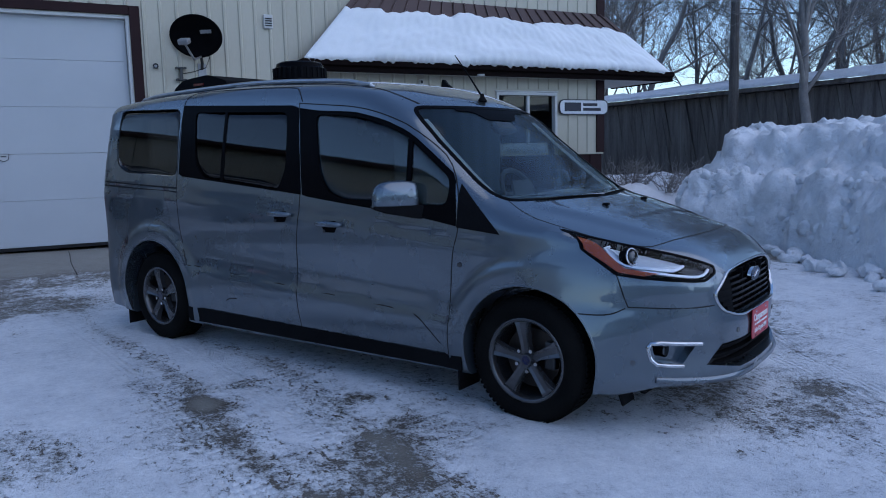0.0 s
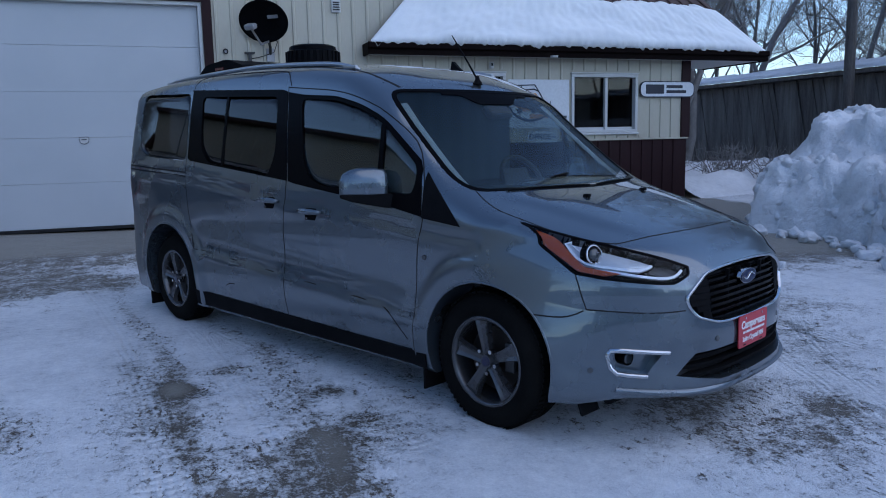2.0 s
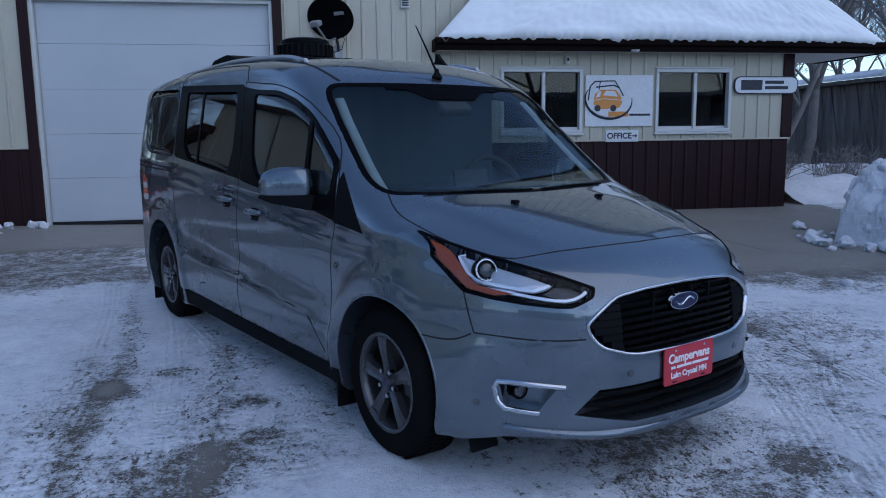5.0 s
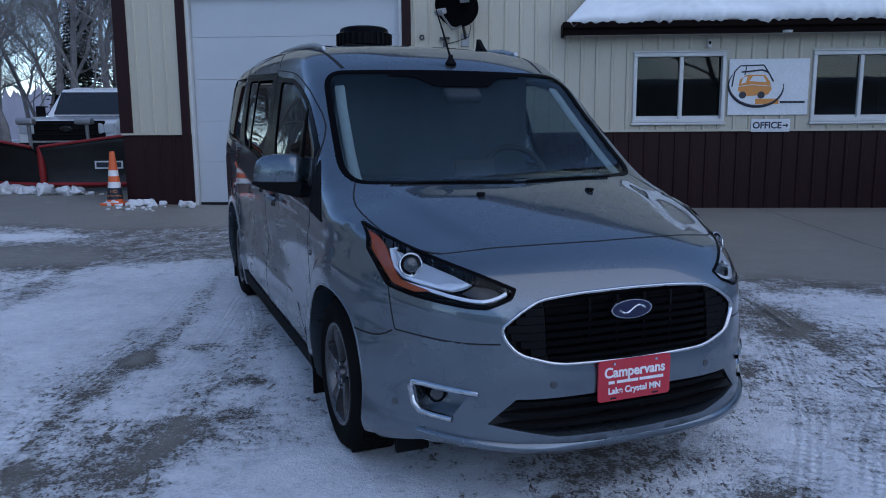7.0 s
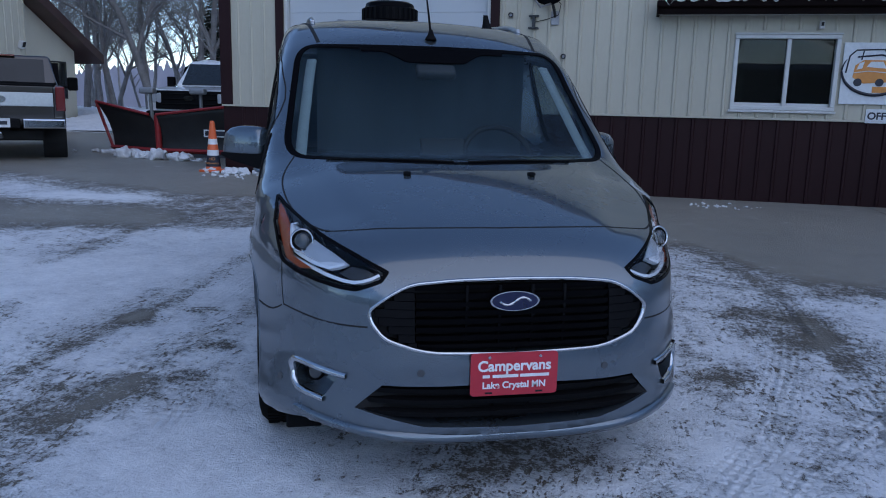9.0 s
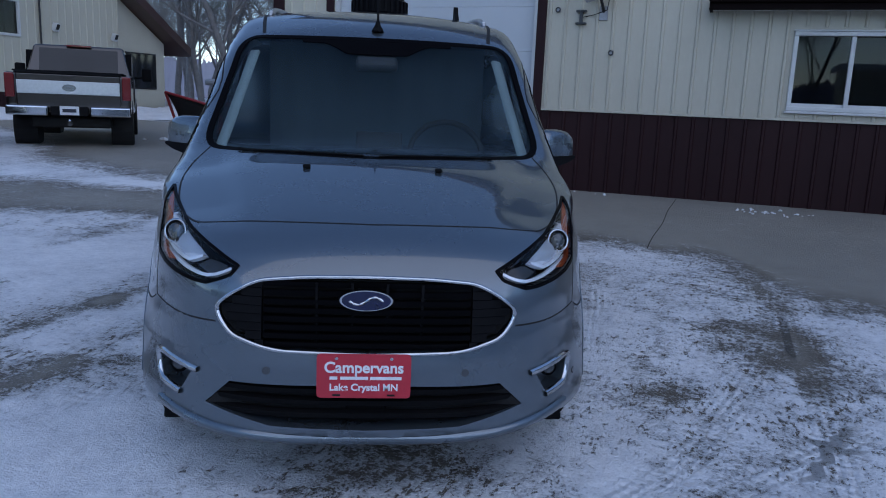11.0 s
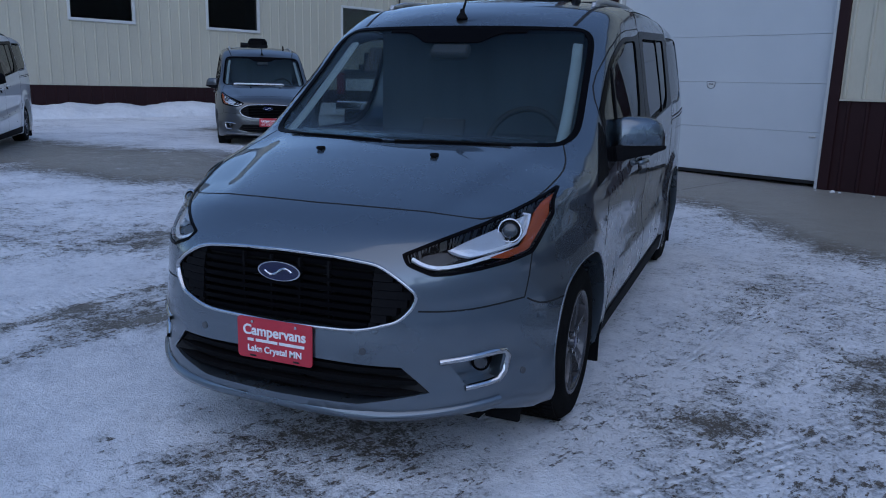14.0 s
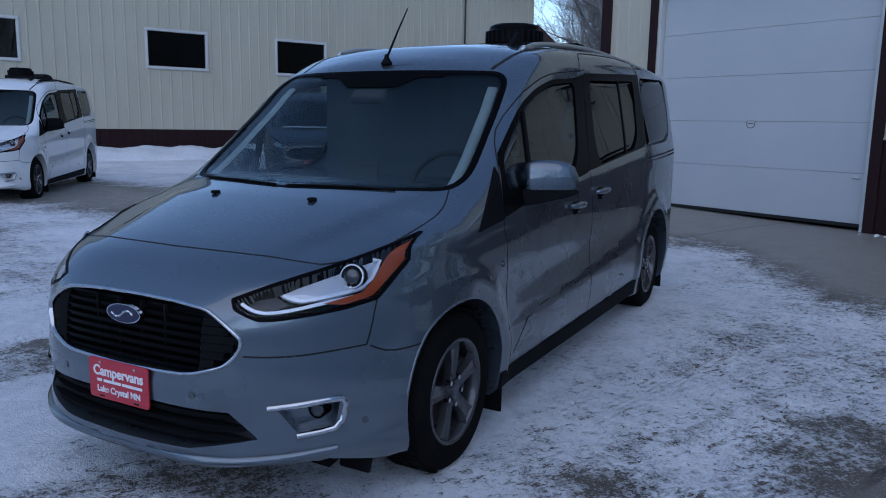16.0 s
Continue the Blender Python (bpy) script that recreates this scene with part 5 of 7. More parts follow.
def trim(name, a, b, mat, label, bevel=0.004):
    return tagged(from_bm(name, span(a, b, bevel), mat), label, "trim", kind="structure")


for a, b in ((WX0 - 0.02, DX0 - 0.145), (DX1 + 0.145, WX1 + 0.02)):
    trim("trim", (a, WY - 0.034, WAIN - 0.008), (b, WY, WAIN + 0.022), M_SIDING, "cream ledge strip over the wainscot")
trim("trim", (WX0 - 0.03, WY - 0.03, WAIN + 0.024), (WX0 + 0.17, WY + 0.1, WTOP), M_MAROON, "dark maroon corner trim")
trim("trim", (WX1 - 0.14, WY - 0.03, WAIN + 0.024), (WX1 + 0.05, WY + 0.1, WTOP), M_MAROON, "dark maroon corner trim")
trim("trim", (DX0 - 0.14, WY - 0.03, -0.1), (DX0 - 0.004, WY + 0.01, DTOP + 0.13), M_MAROON, "dark maroon door trim")
trim("trim", (DX1 + 0.004, WY - 0.03, -0.1), (DX1 + 0.14, WY + 0.01, DTOP + 0.13), M_MAROON, "dark maroon door trim")
trim("trim", (DX0 - 0.003, WY - 0.03, DTOP + 0.004), (DX1 + 0.003, WY + 0.01, DTOP + 0.13), M_MAROON, "dark maroon door head trim")
for a, b in ((DX0, DX0 + 0.05), (DX1 - 0.05, DX1)):
    trim("trim", (a, WY + 0.01, 0.0), (b, WY + 0.2, DTOP), M_FRAME, "white door jamb")
trim("trim", (DX0 + 0.05, WY + 0.01, DTOP - 0.05), (DX1 - 0.05, WY + 0.2, DTOP), M_FRAME, "white door head jamb")

# sectional garage door
gd = empty("door_1", pose(0, WY + 0.10, 0), "closed white sectional garage door with faint seams", "garage door", kind="structure")
seg_h = (DTOP - 0.13) / 5
for k in range(5):
    z = 0.135 + k * seg_h
    part("door_section", box(((DX0 + DX1) / 2, 0.03, z + seg_h / 2 - 0.001), (DX1 - DX0 - 0.11, 0.05, seg_h - 0.003), None, 0.003, 2), M_DOORWHITE, gd)
part("bottom_seal", box(((DX0 + DX1) / 2, 0.03, 0.112), (DX1 - DX0 - 0.11, 0.06, 0.045)), M_SEAM, gd, "black rubber bottom seal")
lk = part("lock_plate", prism(rounded([(-2.565, 1.345), (-2.515, 1.322), (-2.465, 1.345), (-2.452, 1.415), (-2.578, 1.415)], 0.02), "y", -0.003, 0.006), M_FRAME, gd)
part("lock_rim", tube([(a, -0.004, b) for a, b in rounded([(-2.57, 1.342), (-2.515, 1.316), (-2.46, 1.342), (-2.446, 1.42), (-2.584, 1.42)], 0.02) + [(-2.5675, 1.3432)]], 0.0035, 6), M_NAVY, lk)
part("lock_bar", box((-2.515, -0.004, 1.385), (0.07, 0.004, 0.014)), M_NAVY, lk)
part("pull_handle", box((-0.99, -0.01, 0.72), (0.09, 0.02, 0.025), None, 0.006), M_FRAME, gd)

# sliding windows, each with a near-black sheet behind that paints the room's shade
for i, (a, b) in enumerate(WIN):
    w = empty(f"window_{i + 1}", pose(0, WY, 0), "white vinyl sliding window with two dark panes", "window", kind="structure")
    m = (a + b) / 2 + 0.03
    for nm, p0, p1 in (("window_frame", (a, -0.04, WZ1 - 0.055), (b, 0.10, WZ1)), ("window_frame", (a, -0.04, WZ0), (b, 0.10, WZ0 + 0.055)), ("window_frame", (a, -0.038, WZ0 + 0.055), (a + 0.055, 0.10, WZ1 - 0.055)), ("window_frame", (b - 0.055, -0.038, WZ0 + 0.055), (b, 0.10, WZ1 - 0.055)), ("mullion", (m - 0.028, -0.02, WZ0 + 0.055), (m + 0.028, 0.10, WZ1 - 0.055))):
        part(nm, span(p0, p1, 0.008, 2), M_FRAME, w)
    part("window_sill", span((a - 0.02, -0.055, WZ0 - 0.035), (b + 0.02, 0.0, WZ0 - 0.002), 0.008, 2), M_FRAME, w)
    part("head_trim", span((a - 0.015, -0.05, WZ1 + 0.002), (b + 0.015, 0.0, WZ1 + 0.025), 0.006), M_FRAME, w)
    for k, (p, q) in enumerate(((a + 0.055, m - 0.028), (m + 0.028, b - 0.055))):
        o = 0.03 * k
        sash = part("sash", span((p, 0.02 + o, WZ0 + 0.055), (q, 0.03 + o, WZ0 + 0.10)), M_FRAME, w)
        pane = part("pane", span((p, 0.035 + o, WZ0 + 0.055), (q, 0.041 + o, WZ1 - 0.055)), M_PANE, w)
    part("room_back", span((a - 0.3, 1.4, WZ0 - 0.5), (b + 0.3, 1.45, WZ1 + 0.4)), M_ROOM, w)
    part("blind", span((a + 0.07, 0.16, WZ1 - 0.32), (b - 0.07, 0.17, WZ1 - 0.05)), M_CURTAIN, w)

# mansard roof over the office with slid snow
ey, ez, ex0, ex1, ty, tz, tx0, tx1 = 6.80, 2.60, 1.60, 9.25, WY - 0.02, 3.86, 2.62, 7.75
by = 8.6
roof = empty("roof_1", pose(0, 0, 0), "dark brown metal mansard roof with slipped snow", "roof", kind="structure")
slope = [(ex0, ey, ez + 0.17), (ex1, ey, ez + 0.17), (tx1, ty, tz), (tx0, ty, tz)]
vs = [*slope, (ex0 + 0.1, WY, ez + 0.17), (ex1, by, ez + 0.17), (tx1, by, tz)]
bm = bmesh.new()
bv = [bm.verts.new(v) for v in vs]
for f_ in ((0, 1, 2, 3), (0, 3, 4), (1, 5, 6, 2)):
    bm.faces.new([bv[i] for i in f_])
part("roof_deck", bm, M_SHINGLE, roof)
for k in range(24):
    u = (k + 0.5) / 24
    lo, hi = Vector(slope[0]).lerp(Vector(slope[1]), u), Vector(slope[3]).lerp(Vector(slope[2]), u)
    part("roof_seam", tube([lo + Vector((0, -0.012, 0)), hi + Vector((0, -0.012, 0.0))], 0.014, 5), M_SHINGLE, roof)
part("fascia", span((ex0, ey - 0.03, ez), (ex1 + 0.02, ey + 0.02, ez + 0.18), 0.006), M_GUTTER, roof)
part("gutter_lip", span((ex0 - 0.03, ey - 0.085, ez + 0.085), (ex1 + 0.02, ey - 0.031, ez + 0.185), 0.026, 4), M_GUTTER, roof)
part("fascia", span((ex0 - 0.02, ey - 0.03, ez), (ex0 + 0.02, WY, ez + 0.18), 0.006), M_GUTTER, roof)
part("fascia", span((ex1 - 0.02, ey + 0.02, ez), (ex1 + 0.03, by, ez + 0.18), 0.006), M_GUTTER, roof)
part("soffit", span((ex0, ey, ez + 0.02), (ex1, WY - 0.002, ez + 0.04)), M_FRAME, roof)
part("soffit", span((WX1 + 0.06, WY, ez + 0.02), (ex1, by, ez + 0.04)), M_FRAME, roof)
part("soffit_lamp", cyl((4.75, 6.72, ez + 0.02), (4.75, 6.72, ez - 0.01), 0.07, 0.06, 20), M_FRAME, roof)

# snow lying on the mansard: a thick sheet with a ragged upper and lower edge
nu, nv = 260, 26
vs, fs = [], []
for j in range(nv):
    v = j / (nv - 1)
    for i in range(nu):
        u = i / (nu - 1)
        lo, hi = Vector(slope[0]).lerp(Vector(slope[1]), u), Vector(slope[3]).lerp(Vector(slope[2]), u)
        top_cut = 0.80 + 0.10 * noise.noise((u * 9, 3.1, 0)) + 0.05 * noise.noise((u * 40, 1.7, 0)) - 0.10 * u
        q = lo.lerp(hi, 0.01 + (top_cut - 0.01) * v)
        edge = min(1, 6 * u, 6 * (1 - u)) ** 0.5 * min(1, (v + 0.10) * 9, (1 - v) * 7 + 0.04) ** 0.5
        th = (0.16 + 0.05 * noise.noise((u * 12, v * 3, 0)) + 0.016 * noise.noise((u * 60, v * 10, 4))) * edge
        if j == 0:
            q.z -= 0.035 + 0.075 * max(-0.3, noise.noise((u * 95, 0, 9))) + 0.05 * noise.noise((u * 31, 0, 2))
            q.y -= 0.075 + 0.02 * noise.noise((u * 60, 0, 5))
            th *= 0.35
        vs.append(q + Vector((0, -0.80, 0.60)) * th)
for j in range(nv - 1):
    for i in range(nu - 1):
        fs.append((j * nu + i, j * nu + i + 1, (j + 1) * nu + i + 1, (j + 1) * nu + i))
base_n = len(vs)
for i in range(nu):
    u = i / (nu - 1)
    vs.append(Vector(slope[0]).lerp(Vector(slope[1]), u) + Vector((0, 0.02, 0)))
fs += [(i + 1, i, base_n + i, base_n + i + 1) for i in range(nu - 1)]
M_SOFTSNOW = mixed("smooth roof snow", (0.78, 0.80, 0.82), (0.86, 0.87, 0.88), 1.5, 26, 0.7, 0, 0.35)
rs = tagged(mesh_ob("roof_snow", vs, fs, M_SOFTSNOW), "thick slipped snow sheet lying on the mansard roof", "snow", kind="stuff")

# signs and fittings on the wall
bd = empty("sign_board", pose(0, WY - 0.024, 0), "white company sign board with an orange van drawing", "sign")
part("board", span((4.072, -0.012, 1.443), (5.235, 0.0, 2.26), 0.003), M_SIGNWHITE, bd)
cx, cz = 4.45, 1.87
part("ring", tube([(cx + 0.40 * math.cos(a) + 0.02, -0.014, cz + 0.30 * math.sin(a) - 0.02 * math.cos(a)) for a in np.linspace(radians(150), radians(368), 40)], [0.006 + 0.018 * math.sin(math.pi * i / 39) for i in range(40)], 6), M_NAVY, bd)
part("drawing", prism([(cx - 0.24, 1.80), (cx - 0.22, 1.96), (cx - 0.12, 2.03), (cx + 0.14, 2.03), (cx + 0.22, 1.93), (cx + 0.25, 1.82), (cx + 0.20, 1.74), (cx - 0.10, 1.72)], "y", -0.0165, -0.012), M_ORANGEINK, bd)
part("drawing_glass", prism([(cx - 0.08, 1.94), (cx - 0.03, 2.01), (cx + 0.12, 2.01), (cx + 0.17, 1.92)], "y", -0.0185, -0.0165), M_SIGNWHITE, bd)
part("drawing_line", tube([(cx - 0.33, -0.016, 1.86), (cx - 0.30, -0.016, 2.08), (cx - 0.22, -0.016, 2.16), (cx + 0.12, -0.016, 2.17), (cx + 0.22, -0.016, 2.02), (cx + 0.27, -0.016, 1.93)], 0.010, 6), M_NAVY, bd)
part("drawing_line", tube([(cx - 0.13, -0.016, 2.15), (cx - 0.15, -0.016, 2.03)], 0.008, 6), M_NAVY, bd)
for wx in (cx - 0.17, cx + 0.10):
    part("drawing_wheel", cyl((wx, -0.012, 1.735), (wx, -0.019, 1.735), 0.052, None, 20), M_NAVY, bd)
part("drawing_line", tube([(cx - 0.24, -0.018, 1.86), (cx - 0.05, -0.018, 1.885), (cx + 0.25, -0.018, 1.86)], 0.006, 6), M_SIGNWHITE, bd)
part("drawing_line", tube([(cx - 0.20, -0.016, 2.07), (cx + 0.10, -0.016, 2.10), (cx + 0.20, -0.016, 2.06)], 0.012, 6), M_NAVY, bd)
part("drawing_window", prism([(cx - 0.20, 1.90), (cx - 0.17, 1.99), (cx - 0.11, 2.01), (cx - 0.13, 1.92)], "y", -0.0185, -0.0165), M_SIGNWHITE, bd)
part("text_bar", span((cx + 0.02, -0.0165, 1.60), (cx + 0.36, -0.012, 1.68)), M_ORANGEINK, bd)
part("text_bar", span((cx + 0.38, -0.0165, 1.61), (cx + 0.74, -0.012, 1.645)), M_NAVY, bd)
of = empty("office_sign", pose(0, WY - 0.024, 0), "small white office sign with an arrow", "sign")
part("board", span((4.433, -0.010, 1.193), (4.999, 0.0, 1.381), 0.002), M_SIGNWHITE, of)
words("OFFICE", 0.132, M_NAVY, pose(4.665, -0.012, 1.285), of, bold=0.004)
part("arrow", prism([(4.89, 1.277), (4.945, 1.277), (4.945, 1.255), (4.978, 1.287), (4.945, 1.319), (4.945, 1.297), (4.89, 1.297)], "y", -0.0125, -0.0105), M_NAVY, of)
st_ = empty("street_sign", pose(0, WY - 0.04, 0), "rounded white sign with a dark rim and bars", "sign")
pill = lambda k: rounded([(6.67 + k, 1.955 + k), (7.846 - k, 1.955 + k), (7.846 - k, 2.245 - k), (6.67 + k, 2.245 - k)], 0.13 - k * 0.5, 8)
part("rim", prism(pill(0), "y", -0.012, 0.012), M_NAVY, st_)
part("board", prism(pill(0.018), "y", -0.015, -0.011), M_SIGNWHITE, st_)
for a, b, c, d in ((6.79, 7.18, 2.02, 2.185), (7.23, 7.58, 2.12, 2.175), (7.23, 7.66, 2.03, 2.085)):
    part("text_bar", span((a, -0.0175, c), (b, -0.0145, d), 0.0), M_NAVY, st_)
vt = empty("wall_vent", pose(1.176, WY - 0.02, 3.35), "small white louvred wall vent", "vent")
part("vent_frame", box((0, -0.01, 0), (0.14, 0.05, 0.21), None, 0.008), M_FRAME, vt)
for k in range(4):
    part("slat", box((0, -0.04, -0.06 + k * 0.035), (0.10, 0.02, 0.012), Matrix.Rotation(0.5, 3, "X")), M_ROOM, vt)
cam_box = empty("wall_camera", pose(3.755, WY - 0.02, 2.485), "small white security camera under the eave", "camera")
part("housing", box((0, -0.04, 0), (0.06, 0.08, 0.11), None, 0.012, 2), M_FRAME, cam_box)
part("lens", box((0, -0.082, 0.01), (0.035, 0.008, 0.05), None, 0.004), M_SEAM, cam_box)
for bx, bz in ((-0.50, 2.635), (0.30, 2.045)):
    e = empty("wall_anchor", pose(bx, WY - 0.02, bz), "dark metal anchor fitting on the siding", "fitting")
    part("anchor_plate", box((0, -0.005, 0), (0.07, 0.02, 0.07), None, 0.006), M_GALV, e)
    part("anchor_eye", tube([(0.03 * math.cos(a), -0.03, 0.03 * math.sin(a)) for a in np.linspace(0, 6.283, 17)], 0.009, 6), M_ALUDARK, e)

# satellite dish on its bent mast
ds = empty("satellite_dish", pose(0.083, WY - 0.27, 3.07), "black oval satellite dish on a wall mast", "satellite dish")
tilt = Matrix.Rotation(radians(-38), 3, "Z") @ Matrix.Rotation(radians(22), 3, "X")
vs, fs = [], []
for i in range(11):
    r = i / 10
    for k in range(40):
        a = 2 * math.pi * k / 40
        vs.append(tilt @ Vector((0.40 * r * math.cos(a), 0.085 * (r * r - 1), 0.31 * r * math.sin(a))) * 1.0)
fs = [(i * 40 + k, i * 40 + (k + 1) % 40, i * 40 + 40 + (k + 1) % 40, i * 40 + 40 + k) for i in range(10) for k in range(40)]
vs2 = [v + tilt @ Vector((0, 0.012, 0)) for v in vs]
k0 = len(vs)
fs += [tuple(q + k0 for q in f_[::-1]) for f_ in fs] + [(400 + k, 400 + (k + 1) % 40, 400 + (k + 1) % 40 + k0, 400 + k + k0) for k in range(40)]
vs = [tilt.inverted() @ v for v in vs + vs2]
vs = [tilt @ Vector((v.x, -v.y - 0.085, v.z)) for v in vs]
part("reflector", (vs, fs), M_GLOSSBLACK, ds, smooth=True)
part("feed_arm", tube([tilt @ Vector(p) for p in ((0, -0.06, -0.30), (0.0, -0.30, -0.28), (0.0, -0.45, -0.02))], 0.016, 8), M_GALV, ds)
part("feed", box(tilt @ Vector((0, -0.46, 0.02)), (0.16, 0.11, 0.08), tilt, 0.02, 2), M_GALV, ds)
part("mark", box(tilt @ Vector((0.15, -0.062, 0.05)), (0.17, 0.004, 0.05), tilt), M_GALV, ds)
part("mast", tube([(0.0, 0.03, 0.0), (0.02, 0.06, -0.22), (0.06, 0.16, -0.38), (0.07, 0.25, -0.46)], 0.022, 8), M_ALUDARK, ds)
part("mast_foot", box((0.07, 0.25, -0.48), (0.12, 0.02, 0.20), None, 0.006), M_GALV, ds)
part("cable", tube([(0.03, 0.04, -0.20), (0.16, 0.10, -0.30), (0.12, 0.22, -0.44), (-0.05, 0.24, -0.50), (-0.24, 0.25, -0.54)], 0.006, 6), M_SEAM, ds)
br = empty("wall_bracket", pose(-0.155, WY - 0.02, 2.53), "grey steel mounting bracket on the siding", "bracket")
part("bracket_web", box((0, -0.03, 0), (0.045, 0.06, 0.19), None, 0.004), M_ALUDARK, br)
for z in (-0.085, 0.085):
    part("bracket_flange", box((0, -0.03, z), (0.15, 0.07, 0.028), None, 0.004), M_ALUDARK, br)

# ---- second building, across the yard ----
BX, BY0, BY1 = -19.3, -12.0, 18.6
bw = ((-1.30, 0.50), (3.69, 5.46), (7.65, 9.42), (12.62, 14.42))
B_Z0, B_Z1, B_WAIN = 2.75, 3.83, 1.0


def turned(ob):
    """Lays what was built along x onto the west wall, which runs along y."""
    ob.matrix_basis = pose(BX, 0, 0, 0, 0, 90)
    return ob


west_up = turned(clad("wall_west", [(a, b, B_Z0, B_Z1) for a, b in bw], BY0, BY1, B_WAIN, 6.4, 0.0, 0.25, M_SIDING, "cream ribbed steel siding above a dark wainscot"))
west_lo = turned(clad("wainscot_west", [], BY0, BY1, -0.2, B_WAIN - 0.001, 0.0, 0.25, M_MAROON, "dark maroon ribbed steel wainscot"))
R1, R2, R3, R4 = (rib_mesh(h, m) for h, m in ((5.36, M_SIDING), (1.18, M_MAROON), (B_Z0 - B_WAIN - 0.06, M_SIDING), (6.38 - B_Z1 - 0.06, M_SIDING)))
x = BY0 + 0.2
while x < BY1 - 0.1:
    if any(a - 0.08 < x < b + 0.08 for a, b in bw):
        shared("rib", R3, west_up, pose(x, 0, B_WAIN + 0.02))
        shared("rib", R4, west_up, pose(x, 0, B_Z1 + 0.06))
    else:
        shared("rib", R1, west_up, pose(x, 0, B_WAIN + 0.02))
    shared("rib", R2, west_lo, pose(x + 0.1, 0, -0.18))
    x += 0.305
for i, (a, b) in enumerate(bw):
    w = empty(f"window_{i + 3}", pose(BX, 0, 0, 0, 0, 90), "white framed window with a dark pane", "window", kind="structure")
    for p0, p1 in (((a - 0.02, -0.05, B_Z1 - 0.05), (b + 0.02, 0.1, B_Z1 + 0.03)), ((a - 0.02, -0.05, B_Z0 - 0.03), (b + 0.02, 0.1, B_Z0 + 0.05)), ((a - 0.02, -0.048, B_Z0 + 0.05), (a + 0.05, 0.1, B_Z1 - 0.05)), ((b - 0.05, -0.048, B_Z0 + 0.05), (b + 0.02, 0.1, B_Z1 - 0.05))):
        part("window_frame", span(p0, p1, 0.01, 2), M_FRAME, w)
    part("pane", span((a + 0.05, 0.04, B_Z0 + 0.05), (b - 0.05, 0.046, B_Z1 - 0.05)), M_PANE, w)
    # dark sheet painting the unlit room behind the pane
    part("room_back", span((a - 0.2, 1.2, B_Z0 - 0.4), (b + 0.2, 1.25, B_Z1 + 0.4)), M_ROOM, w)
    part("curtain", span((b - 0.35, 0.2, B_Z0), (b - 0.05, 0.22, B_Z1)), M_CURTAIN, w)
trim("trim", (BX, BY1 - 0.02, B_WAIN), (BX + 0.03, BY1 + 0.04, 6.4), M_SIDING, "cream corner trim of the second building")
cd = tagged(from_bm("conduit", cyl((BX + 0.05, 15.18, 1.0), (BX + 0.05, 15.18, 6.3), 0.03, None, 8), M_ALUDARK), "dark conduit pipe clipped to the siding", "pipe")
for y, z in ((15.75, 3.15), (18.35, 3.05)):
    e = empty("wall_lamp", pose(BX, y, z, 0, 0, 90), "small white floodlight fixed to the siding", "lamp")
    part("lamp_body", box((0, -0.10, 0), (0.20, 0.16, 0.26), Matrix.Rotation(0.4, 3, "X"), 0.02, 2), M_FRAME, e)
    part("lamp_face", box((0, -0.19, 0.0), (0.12, 0.02, 0.18), Matrix.Rotation(0.4, 3, "X")), M_SEAM, e)
# lean-to at its end, with a falling roof edge
ann = empty("annex", pose(BX - 0.3, 0, 0), "cream lean-to with a dark brown sloping roof edge", "building", kind="structure")
part("annex_wall", prism([(18.6, -0.2), (21.4, -0.2), (21.4, 3.05), (18.6, 4.75)], "x", -6.0, 0.0), M_SIDING, ann)
part("annex_roof", prism([(18.55, 4.80), (22.2, 2.62), (22.2, 2.95), (18.55, 5.20)], "x", -6.2, 0.7), M_SHINGLE, ann)
aw = part("annex_window", span((0.0, 18.75, 1.25), (0.03, 20.9, 2.62)), M_SEAM, ann)
part("pane", span((0.032, 18.8, 1.3), (0.04, 20.85, 2.57)), plain("dark window glass", (0.01, 0.012, 0.013), 0.05), aw)

# the rest of both buildings' shells
for nm, a, b, mt, lb in (("wall_east", (WX1 - 0.2, WY + 0.22, -0.1), (WX1, 20, WTOP), M_SIDING, "plain cream side wall"), ("wall_side", (WX0, WY + 0.22, -0.1), (WX0 + 0.2, 20, WTOP), M_SIDING, "plain cream side wall"), ("wall_north", (WX0, 20, -0.1), (WX1, 20.2, WTOP), M_SIDING, "plain cream back wall"), ("wall_west_back", (BX - 14, BY0, -0.1), (BX - 13.8, BY1, 6.4), M_SIDING, "plain cream back wall"), ("wall_west_end", (BX - 13.8, BY1 - 0.2, -0.1), (BX - 0.25, BY1, 6.4), M_SIDING, "plain cream end wall"), ("wall_west_start", (BX - 13.8, BY0, -0.1), (BX - 0.25, BY0 + 0.2, 6.4), M_SIDING, "plain cream end wall")):
    tagged(from_bm(nm, span(a, b), mt), lb, "wall", kind="structure")
for nm, a, b in (("roof_2", (WX0 - 0.4, WY - 0.4, WTOP), (WX1 + 0.4, 20.6, WTOP + 0.2)), ("roof_3", (BX - 14.4, BY0 - 0.4, 6.4), (BX + 0.4, BY1 + 0.3, 6.6))):
    tagged(from_bm(nm, span(a, b, 0.03), M_SHINGLE), "dark brown metal roof", "roof", kind="structure")

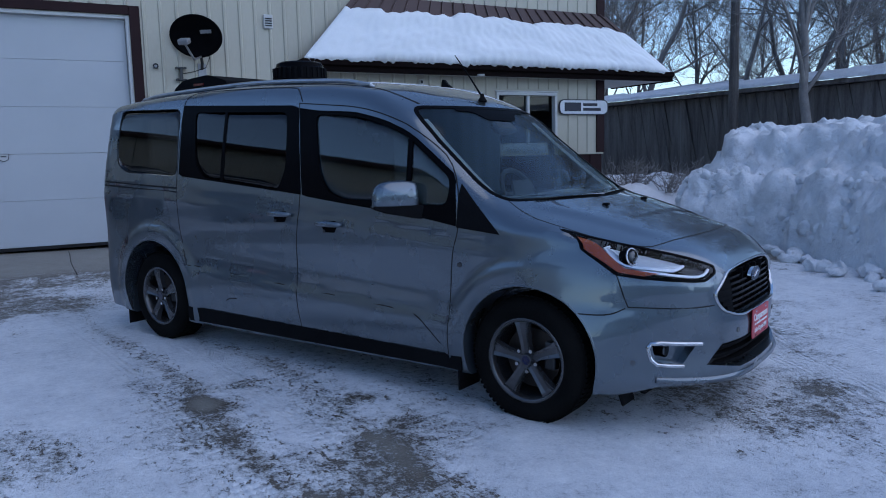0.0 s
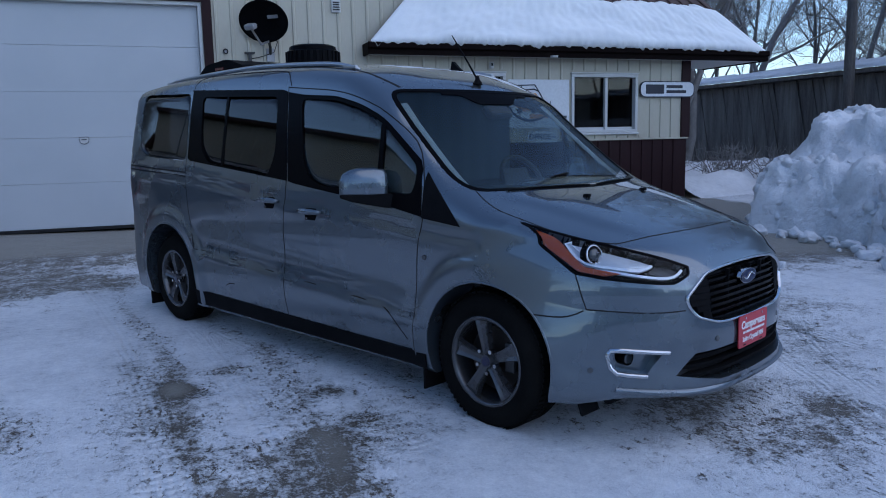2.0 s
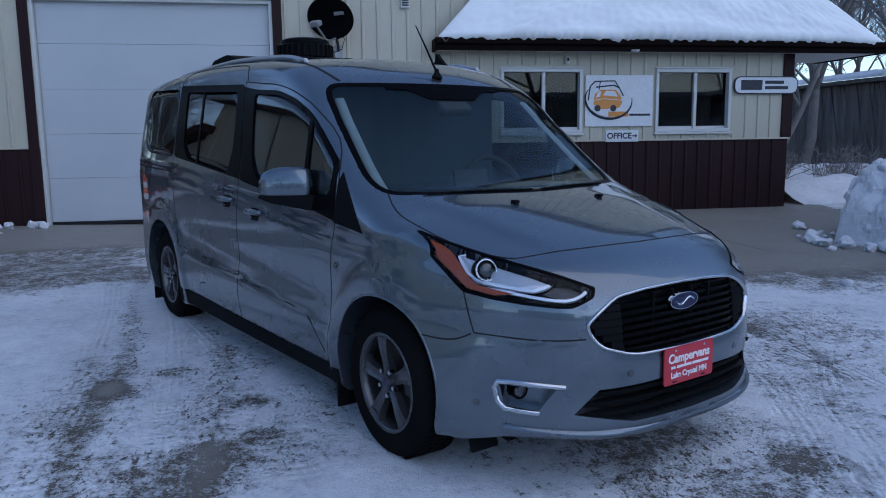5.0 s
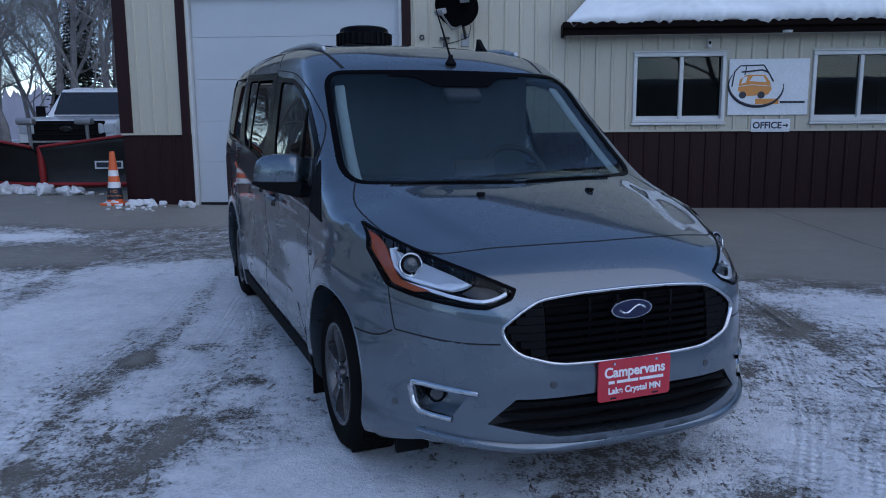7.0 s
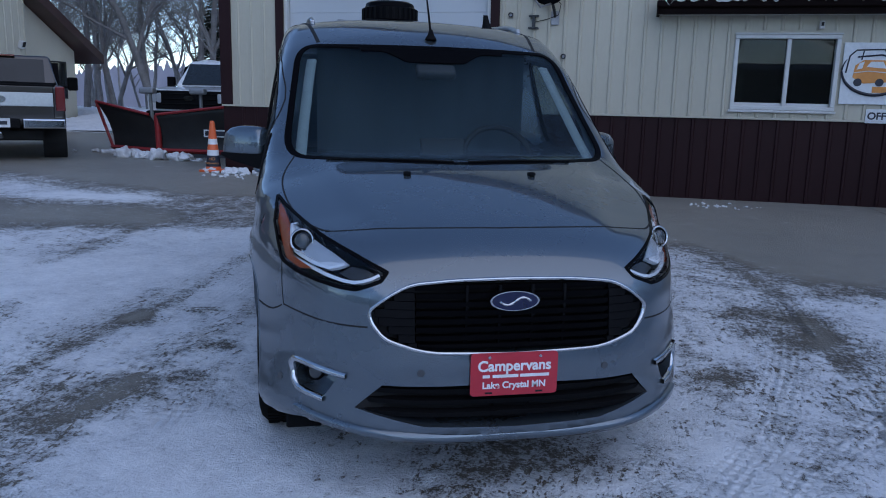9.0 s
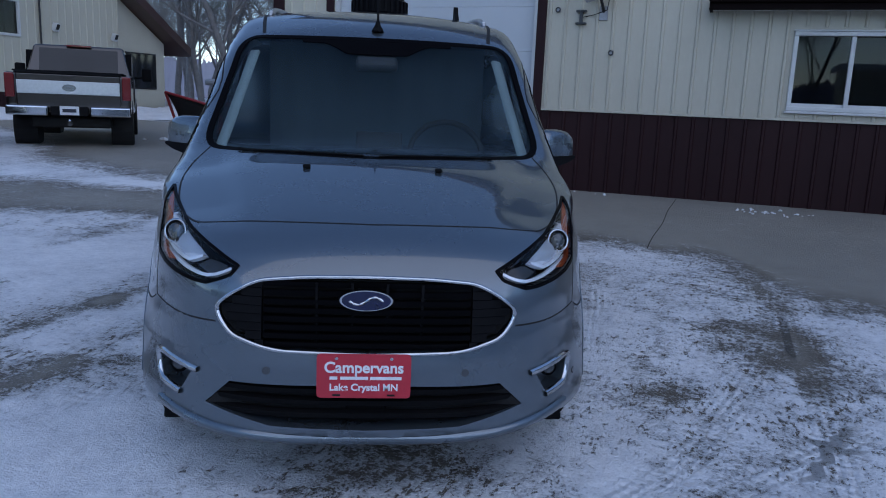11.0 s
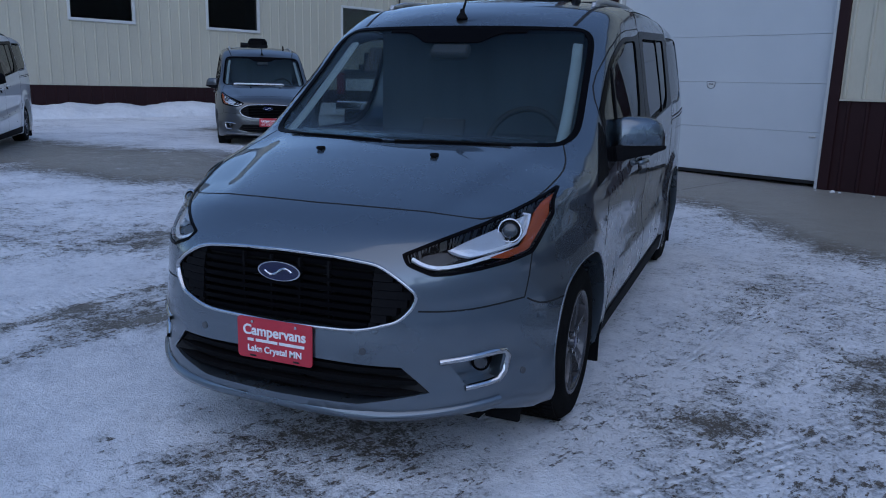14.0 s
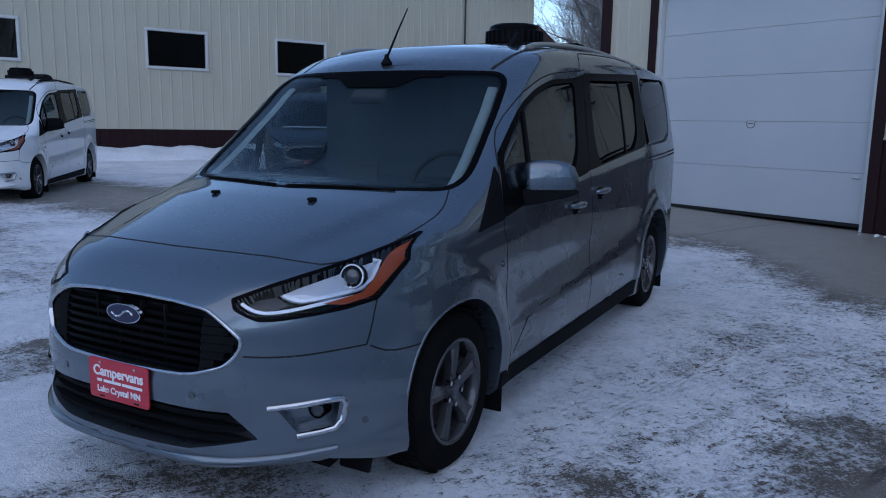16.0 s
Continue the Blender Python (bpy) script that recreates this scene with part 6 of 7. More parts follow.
# ---- heaps of snow ----
def heap(name, x0, x1, y0, y1, step, height, label, seed=0.0, lumps=1.0):
    """A closed-edged mound over a rectangle; height(x, y) gives its rise above the yard."""
    xs, ys = np.arange(x0, x1 + 1e-6, step), np.arange(y0, y1 + 1e-6, step)
    vs, keep, n = [], [], len(xs)
    off = Vector((seed, seed * 1.7, 0))
    for y in ys:
        for x in xs:
            h = height(x, y)
            g = float(rise(np.float64(x), np.float64(y)))
            p = Vector((x, y, g + h))
            if h > 0.02:
                k = min(1, h * 2.5) * lumps
                q = p + off
                swell = 0.34 * abs(noise.noise(q * 1.2)) + 0.24 * abs(noise.noise(q * 2.9 + off)) + 0.13 * abs(noise.noise(q * 6.5)) + 0.07 * abs(noise.noise(q * 13.0))
                p += Vector((-0.55, -0.25, 0.62)) * swell * k + (noise.noise_vector(q * 4.0) * 0.04 + noise.noise_vector(q * 19.0) * 0.025) * k
            else:
                p.z = g - 0.05
            keep.append(h > 0.02)
            vs.append(p)
    fs = []
    for j in range(len(ys) - 1):
        for i in range(n - 1):
            q = (j * n + i, j * n + i + 1, (j + 1) * n + i + 1, (j + 1) * n + i)
            if any(keep[k] for k in q):
                fs.append(q)
    return tagged(mesh_ob(name, vs, fs, M_SNOW), label, "snow", kind="stuff")


BANK = curve([(-9, 4.2), (-3, 4.6), (-0.4, 5.05), (0.7, 5.42), (1.7, 5.85), (2.4, 5.75), (3.2, 5.6), (3.8, 6.3), (4.4, 7.2), (5.2, 8.4), (6.5, 9.6), (8, 12)])


def bank_height(x, y):
    d = x - 0.15 - float(BANK(y)) + 0.22 * noise.noise((y * 1.1, 2.0, 0)) + 0.10 * noise.noise((y * 3.3, 7.0, 0))
    if d < 0:
        return 0.0
    s = lambda a, b: (lambda q: q * q * (3 - 2 * q))(min(1, max(0, (d - a) / (b - a))))
    end = min(1, max(0, (6.6 - y) / 2.2))
    back = min(1, max(0, (15.5 - x) / 2.5))
    return (0.30 * s(0, 0.16) + 0.52 * s(0.08, 0.5) + 0.56 * s(0.75, 1.35) + 0.14 * s(1.4, 4)) * (0.35 + 0.65 * end) * back * min(1, (y + 9) / 1.5 if y < -7.5 else 1)


heap("snow_bank", 3.6, 15.6, -9.0, 7.6, 0.05, bank_height, "tall ploughed snow bank with lumpy steep sides", 1.0)
heap("snow_ridge", 8.2, 14.5, 6.9, 12.5, 0.12, lambda x, y: 0.34 * math.exp(-(((y - 8.3 - 0.25 * (x - 8.4)) / 0.6) ** 2)) + 0.42 * min(1, max(0, (y - 9.0) / 2.5)), "low snow ridge beside the building corner", 4.0, 0.6)
heap("snow_ridge", -19.25, -17.6, -10.0, 24.0, 0.12, lambda x, y: max(0.0, 0.30 + 0.10 * noise.noise((0, y * 0.8, 0)) - 0.30 * ((x + 19.1) / 0.9) ** 2) + 0.22 * max(0, (y - 19) / 5) * max(0, 1 - ((x + 18.6) / 1.0) ** 2), "low snow ridge along the wall foot", 8.0, 0.5)
heap("snow_field", -30.0, -9.5, 17.5, 34.0, 0.35, lambda x, y: 0.55 * min(1, max(0, (y - 17.5 + 0.15 * (x + 18)) / 5)) if x > -19 or y > 23 else 0.0, "snow-covered verge beyond the yard", 9.0, 0.7)


def chunks(name, count, label, seed):
    """Broken blocks of ploughed snow heaped on the bank, each rounded and crumbled, in one mesh."""
    rn = random.Random(seed)
    base = bmesh.new()
    bmesh.ops.create_icosphere(base, subdivisions=2, radius=1.0)
    ball = [v.co.copy() for v in base.verts]
    tris = [tuple(v.index for v in f_.verts) for f_ in base.faces]
    base.free()
    vs, fs = [], []
    for _ in range(count):
        y = rn.uniform(-3.5, 5.2)
        x = float(BANK(y)) + abs(rn.gauss(0.1, 0.5))
        h = bank_height(x, y)
        if h < 0.10:
            continue
        r = rn.choice((0.025, 0.03, 0.04, 0.05, 0.07)) * rn.uniform(0.8, 1.3)
        at = Vector((x, y, float(rise(np.float64(x), np.float64(y))) + h + 0.08 + r * rn.uniform(-0.2, 0.3)))
        turn_m = Euler((rn.uniform(0, 6), rn.uniform(0, 6), rn.uniform(0, 6))).to_matrix() @ Matrix.Diagonal((rn.uniform(0.8, 1.35), rn.uniform(0.7, 1.1), rn.uniform(0.6, 0.95)))
        k, off = len(vs), Vector((rn.uniform(0, 50), rn.uniform(0, 50), 0))
        for c in ball:
            q = Vector([math.copysign(abs(t) ** 0.75, t) for t in c])
            q = q * (1 + 0.45 * noise.noise(c * 1.3 + off) + 0.35 * abs(noise.noise(c * 2.6 + off)) + 0.22 * noise.noise(c * 5 + off))
            vs.append(at + turn_m @ (q * r))
        fs += [tuple(i + k for i in f_) for f_ in tris]
    return tagged(mesh_ob(name, vs, fs, M_SNOW), label, "snow", kind="stuff")


chunks("snow_chunks", 620, "small broken blocks of snow strewn on the bank", 4)


def lumps(name, spots, label):
    bm = bmesh.new()
    rnd = random.Random(5)
    for x, y, r in spots:
        m = Matrix.Translation((x, y, float(rise(np.float64(x), np.float64(y))) + r * 0.45)) @ Matrix.Diagonal((r * rnd.uniform(0.8, 1.3), r * rnd.uniform(0.8, 1.3), r * rnd.uniform(0.6, 0.9), 1))
        made = bmesh.ops.create_icosphere(bm, subdivisions=3 if r > 0.06 else 2, radius=1.0, matrix=m)["verts"]
        for v in made:
            v.co += noise.noise_vector(v.co * 0.9 / r) * r * 0.45 + noise.noise_vector(v.co * 2.6 / r) * r * 0.16
            v.co += Vector((noise.noise(v.co * 14), noise.noise(v.co * 14 + Vector((5, 0, 0))), noise.noise(v.co * 14 + Vector((0, 5, 0))))) * r * 0.35
    return tagged(from_bm(name, bm, M_SNOW, True), label, "snow", kind="stuff")


rnd = random.Random(11)
lumps("snow_lumps", [(6.17, 4.45, 0.075), (6.05, 3.9, 0.04), (4.1, 0.9, 0.05), *[(-5.0 + rnd.gauss(0, 0.28), 6.78 + rnd.gauss(0, 0.10), rnd.uniform(0.02, 0.09)) for _ in range(26)], *[(-4.9 + rnd.gauss(0, 0.3), 6.3 + rnd.gauss(0, 0.12), rnd.uniform(0.012, 0.035)) for _ in range(14)], *[(float(BANK(y)) - abs(rnd.gauss(0, 0.25)) + 0.05, y, rnd.uniform(0.02, 0.10)) for y in np.linspace(-3, 4.2, 60)]], "loose lumps of snow fallen on the concrete")
lumps("snow_lumps", [(2.6 + rnd.gauss(0, 0.25), 6.3 + rnd.gauss(0, 0.12), rnd.uniform(0.008, 0.022)) for _ in range(30)] + [(-0.2 + rnd.gauss(0, 0.4), 6.9 + rnd.gauss(0, 0.06), rnd.uniform(0.01, 0.03)) for _ in range(8)], "crumbs of snow scattered near the wall")

# ---- traffic cone ----
cone = empty("traffic_cone", pose(-5.33, 6.86, float(rise(np.float64(-5.33), np.float64(6.86)))), "orange traffic cone with white bands and a dark label", "cone")
part("cone_base", box((0, 0, 0.02), (0.34, 0.34, 0.04), None, 0.012, 2), M_ORANGE, cone)
rad = lambda z: 0.125 - (z - 0.04) * 0.112
for z0, z1, m, nm in ((0.04, 0.09, M_ORANGE, "cone_body"), (0.09, 0.27, M_NAVY, "label_band"), (0.27, 0.36, M_REFLECT, "band"), (0.36, 0.45, M_ORANGE, "cone_body"), (0.45, 0.54, M_REFLECT, "band"), (0.54, 0.80, M_ORANGE, "cone_body")):
    part(nm, cyl((0, 0, z0), (0, 0, z1 - 0.001), rad(z0), rad(z1), 28), m, cone)
part("cone_tip", cyl((0, 0, 0.80), (0, 0, 0.83), rad(0.80), 0.03, 20), M_ORANGE, cone)
a_ = radians(20)
for tx, zz, sz in (("NO", 0.215, 0.065), ("TRESPASSING", 0.145, 0.036)):
    words(tx, sz, M_ORANGEINK, Matrix.Rotation(a_, 4, "Z") @ pose(0, -rad(zz) - 0.004, zz), cone)

# ---- the other vans ----
def repaint(thing, old, mat):
    for o in (thing, *thing.children_recursive):
        if o.type == "MESH" and old in o.data.materials[:]:
            o.data = o.data.copy()
            for i, m in enumerate(o.data.materials):
                if m == old:
                    o.data.materials[i] = mat


v2 = copy_thing(van, pose(-10.75, 4.53, 0.12, 0, 0, 63))
tagged(v2, "dark grey camper van with snow on its windscreen foot", "van", "parked vans")
repaint(v2, M_PAINT, M_PAINT2)
v3 = copy_thing(van, pose(-10.42, -1.02, 0.12, 0, 0, 65.6))
tagged(v3, "white camper van parked before the maroon wall", "van", "parked vans")
repaint(v3, M_PAINT, M_WHITE)
for o in list(v3.children):
    if o.name.startswith("front_plate"):
        for q in (*o.children_recursive, o):
            bpy.data.objects.remove(q)
for o in v3.children_recursive:
    if o.name.startswith(("mirror_cap", "roof_rail")):
        o.data = o.data.copy()
        o.data.materials[0] = M_BLACK
tagged(van, "", "", "parked vans")
for base_m, spots in ((v2.matrix_basis, ((-0.5, -1.42, 1.06), (0.1, -1.47, 1.06), (-0.15, -1.45, 1.06), (-0.3, -1.43, 1.06))),):
    bm = bmesh.new()
    for x, y, z in spots:
        for k in range(5):
            bmesh.ops.create_icosphere(bm, subdivisions=2, radius=0.05, matrix=base_m @ Matrix.Translation((x + 0.05 * k, y + 0.02 * math.sin(k * 3), z + 0.01)) @ Matrix.Diagonal((1, 0.7, 0.5, 1)))
    tagged(from_bm("windscreen_snow", bm, M_SNOW, True), "small heaps of snow lying along the windscreen foot", "snow", kind="stuff")


# ---- pickups ----
def soft_prism(poly, half, bevel=0.05, taper=None):
    """A side outline drawn out to both sides, its edges rounded; taper narrows it with height."""
    bm = prism(poly, "x", -half, half)
    if taper:
        z0, k = taper
        for v in bm.verts:
            if v.co.z > z0:
                v.co.x *= 1 - k * (v.co.z - z0)
    bmesh.ops.bevel(bm, geom=[e for e in bm.edges], offset=bevel, segments=3, affect="EDGES", profile=0.6, clamp_overlap=True)
    bmesh.ops.recalc_face_normals(bm, faces=bm.faces)
    return bm


def truck_wheel(parent, x, y, r=0.41):
    w = empty("wheel", pose(x, y, r))
    w.parent = parent
    s = 1 if x > 0 else -1
    part("tyre", lathe([(r * 0.55, -0.13), (r - 0.03, -0.14), (r, -0.10), (r, 0.10), (r - 0.03, 0.14), (r * 0.6, 0.13), (r * 0.55, 0.10)], 36, "X"), M_RUBBER, w, smooth=True)
    part("rim", lathe([(0.02, s * 0.09), (r * 0.2, s * 0.10), (r * 0.45, s * 0.06), (r * 0.57, s * 0.11), (r * 0.58, -s * 0.1)], 30, "X"), M_ALU, w)
    for k in range(6):
        a = k * math.pi / 3
        part("spoke", box((s * 0.09, math.cos(a) * r * 0.34, math.sin(a) * r * 0.34), (0.03, 0.06, r * 0.42), Matrix.Rotation(a - math.pi / 2, 3, "X")), M_ALU, w)


def pickup(label, paint_m, m, front_detail=True, group=""):
    t = empty("pickup_truck", m, label, "pickup truck", group)
    hw = 1.0
    part("bed", soft_prism([(0.70, 0.62), (2.82, 0.66), (2.86, 1.34), (0.70, 1.36)], hw, 0.05), paint_m, t)
    part("bed_inner", box((0, 1.78, 1.362), (1.60, 1.85, 0.01)), M_BLACK, t)
    part("tonneau", box((0, 1.78, 1.375), (1.78, 2.05, 0.03), None, 0.01), M_BLACK, t)
    part("cab", soft_prism([(-1.25, 0.55), (0.69, 0.55), (0.69, 1.36), (0.42, 1.94), (-0.62, 1.97), (-1.28, 1.40)], hw - 0.01, 0.07, (1.30, 0.26)), paint_m, t)
    part("bonnet", soft_prism([(-2.86, 0.62), (-1.26, 0.58), (-1.24, 1.36), (-2.0, 1.32), (-2.72, 1.24), (-2.90, 1.10)], hw, 0.08), paint_m, t)
    for s in (1, -1):
        part("front_window", prism([(-0.35, 1.38), (-0.35, 1.84), (-0.62, 1.84), (-1.02, 1.40)], "x", s * 0.80, s * 0.975), M_GLOSSBLACK, t)
        part("rear_window", prism([(0.50, 1.38), (0.36, 1.82), (-0.28, 1.84), (-0.28, 1.38)], "x", s * 0.80, s * 0.975), M_GLOSSBLACK, t)
        mr = empty("door_mirror", pose(s * 1.02, -0.85, 1.42))
        mr.parent = t
        part("mirror_arm", box((s * 0.09, 0, -0.05), (0.22, 0.05, 0.04), None, 0.012), M_BLACK, mr)
        part("mirror_head", box((s * 0.24, 0.02, 0.02), (0.20, 0.10, 0.28), None, 0.03, 2), M_BLACK, mr)
        for y in (-1.92, 1.75):
            truck_wheel(t, s * 0.87, y)
            part("wheel_house", cyl((s * 0.62, y, 0.42), (s * 1.004, y, 0.42), 0.48, None, 32), M_SEAM, t)
        part("tail_lamp", box((s * 0.93, 2.86, 1.12), (0.15, 0.07, 0.42), None, 0.02, 2), M_REDLENS, t)
        part("rear_bumper_end", box((s * 0.66, 2.98, 0.70), (0.66, 0.16, 0.17), Matrix.Rotation(s * -0.06, 3, "Z"), 0.03, 3), M_CHROME, t)
        part("headlamp", box((s * 0.80, -2.86, 1.06), (0.34, 0.12, 0.22), Matrix.Rotation(s * 0.2, 3, "Z"), 0.03, 2), M_GLASS_C if False else M_SILVER, t)
    part("windscreen", prism([(-1.312, 1.39), (-0.728, 1.895), (-0.70, 1.88), (-1.28, 1.375)], "x", -0.80, 0.80), plain("dark windscreen", (0.02, 0.024, 0.026), 0.04), t)
    part("rear_glass", prism([(0.70, 1.40), (0.47, 1.87), (0.455, 1.86), (0.685, 1.39)], "x", -0.72, 0.72), plain("dark rear glass", (0.012, 0.013, 0.014), 0.05), t)
    part("sliding_pane", prism([(0.707, 1.43), (0.565, 1.72), (0.56, 1.715), (0.702, 1.425)], "x", -0.24, 0.24), plain("sliding rear pane", (0.008, 0.009, 0.01), 0.06), t)
    part("high_brake_lamp", box((0, 0.46, 1.93), (0.46, 0.05, 0.04), None, 0.01), M_REDLENS, t)
    tg = part("tailgate", box((0, 2.87, 1.02), (1.66, 0.06, 0.62), None, 0.02, 2), paint_m, t)
    part("tailgate_panel", box((0, 2.905, 1.10), (1.64, 0.02, 0.23), None, 0.008, 2), M_SATIN, tg, "brushed silver tailgate panel")
    bm = cyl((0, 2.90, 1.10), (0, 2.925, 1.10), 0.115, 0.11, 32)
    bmesh.ops.scale(bm, vec=(1, 1, 0.55), space=Matrix.Translation((0, 0, -1.10)), verts=bm.verts)
    part("tailgate_oval", bm, M_CHROME, tg)
    part("spoiler_lip", box((0, 2.86, 1.345), (1.70, 0.10, 0.04), None, 0.015, 2), M_BLACK, t)
    part("plate_recess", box((0, 2.99, 0.70), (0.60, 0.10, 0.16), None, 0.02, 2), M_BLACK, t)
    pl = part("number_plate", box((0, 3.045, 0.71), (0.305, 0.008, 0.152)), M_SIGNWHITE, t, "pale number plate with a dark bar")
    part("text_bar", box((0, 3.051, 0.71), (0.22, 0.004, 0.06)), M_NAVY, pl)
    part("tow_hitch", cyl((0, 2.9, 0.48), (0, 3.12, 0.48), 0.035, None, 12), M_ALUDARK, t)
    part("hitch_ball", lathe([(0, 0.06), (0.022, 0.05), (0.026, 0.03), (0.014, 0.0), (0.0, 0.0)], 14), M_CHROME, t).matrix_basis = pose(0, 3.08, 0.51)
    part("chassis", box((0, 0.1, 0.50), (1.30, 5.2, 0.20), None, 0.03), M_SEAM, t)
    part("grille", box((0, -2.90, 1.02), (1.56, 0.06, 0.40), None, 0.02, 2), M_BLACK, t)
    bm = cyl((0, -2.92, 1.06), (0, -2.95, 1.06), 0.15, 0.14, 32)
    bmesh.ops.scale(bm, vec=(1, 1, 0.42), space=Matrix.Translation((0, 0, -1.06)), verts=bm.verts)
    part("grille_oval", bm, M_CHROME, t)
    for k in range(3):
        part("grille_bar", box((0, -2.935, 0.93 + k * 0.11), (1.26, 0.03, 0.03), None, 0.008), M_BLACK, t)
    part("front_bumper", box((0, -2.93, 0.66), (1.96, 0.20, 0.24), None, 0.05, 3), M_BLACK, t)
    for x in (-0.3, 0, 0.3):
        part("roof_marker", box((x, -0.42, 1.965), (0.12, 0.06, 0.03), None, 0.01), M_AMBER, t)
    return t


dark = pickup("dark brown pickup truck with a silver tailgate panel", M_DARKPAINT, pose(-10.84, 8.48, 0.13, 0, 0, 221), group="parked pickups")
whitep = pickup("white pickup truck with snow on its roof", M_WHITE, pose(-9.6, 15.3, 0.17, 0, 0, 10), group="parked pickups")
whitep.scale = (1.08, 1.06, 1.10)
bm = bmesh.new()
for k in range(60):
    a, b = rnd.uniform(-0.62, 0.62), rnd.uniform(-0.5, 0.35)
    bmesh.ops.create_icosphere(bm, subdivisions=1, radius=0.16, matrix=whitep.matrix_basis @ Matrix.Translation((a, b, 1.96)) @ Matrix.Diagonal((1, 1, 0.35, 1)))
tagged(from_bm("roof_snow", bm, M_SNOW, True), "snow lying on the white pickup's roof", "snow", kind="stuff")

# ---- snow plough ----
M_PLOWBLACK = mixed("black plough steel", (0.012, 0.012, 0.013), (0.03, 0.03, 0.03), 3, 40, 0.45, 0.2, 0.1)
M_PLOWRED = mixed("red plough paint", (0.22, 0.012, 0.014), (0.34, 0.02, 0.022), 3, 30, 0.45, 0, 0.05)
pw = empty("snow_plough", pose(-7.62, 8.78, 0.15), "black and red V-blade snow plough standing before the pickup", "snow plough")
for sx, ex, ey_, h0, h1 in ((-1, -1.62, 0.62, 0.80, 1.02), (1, 1.75, 0.16, 0.80, 1.02)):
    wing = empty("wing", pose(0, 0, 0))
    wing.parent = pw
    nrm = Vector((ey_, -ex, 0)).normalized() * (1 if ex < 0 else 1)
    if nrm.y > 0:
        nrm = -nrm
    vs, fs = [], []
    nu, nv = 12, 10
    for side_ in (0, 1):
        for i in range(nu):
            u = i / (nu - 1)
            b0 = Vector((ex * u + sx * 0.05, ey_ * u, 0))
            flare = 0.18 * u * u if sx < 0 else 0.0
            hh = h0 + (h1 - h0) * u
            for j in range(nv):
                v = j / (nv - 1)
                curl = 0.22 * (v - 0.35) ** 2 * 2.2 - 0.05
                vs.append(b0 * (1 - flare * (1 - v)) + nrm * (curl - 0.03 * side_) + Vector((0, 0, 0.04 + hh * v)))
    q = nu * nv
    for i in range(nu - 1):
        for j in range(nv - 1):
            a = i * nv + j
            fs += [(a, a + nv, a + nv + 1, a + 1), (q + a, q + a + 1, q + a + nv + 1, q + a + nv)]
    fs += [(i * nv + nv - 1, (i + 1) * nv + nv - 1, q + (i + 1) * nv + nv - 1, q + i * nv + nv - 1) for i in range(nu - 1)]
    part("blade", (vs, fs), M_PLOWBLACK, wing, smooth=True)
    top = [Vector((ex * u + sx * 0.05, ey_ * u, 0.05 + h0 + (h1 - h0) * u)) + nrm * 0.16 for u in np.linspace(0, 1, 6)]
    part("top_edge", tube(top, 0.028, 6), M_PLOWRED, wing)
    low = [Vector(((ex * u + sx * 0.05) * (1 - (0.15 * u * u if sx < 0 else 0)), ey_ * u * (1 - (0.15 * u * u if sx < 0 else 0)), 0.16)) + nrm * 0.03 for u in np.linspace(0, 1, 6)]
    part("cutting_edge", tube(low, 0.04, 4), M_PLOWRED, wing)
    part("end_rib", tube([Vector(((ex + sx * 0.05) * (0.82 if sx < 0 else 1), ey_ * (0.82 if sx < 0 else 1), 0.05)), Vector((ex + sx * 0.05, ey_, 0.05 + h1 * 0.5)) + nrm * -0.02, Vector((ex + sx * 0.05, ey_, 0.05 + h1)) + nrm * 0.16], 0.03, 6), M_PLOWRED, wing)
part("centre_hinge", cyl((0, 0.02, 0.05), (0, -0.02, 0.84), 0.06, None, 14), M_PLOWRED, pw)
part("name_plaque", box((1.28, -0.05, 0.52), (0.50, 0.01, 0.14), Matrix.Rotation(radians(5), 3, "Z")), M_SIGNWHITE, pw)
part("text_bar", box((1.28, -0.058, 0.52), (0.44, 0.006, 0.09), Matrix.Rotation(radians(5), 3, "Z")), M_NAVY, pw)
for x in (-0.62, 0.52):
    part("lamp_post", tube([(x, 0.75, 0.5), (x, 0.70, 1.25)], 0.035, 8), M_GALV, pw)
    part("plough_lamp", box((x, 0.62, 1.31), (0.34, 0.16, 0.13), None, 0.04, 2), M_GALV, pw)
part("lift_frame", box((-0.05, 0.85, 0.55), (0.9, 0.5, 0.25), None, 0.03), M_PLOWBLACK, pw)
lumps("snow_lumps", [(-7.35 + 0.02 * k + rnd.gauss(0, 0.25), 8.25 + rnd.gauss(0, 0.08), rnd.uniform(0.06, 0.15)) for k in range(18)] + [(-8.6 + rnd.gauss(0, 0.4), 8.9 + rnd.gauss(0, 0.1), rnd.uniform(0.03, 0.08)) for _ in range(14)] + [(-6.3 + rnd.gauss(0, 0.5), 8.4 + rnd.gauss(0, 0.1), rnd.uniform(0.02, 0.06)) for _ in range(14)], "snow crumbs left before the plough blade")

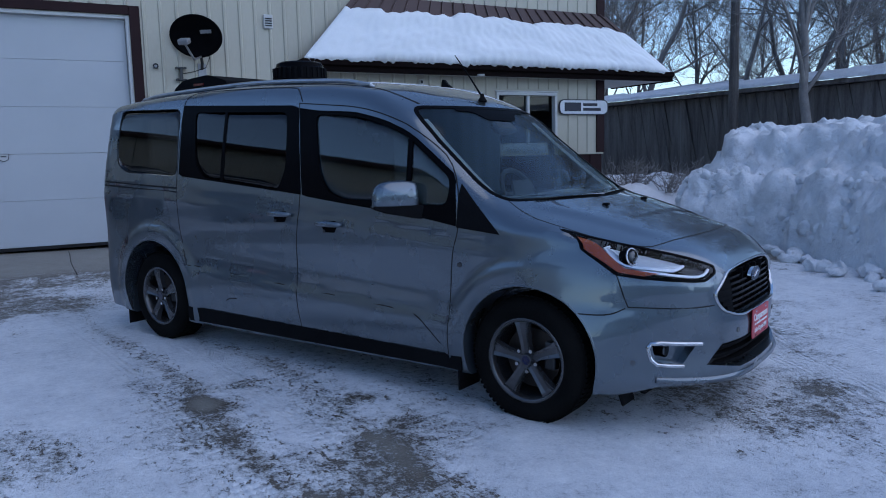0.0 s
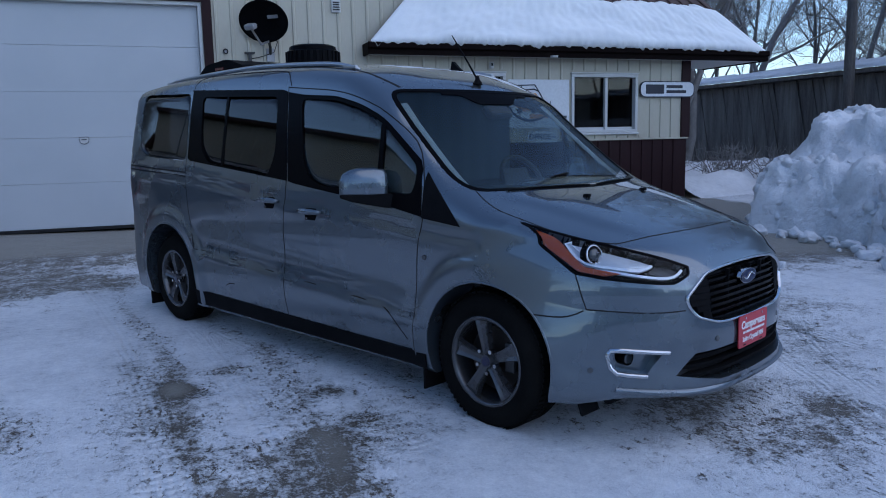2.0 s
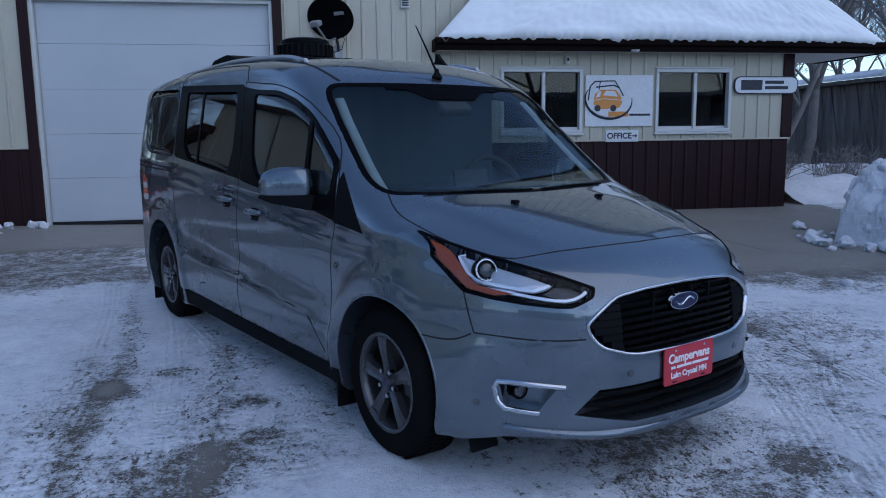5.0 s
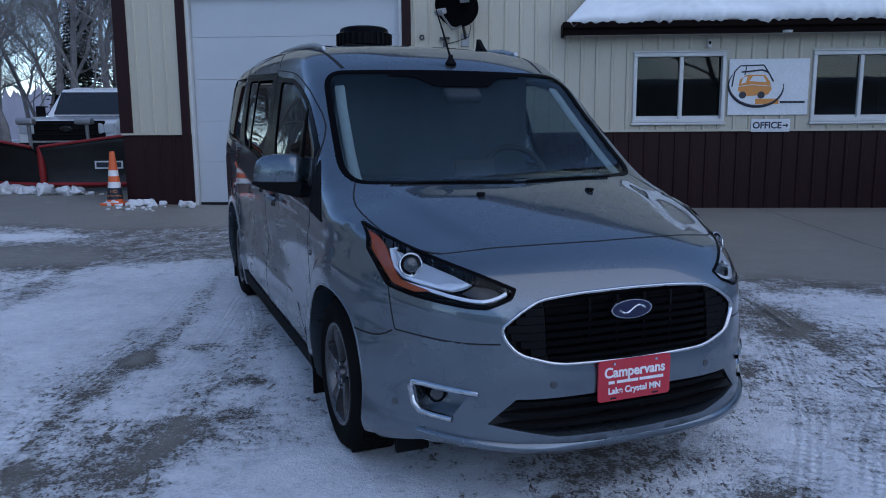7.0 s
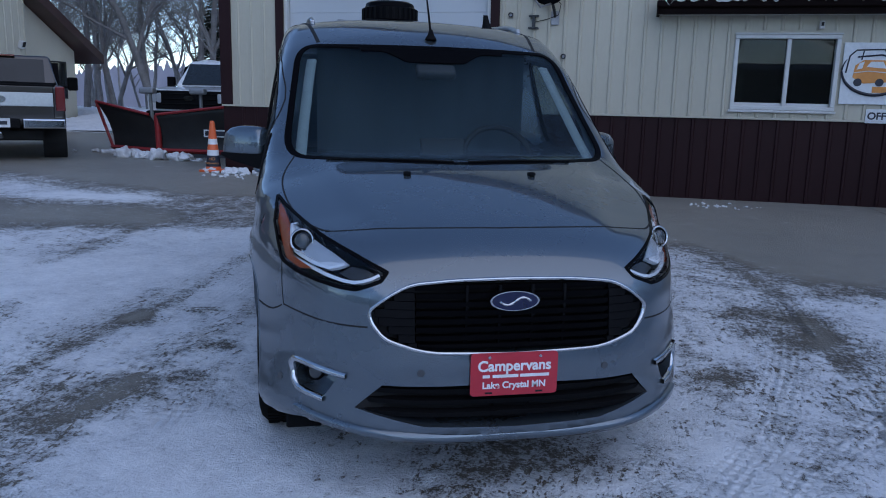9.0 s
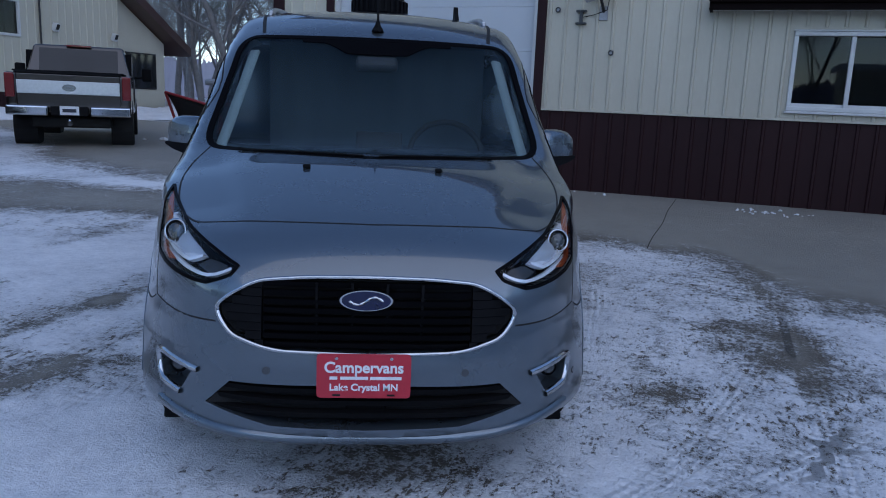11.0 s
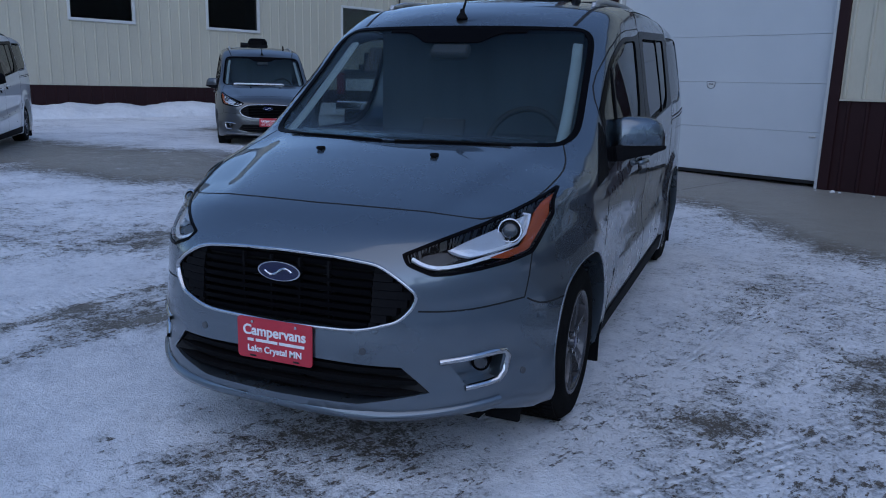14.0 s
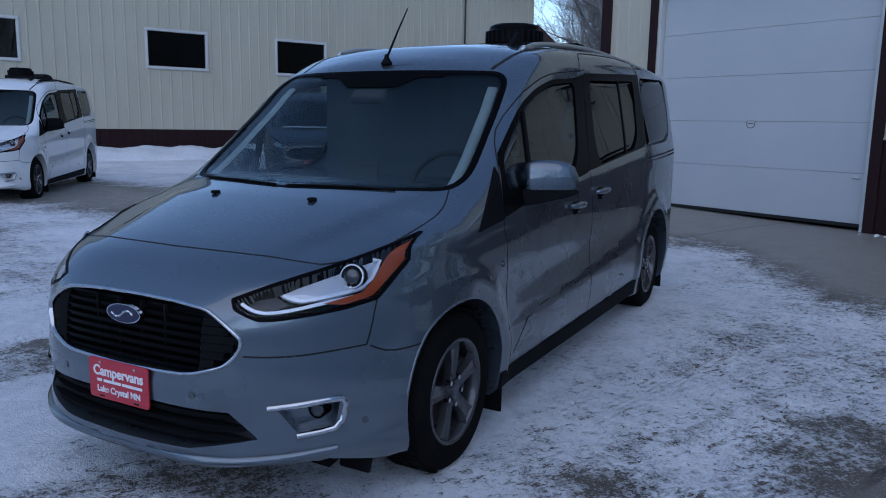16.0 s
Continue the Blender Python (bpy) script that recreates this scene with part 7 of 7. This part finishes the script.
# ---- far car ----
far = empty("suv", pose(-22.7, 23.2, 0.2, 0, 0, 35), "dark blue sport utility car parked by the annex", "car")
M_BLUECAR = paint("dark blue paint", (0.03, 0.045, 0.06), 0.3)
part("body", soft_prism([(-2.2, 0.35), (2.2, 0.35), (2.25, 0.95), (-1.0, 1.0), (-2.1, 0.9), (-2.25, 0.7)], 0.92, 0.09), M_BLUECAR, far)
part("cabin", soft_prism([(-1.0, 0.98), (2.15, 0.94), (1.8, 1.55), (-0.3, 1.58)], 0.82, 0.08, (1.0, 0.25)), M_GLOSSBLACK, far)
part("roof", soft_prism([(-0.3, 1.56), (1.8, 1.53), (1.75, 1.60), (-0.25, 1.63)], 0.68, 0.03), M_BLUECAR, far)
for s in (1, -1):
    part("headlamp", box((s * 0.68, -2.17, 0.78), (0.36, 0.12, 0.14), None, 0.03, 2), M_SILVER, far)
    for y in (-1.4, 1.4):
        truck_wheel(far, s * 0.84, y, 0.35)

# ---- weathered shed wall at the yard's far side ----
M_SNOWTOP = M_SNOW
shed = empty("shed", pose(18.2, 0, 0, 0, 0, 0), "long weathered grey board shed with snow on its roof edge", "shed")
part("shed_core", span((0.06, -14, 0), (6, 26, 2.95)), M_WEATHERED, shed)
bmesh_b = bmesh.new()
box_into(bmesh_b, (0, 0, 0), (0.03, 0.205, 3.0))
me_b = bpy.data.meshes.new("board")
bmesh_b.to_mesh(me_b)
bmesh_b.free()
me_b.materials.append(M_WEATHERED)
rb = random.Random(3)
for k in range(190):
    y = -13.9 + k * 0.21
    shared("board", me_b, shed, pose(rb.uniform(-0.012, 0.03), y, 1.47 + rb.uniform(-0.03, 0.03), -13 + rb.uniform(-1.5, 1.5), rb.uniform(-1, 1), 0))
part("roof_edge", span((-0.30, -14.2, 2.96), (6.2, 26.2, 3.08)), M_WEATHERED, shed)
heap_v, heap_f = [], []
for i in range(280):
    y = -14.2 + i * 0.145
    for j, (dx, dz) in enumerate(((-0.36, 0.0), (-0.33, 0.10), (-0.1, 0.17), (1.0, 0.34), (6.2, 0.9))):
        heap_v.append((18.2 + dx + 0.05 * noise.noise((y * 2, j, 0)), y, 3.085 + dz * (1 + 0.35 * noise.noise((y * 0.8, j, 3)))))
heap_f = [(i * 5 + j, i * 5 + j + 1, i * 5 + j + 6, i * 5 + j + 5) for i in range(279) for j in range(4)]
tagged(mesh_ob("roof_snow", heap_v, heap_f, M_SNOW), "snow lying along the shed roof edge", "snow", kind="stuff")

# ---- utility pole ----
up = empty("utility_pole", pose(17.0, 12.0, 0), "grey wooden utility pole standing before the shed", "pole")
part("pole", cyl((0, 0, 0), (0, 0, 11), 0.16, 0.11, 14), M_WEATHERED, up)
part("cross_arm", box((0, 0, 10.2), (0.10, 2.2, 0.12), None, 0.01), M_WEATHERED, up)


# ---- trees ----
def tree_mesh(seed, height, spread, levels=4, trunk_r=0.16, lean=0.0, twigs=1.0):
    """A bare tree as two meshes: the trunk with its main limbs, and the fine twigs."""
    rn = random.Random(seed)
    sets = [([], []), ([], [])]

    def limb(p, d, length, r, level):
        n = (7, 5, 4, 3, 1)[level]
        pts, rs = [p.copy()], [r]
        q, dd = p.copy(), d.copy()
        for i in range(n):
            dd = (dd + Vector((rn.gauss(0, 0.12), rn.gauss(0, 0.12), rn.gauss(0.05, 0.10)))).normalized()
            q = q + dd * length / n
            pts.append(q.copy())
            rs.append(max(0.0062, r * (1 - 0.75 * (i + 1) / n)))
        vs, fs = tube(pts, rs, 8 if level == 0 else 5 if level < 2 else 3, False)
        tv, tf = sets[0 if level < 2 else 1]
        k = len(tv)
        tv += vs
        tf += [tuple(i + k for i in f_) for f_ in fs]
        if level >= levels:
            return
        count = (int(9 * twigs), int(8 * twigs), int(6 * twigs), int(5 * twigs), 4)[level]
        for c in range(count):
            u = rn.uniform(0.28 if level == 0 else 0.15, 1.0)
            i = min(n - 1, int(u * n))
            at = pts[i].lerp(pts[i + 1], u * n - i)
            out = Vector((rn.gauss(0, 1), rn.gauss(0, 1), rn.gauss(0.25, 0.5))).normalized()
            nd = (dd * 0.75 + out * spread).normalized()
            limb(at, nd, length * rn.uniform(0.38, 0.62) * (1 - 0.35 * u if level == 0 else 1), rs[i] * rn.uniform(0.42, 0.62), level + 1)
    limb(Vector((0, 0, -0.2)), Vector((lean, 0, 1)).normalized(), height, trunk_r, 0)
    return sets


def tree(seed, height, spread, m, label, **kw):
    a, b = tree_mesh(seed, height, spread, **kw)
    t = empty("tree", m, label, "tree", "bare trees")
    part("trunk", a, M_BARK, t, smooth=True)
    part("crown", b, M_BARK, t)
    return t


TREE_LABEL = "leafless grey tree with many fine bare twigs"
kinds = [tree(21, 8.5, 0.85, pose(-13.0, 27.0, 0.3, 0, 0, 0), TREE_LABEL, trunk_r=0.13), tree(22, 9.5, 0.75, pose(-16.0, 31.0, 0.3), TREE_LABEL, trunk_r=0.15), tree(23, 7.5, 0.95, pose(-10.0, 30.0, 0.3), TREE_LABEL, trunk_r=0.10, lean=0.15), tree(24, 10.0, 0.7, pose(-19.0, 29.0, 0.3), TREE_LABEL, trunk_r=0.16)]
rt = random.Random(9)
spots = []
for k in range(26):
    a = rt.uniform(0, 1)
    spots.append((-30 + 27 * a + rt.uniform(-1, 1), 28 + rt.uniform(0, 30)))
spots += [(24.5, 13), (27, 17), (25, 21), (29, 9), (26, 4), (30, 14), (25.5, 26), (33, 20), (31, 2), (35, 10), (27, 30), (22, 32), (17, 30), (13, 33), (36, 26), (28, -4), (33, -8)]
for k in range(14):
    d_, side_ = rt.uniform(21, 46), rt.uniform(-0.98, -0.52)
    spots.append((d_ * side_, d_ + 1.5))
for k in range(15):
    spots.append((rt.uniform(20.5, 34), rt.uniform(6, 34)))
for k in range(8):
    d_, side_ = rt.uniform(50, 85), rt.uniform(-1.05, -0.45)
    spots.append((d_ * side_, d_))
spots += [(-12, -22), (-4, -25), (5, -23), (14, -26), (22, -20), (-22, -24), (-30, -18), (28, -14)]
for k, (x, y) in enumerate(spots):
    s = rt.uniform(0.85, 1.35)
    c = copy_thing(kinds[k % 4], pose(x, y, 0.2, 0, 0, rt.uniform(0, 360)))
    c.scale = (s, s, s * rt.uniform(0.95, 1.2))
near = [(-24.0, 27.5, 1, 1.2, 10), (-20.3, 24.9, 0, 1.2, 140), (-20.6, 27.6, 1, 1.3, 200), (-18.0, 24.0, 3, 1.15, 250), (-16.9, 25.5, 1, 1.2, 40), (16.2, 8.6, 0, 1.15, 1), (10.6, 12.2, 2, 0.95, 0), (9.4, 11.0, 2, 0.70, 30), (12.6, 13.6, 3, 0.9, 70), (18.5 + 4.5, 6.0, 1, 1.1, 200)]
for x, y, k, s, a in near:
    c = copy_thing(kinds[k], pose(x, y, 0.1, 0, 0, a))
    c.scale = (s, s, s)

# far woods along the horizon, with aerial haze mixed into their colour
vs, fs = [], []
for i in range(2881):
    a = 2 * math.pi * i / 2880
    d = 130 + 8 * math.sin(a * 5)
    top = 6.6 + 1.8 * noise.noise((a * 6, 0, 1)) + 1.1 * noise.noise((a * 60, 0, 2)) + 1.5 * noise.noise((a * 260, 0, 3)) + 0.8 * noise.noise((a * 700, 0, 4))
    vs += [(d * math.cos(a), d * math.sin(a), -0.5), (d * math.cos(a), d * math.sin(a), top), ((d + 6) * math.cos(a), (d + 6) * math.sin(a), top * 0.8)]
for i in range(2880):
    fs += [(3 * i, 3 * i + 3, 3 * i + 4, 3 * i + 1), (3 * i + 1, 3 * i + 4, 3 * i + 5, 3 * i + 2)]
M_HAZED_WOODS = mixed("far woods with painted haze", (0.20, 0.195, 0.235), (0.27, 0.265, 0.31), 0.3, 1.5, 0.9, 0, 0.0, (1, 1, 0.3))
tagged(mesh_ob("backdrop", vs, fs, M_HAZED_WOODS, False), "band of far bare woods along the horizon, paled by painted haze", "woods", kind="structure")

# dry shrubs on the snow
for k, (x, y) in enumerate(((10.2, 9.2), (11.2, 9.8), (9.6, 10.2), (12.4, 9.0), (10.8, 8.3), (8.9, 9.4))):
    vs, fs = [], []
    rn = random.Random(40 + k)
    for _ in range(26):
        stem, d = [Vector((rn.gauss(0, 0.12), rn.gauss(0, 0.12), 0))], Vector((rn.gauss(0, 0.45), rn.gauss(0, 0.45), 1)).normalized()
        for q in range(5):
            d = (d + Vector((rn.gauss(0, 0.28), rn.gauss(0, 0.28), rn.gauss(0, 0.1)))).normalized()
            stem.append(stem[-1] + d * rn.uniform(0.10, 0.22))
        twigs_ = [(stem, [0.010, 0.008, 0.007, 0.006, 0.005, 0.004])]
        for q in range(5):
            at = stem[rn.randrange(1, 5)]
            e = Vector((rn.gauss(0, 1), rn.gauss(0, 1), rn.gauss(0.5, 0.4))).normalized()
            twigs_.append(([at, at + e * 0.14, at + e * 0.28 + Vector((0, 0, rn.gauss(0.03, 0.05)))], [0.006, 0.005, 0.003]))
        for p_, r_ in twigs_:
            v_, f_ = tube(p_, r_, 3, False)
            n0 = len(vs)
            vs += v_
            fs += [tuple(i + n0 for i in q) for q in f_]
    sh = mesh_ob("shrub", vs, fs, M_BARK, False)
    sh.location = (x, y, 0.25)
    tagged(sh, "dry leafless shrub sticking out of the snow", "shrub", "dry shrubs")

# spruce
sp = empty("spruce", pose(-17.6, 29.2, 0.2), "dark green spruce tree behind the pickups", "tree")
part("trunk", cyl((0, 0, 0), (0, 0, 7.6), 0.16, 0.02, 10), M_BARK, sp)
vs, fs = [], []
rn = random.Random(77)
for lvl in range(46):
    z = 0.8 + lvl * 0.15
    reach = (7.8 - z) * 0.30 + 0.1
    for k in range(16):
        a = rn.uniform(0, 6.283)
        L_ = reach * rn.uniform(0.6, 1.1)
        for j in range(7):
            u = (j + 0.6) / 7
            c = Vector((math.cos(a) * L_ * u, math.sin(a) * L_ * u, z - 0.22 * L_ * u * u + 0.05))
            for q in range(3):
                b = a + rn.uniform(-1.2, 1.2)
                w = rn.uniform(0.10, 0.22)
                e1, e2 = Vector((math.cos(b) * w, math.sin(b) * w, -0.05 * rn.random())), Vector((-math.sin(b) * 0.035, math.cos(b) * 0.035, 0.03))
                n0 = len(vs)
                vs += [c - e2, c + e1, c + e2]
                fs.append((n0, n0 + 1, n0 + 2))
part("crown", (vs, fs), M_NEEDLE, sp)

# plain buildings that close the yard behind the camera
for x0, x1, y0, y1, h_ in ((-26, 4, -34, -30, 5.0), (8, 34, -36, -32, 4.0)):
    b = empty("far_building", pose(0, 0, 0), "plain cream shed closing the yard", "building", kind="structure")
    part("wall", span((x0, y0, 0), (x1, y1, h_)), M_SIDING, b)
    part("roof", span((x0 - 0.3, y0 - 0.3, h_), (x1 + 0.3, y1 + 0.3, h_ + 0.35)), M_SNOW, b)
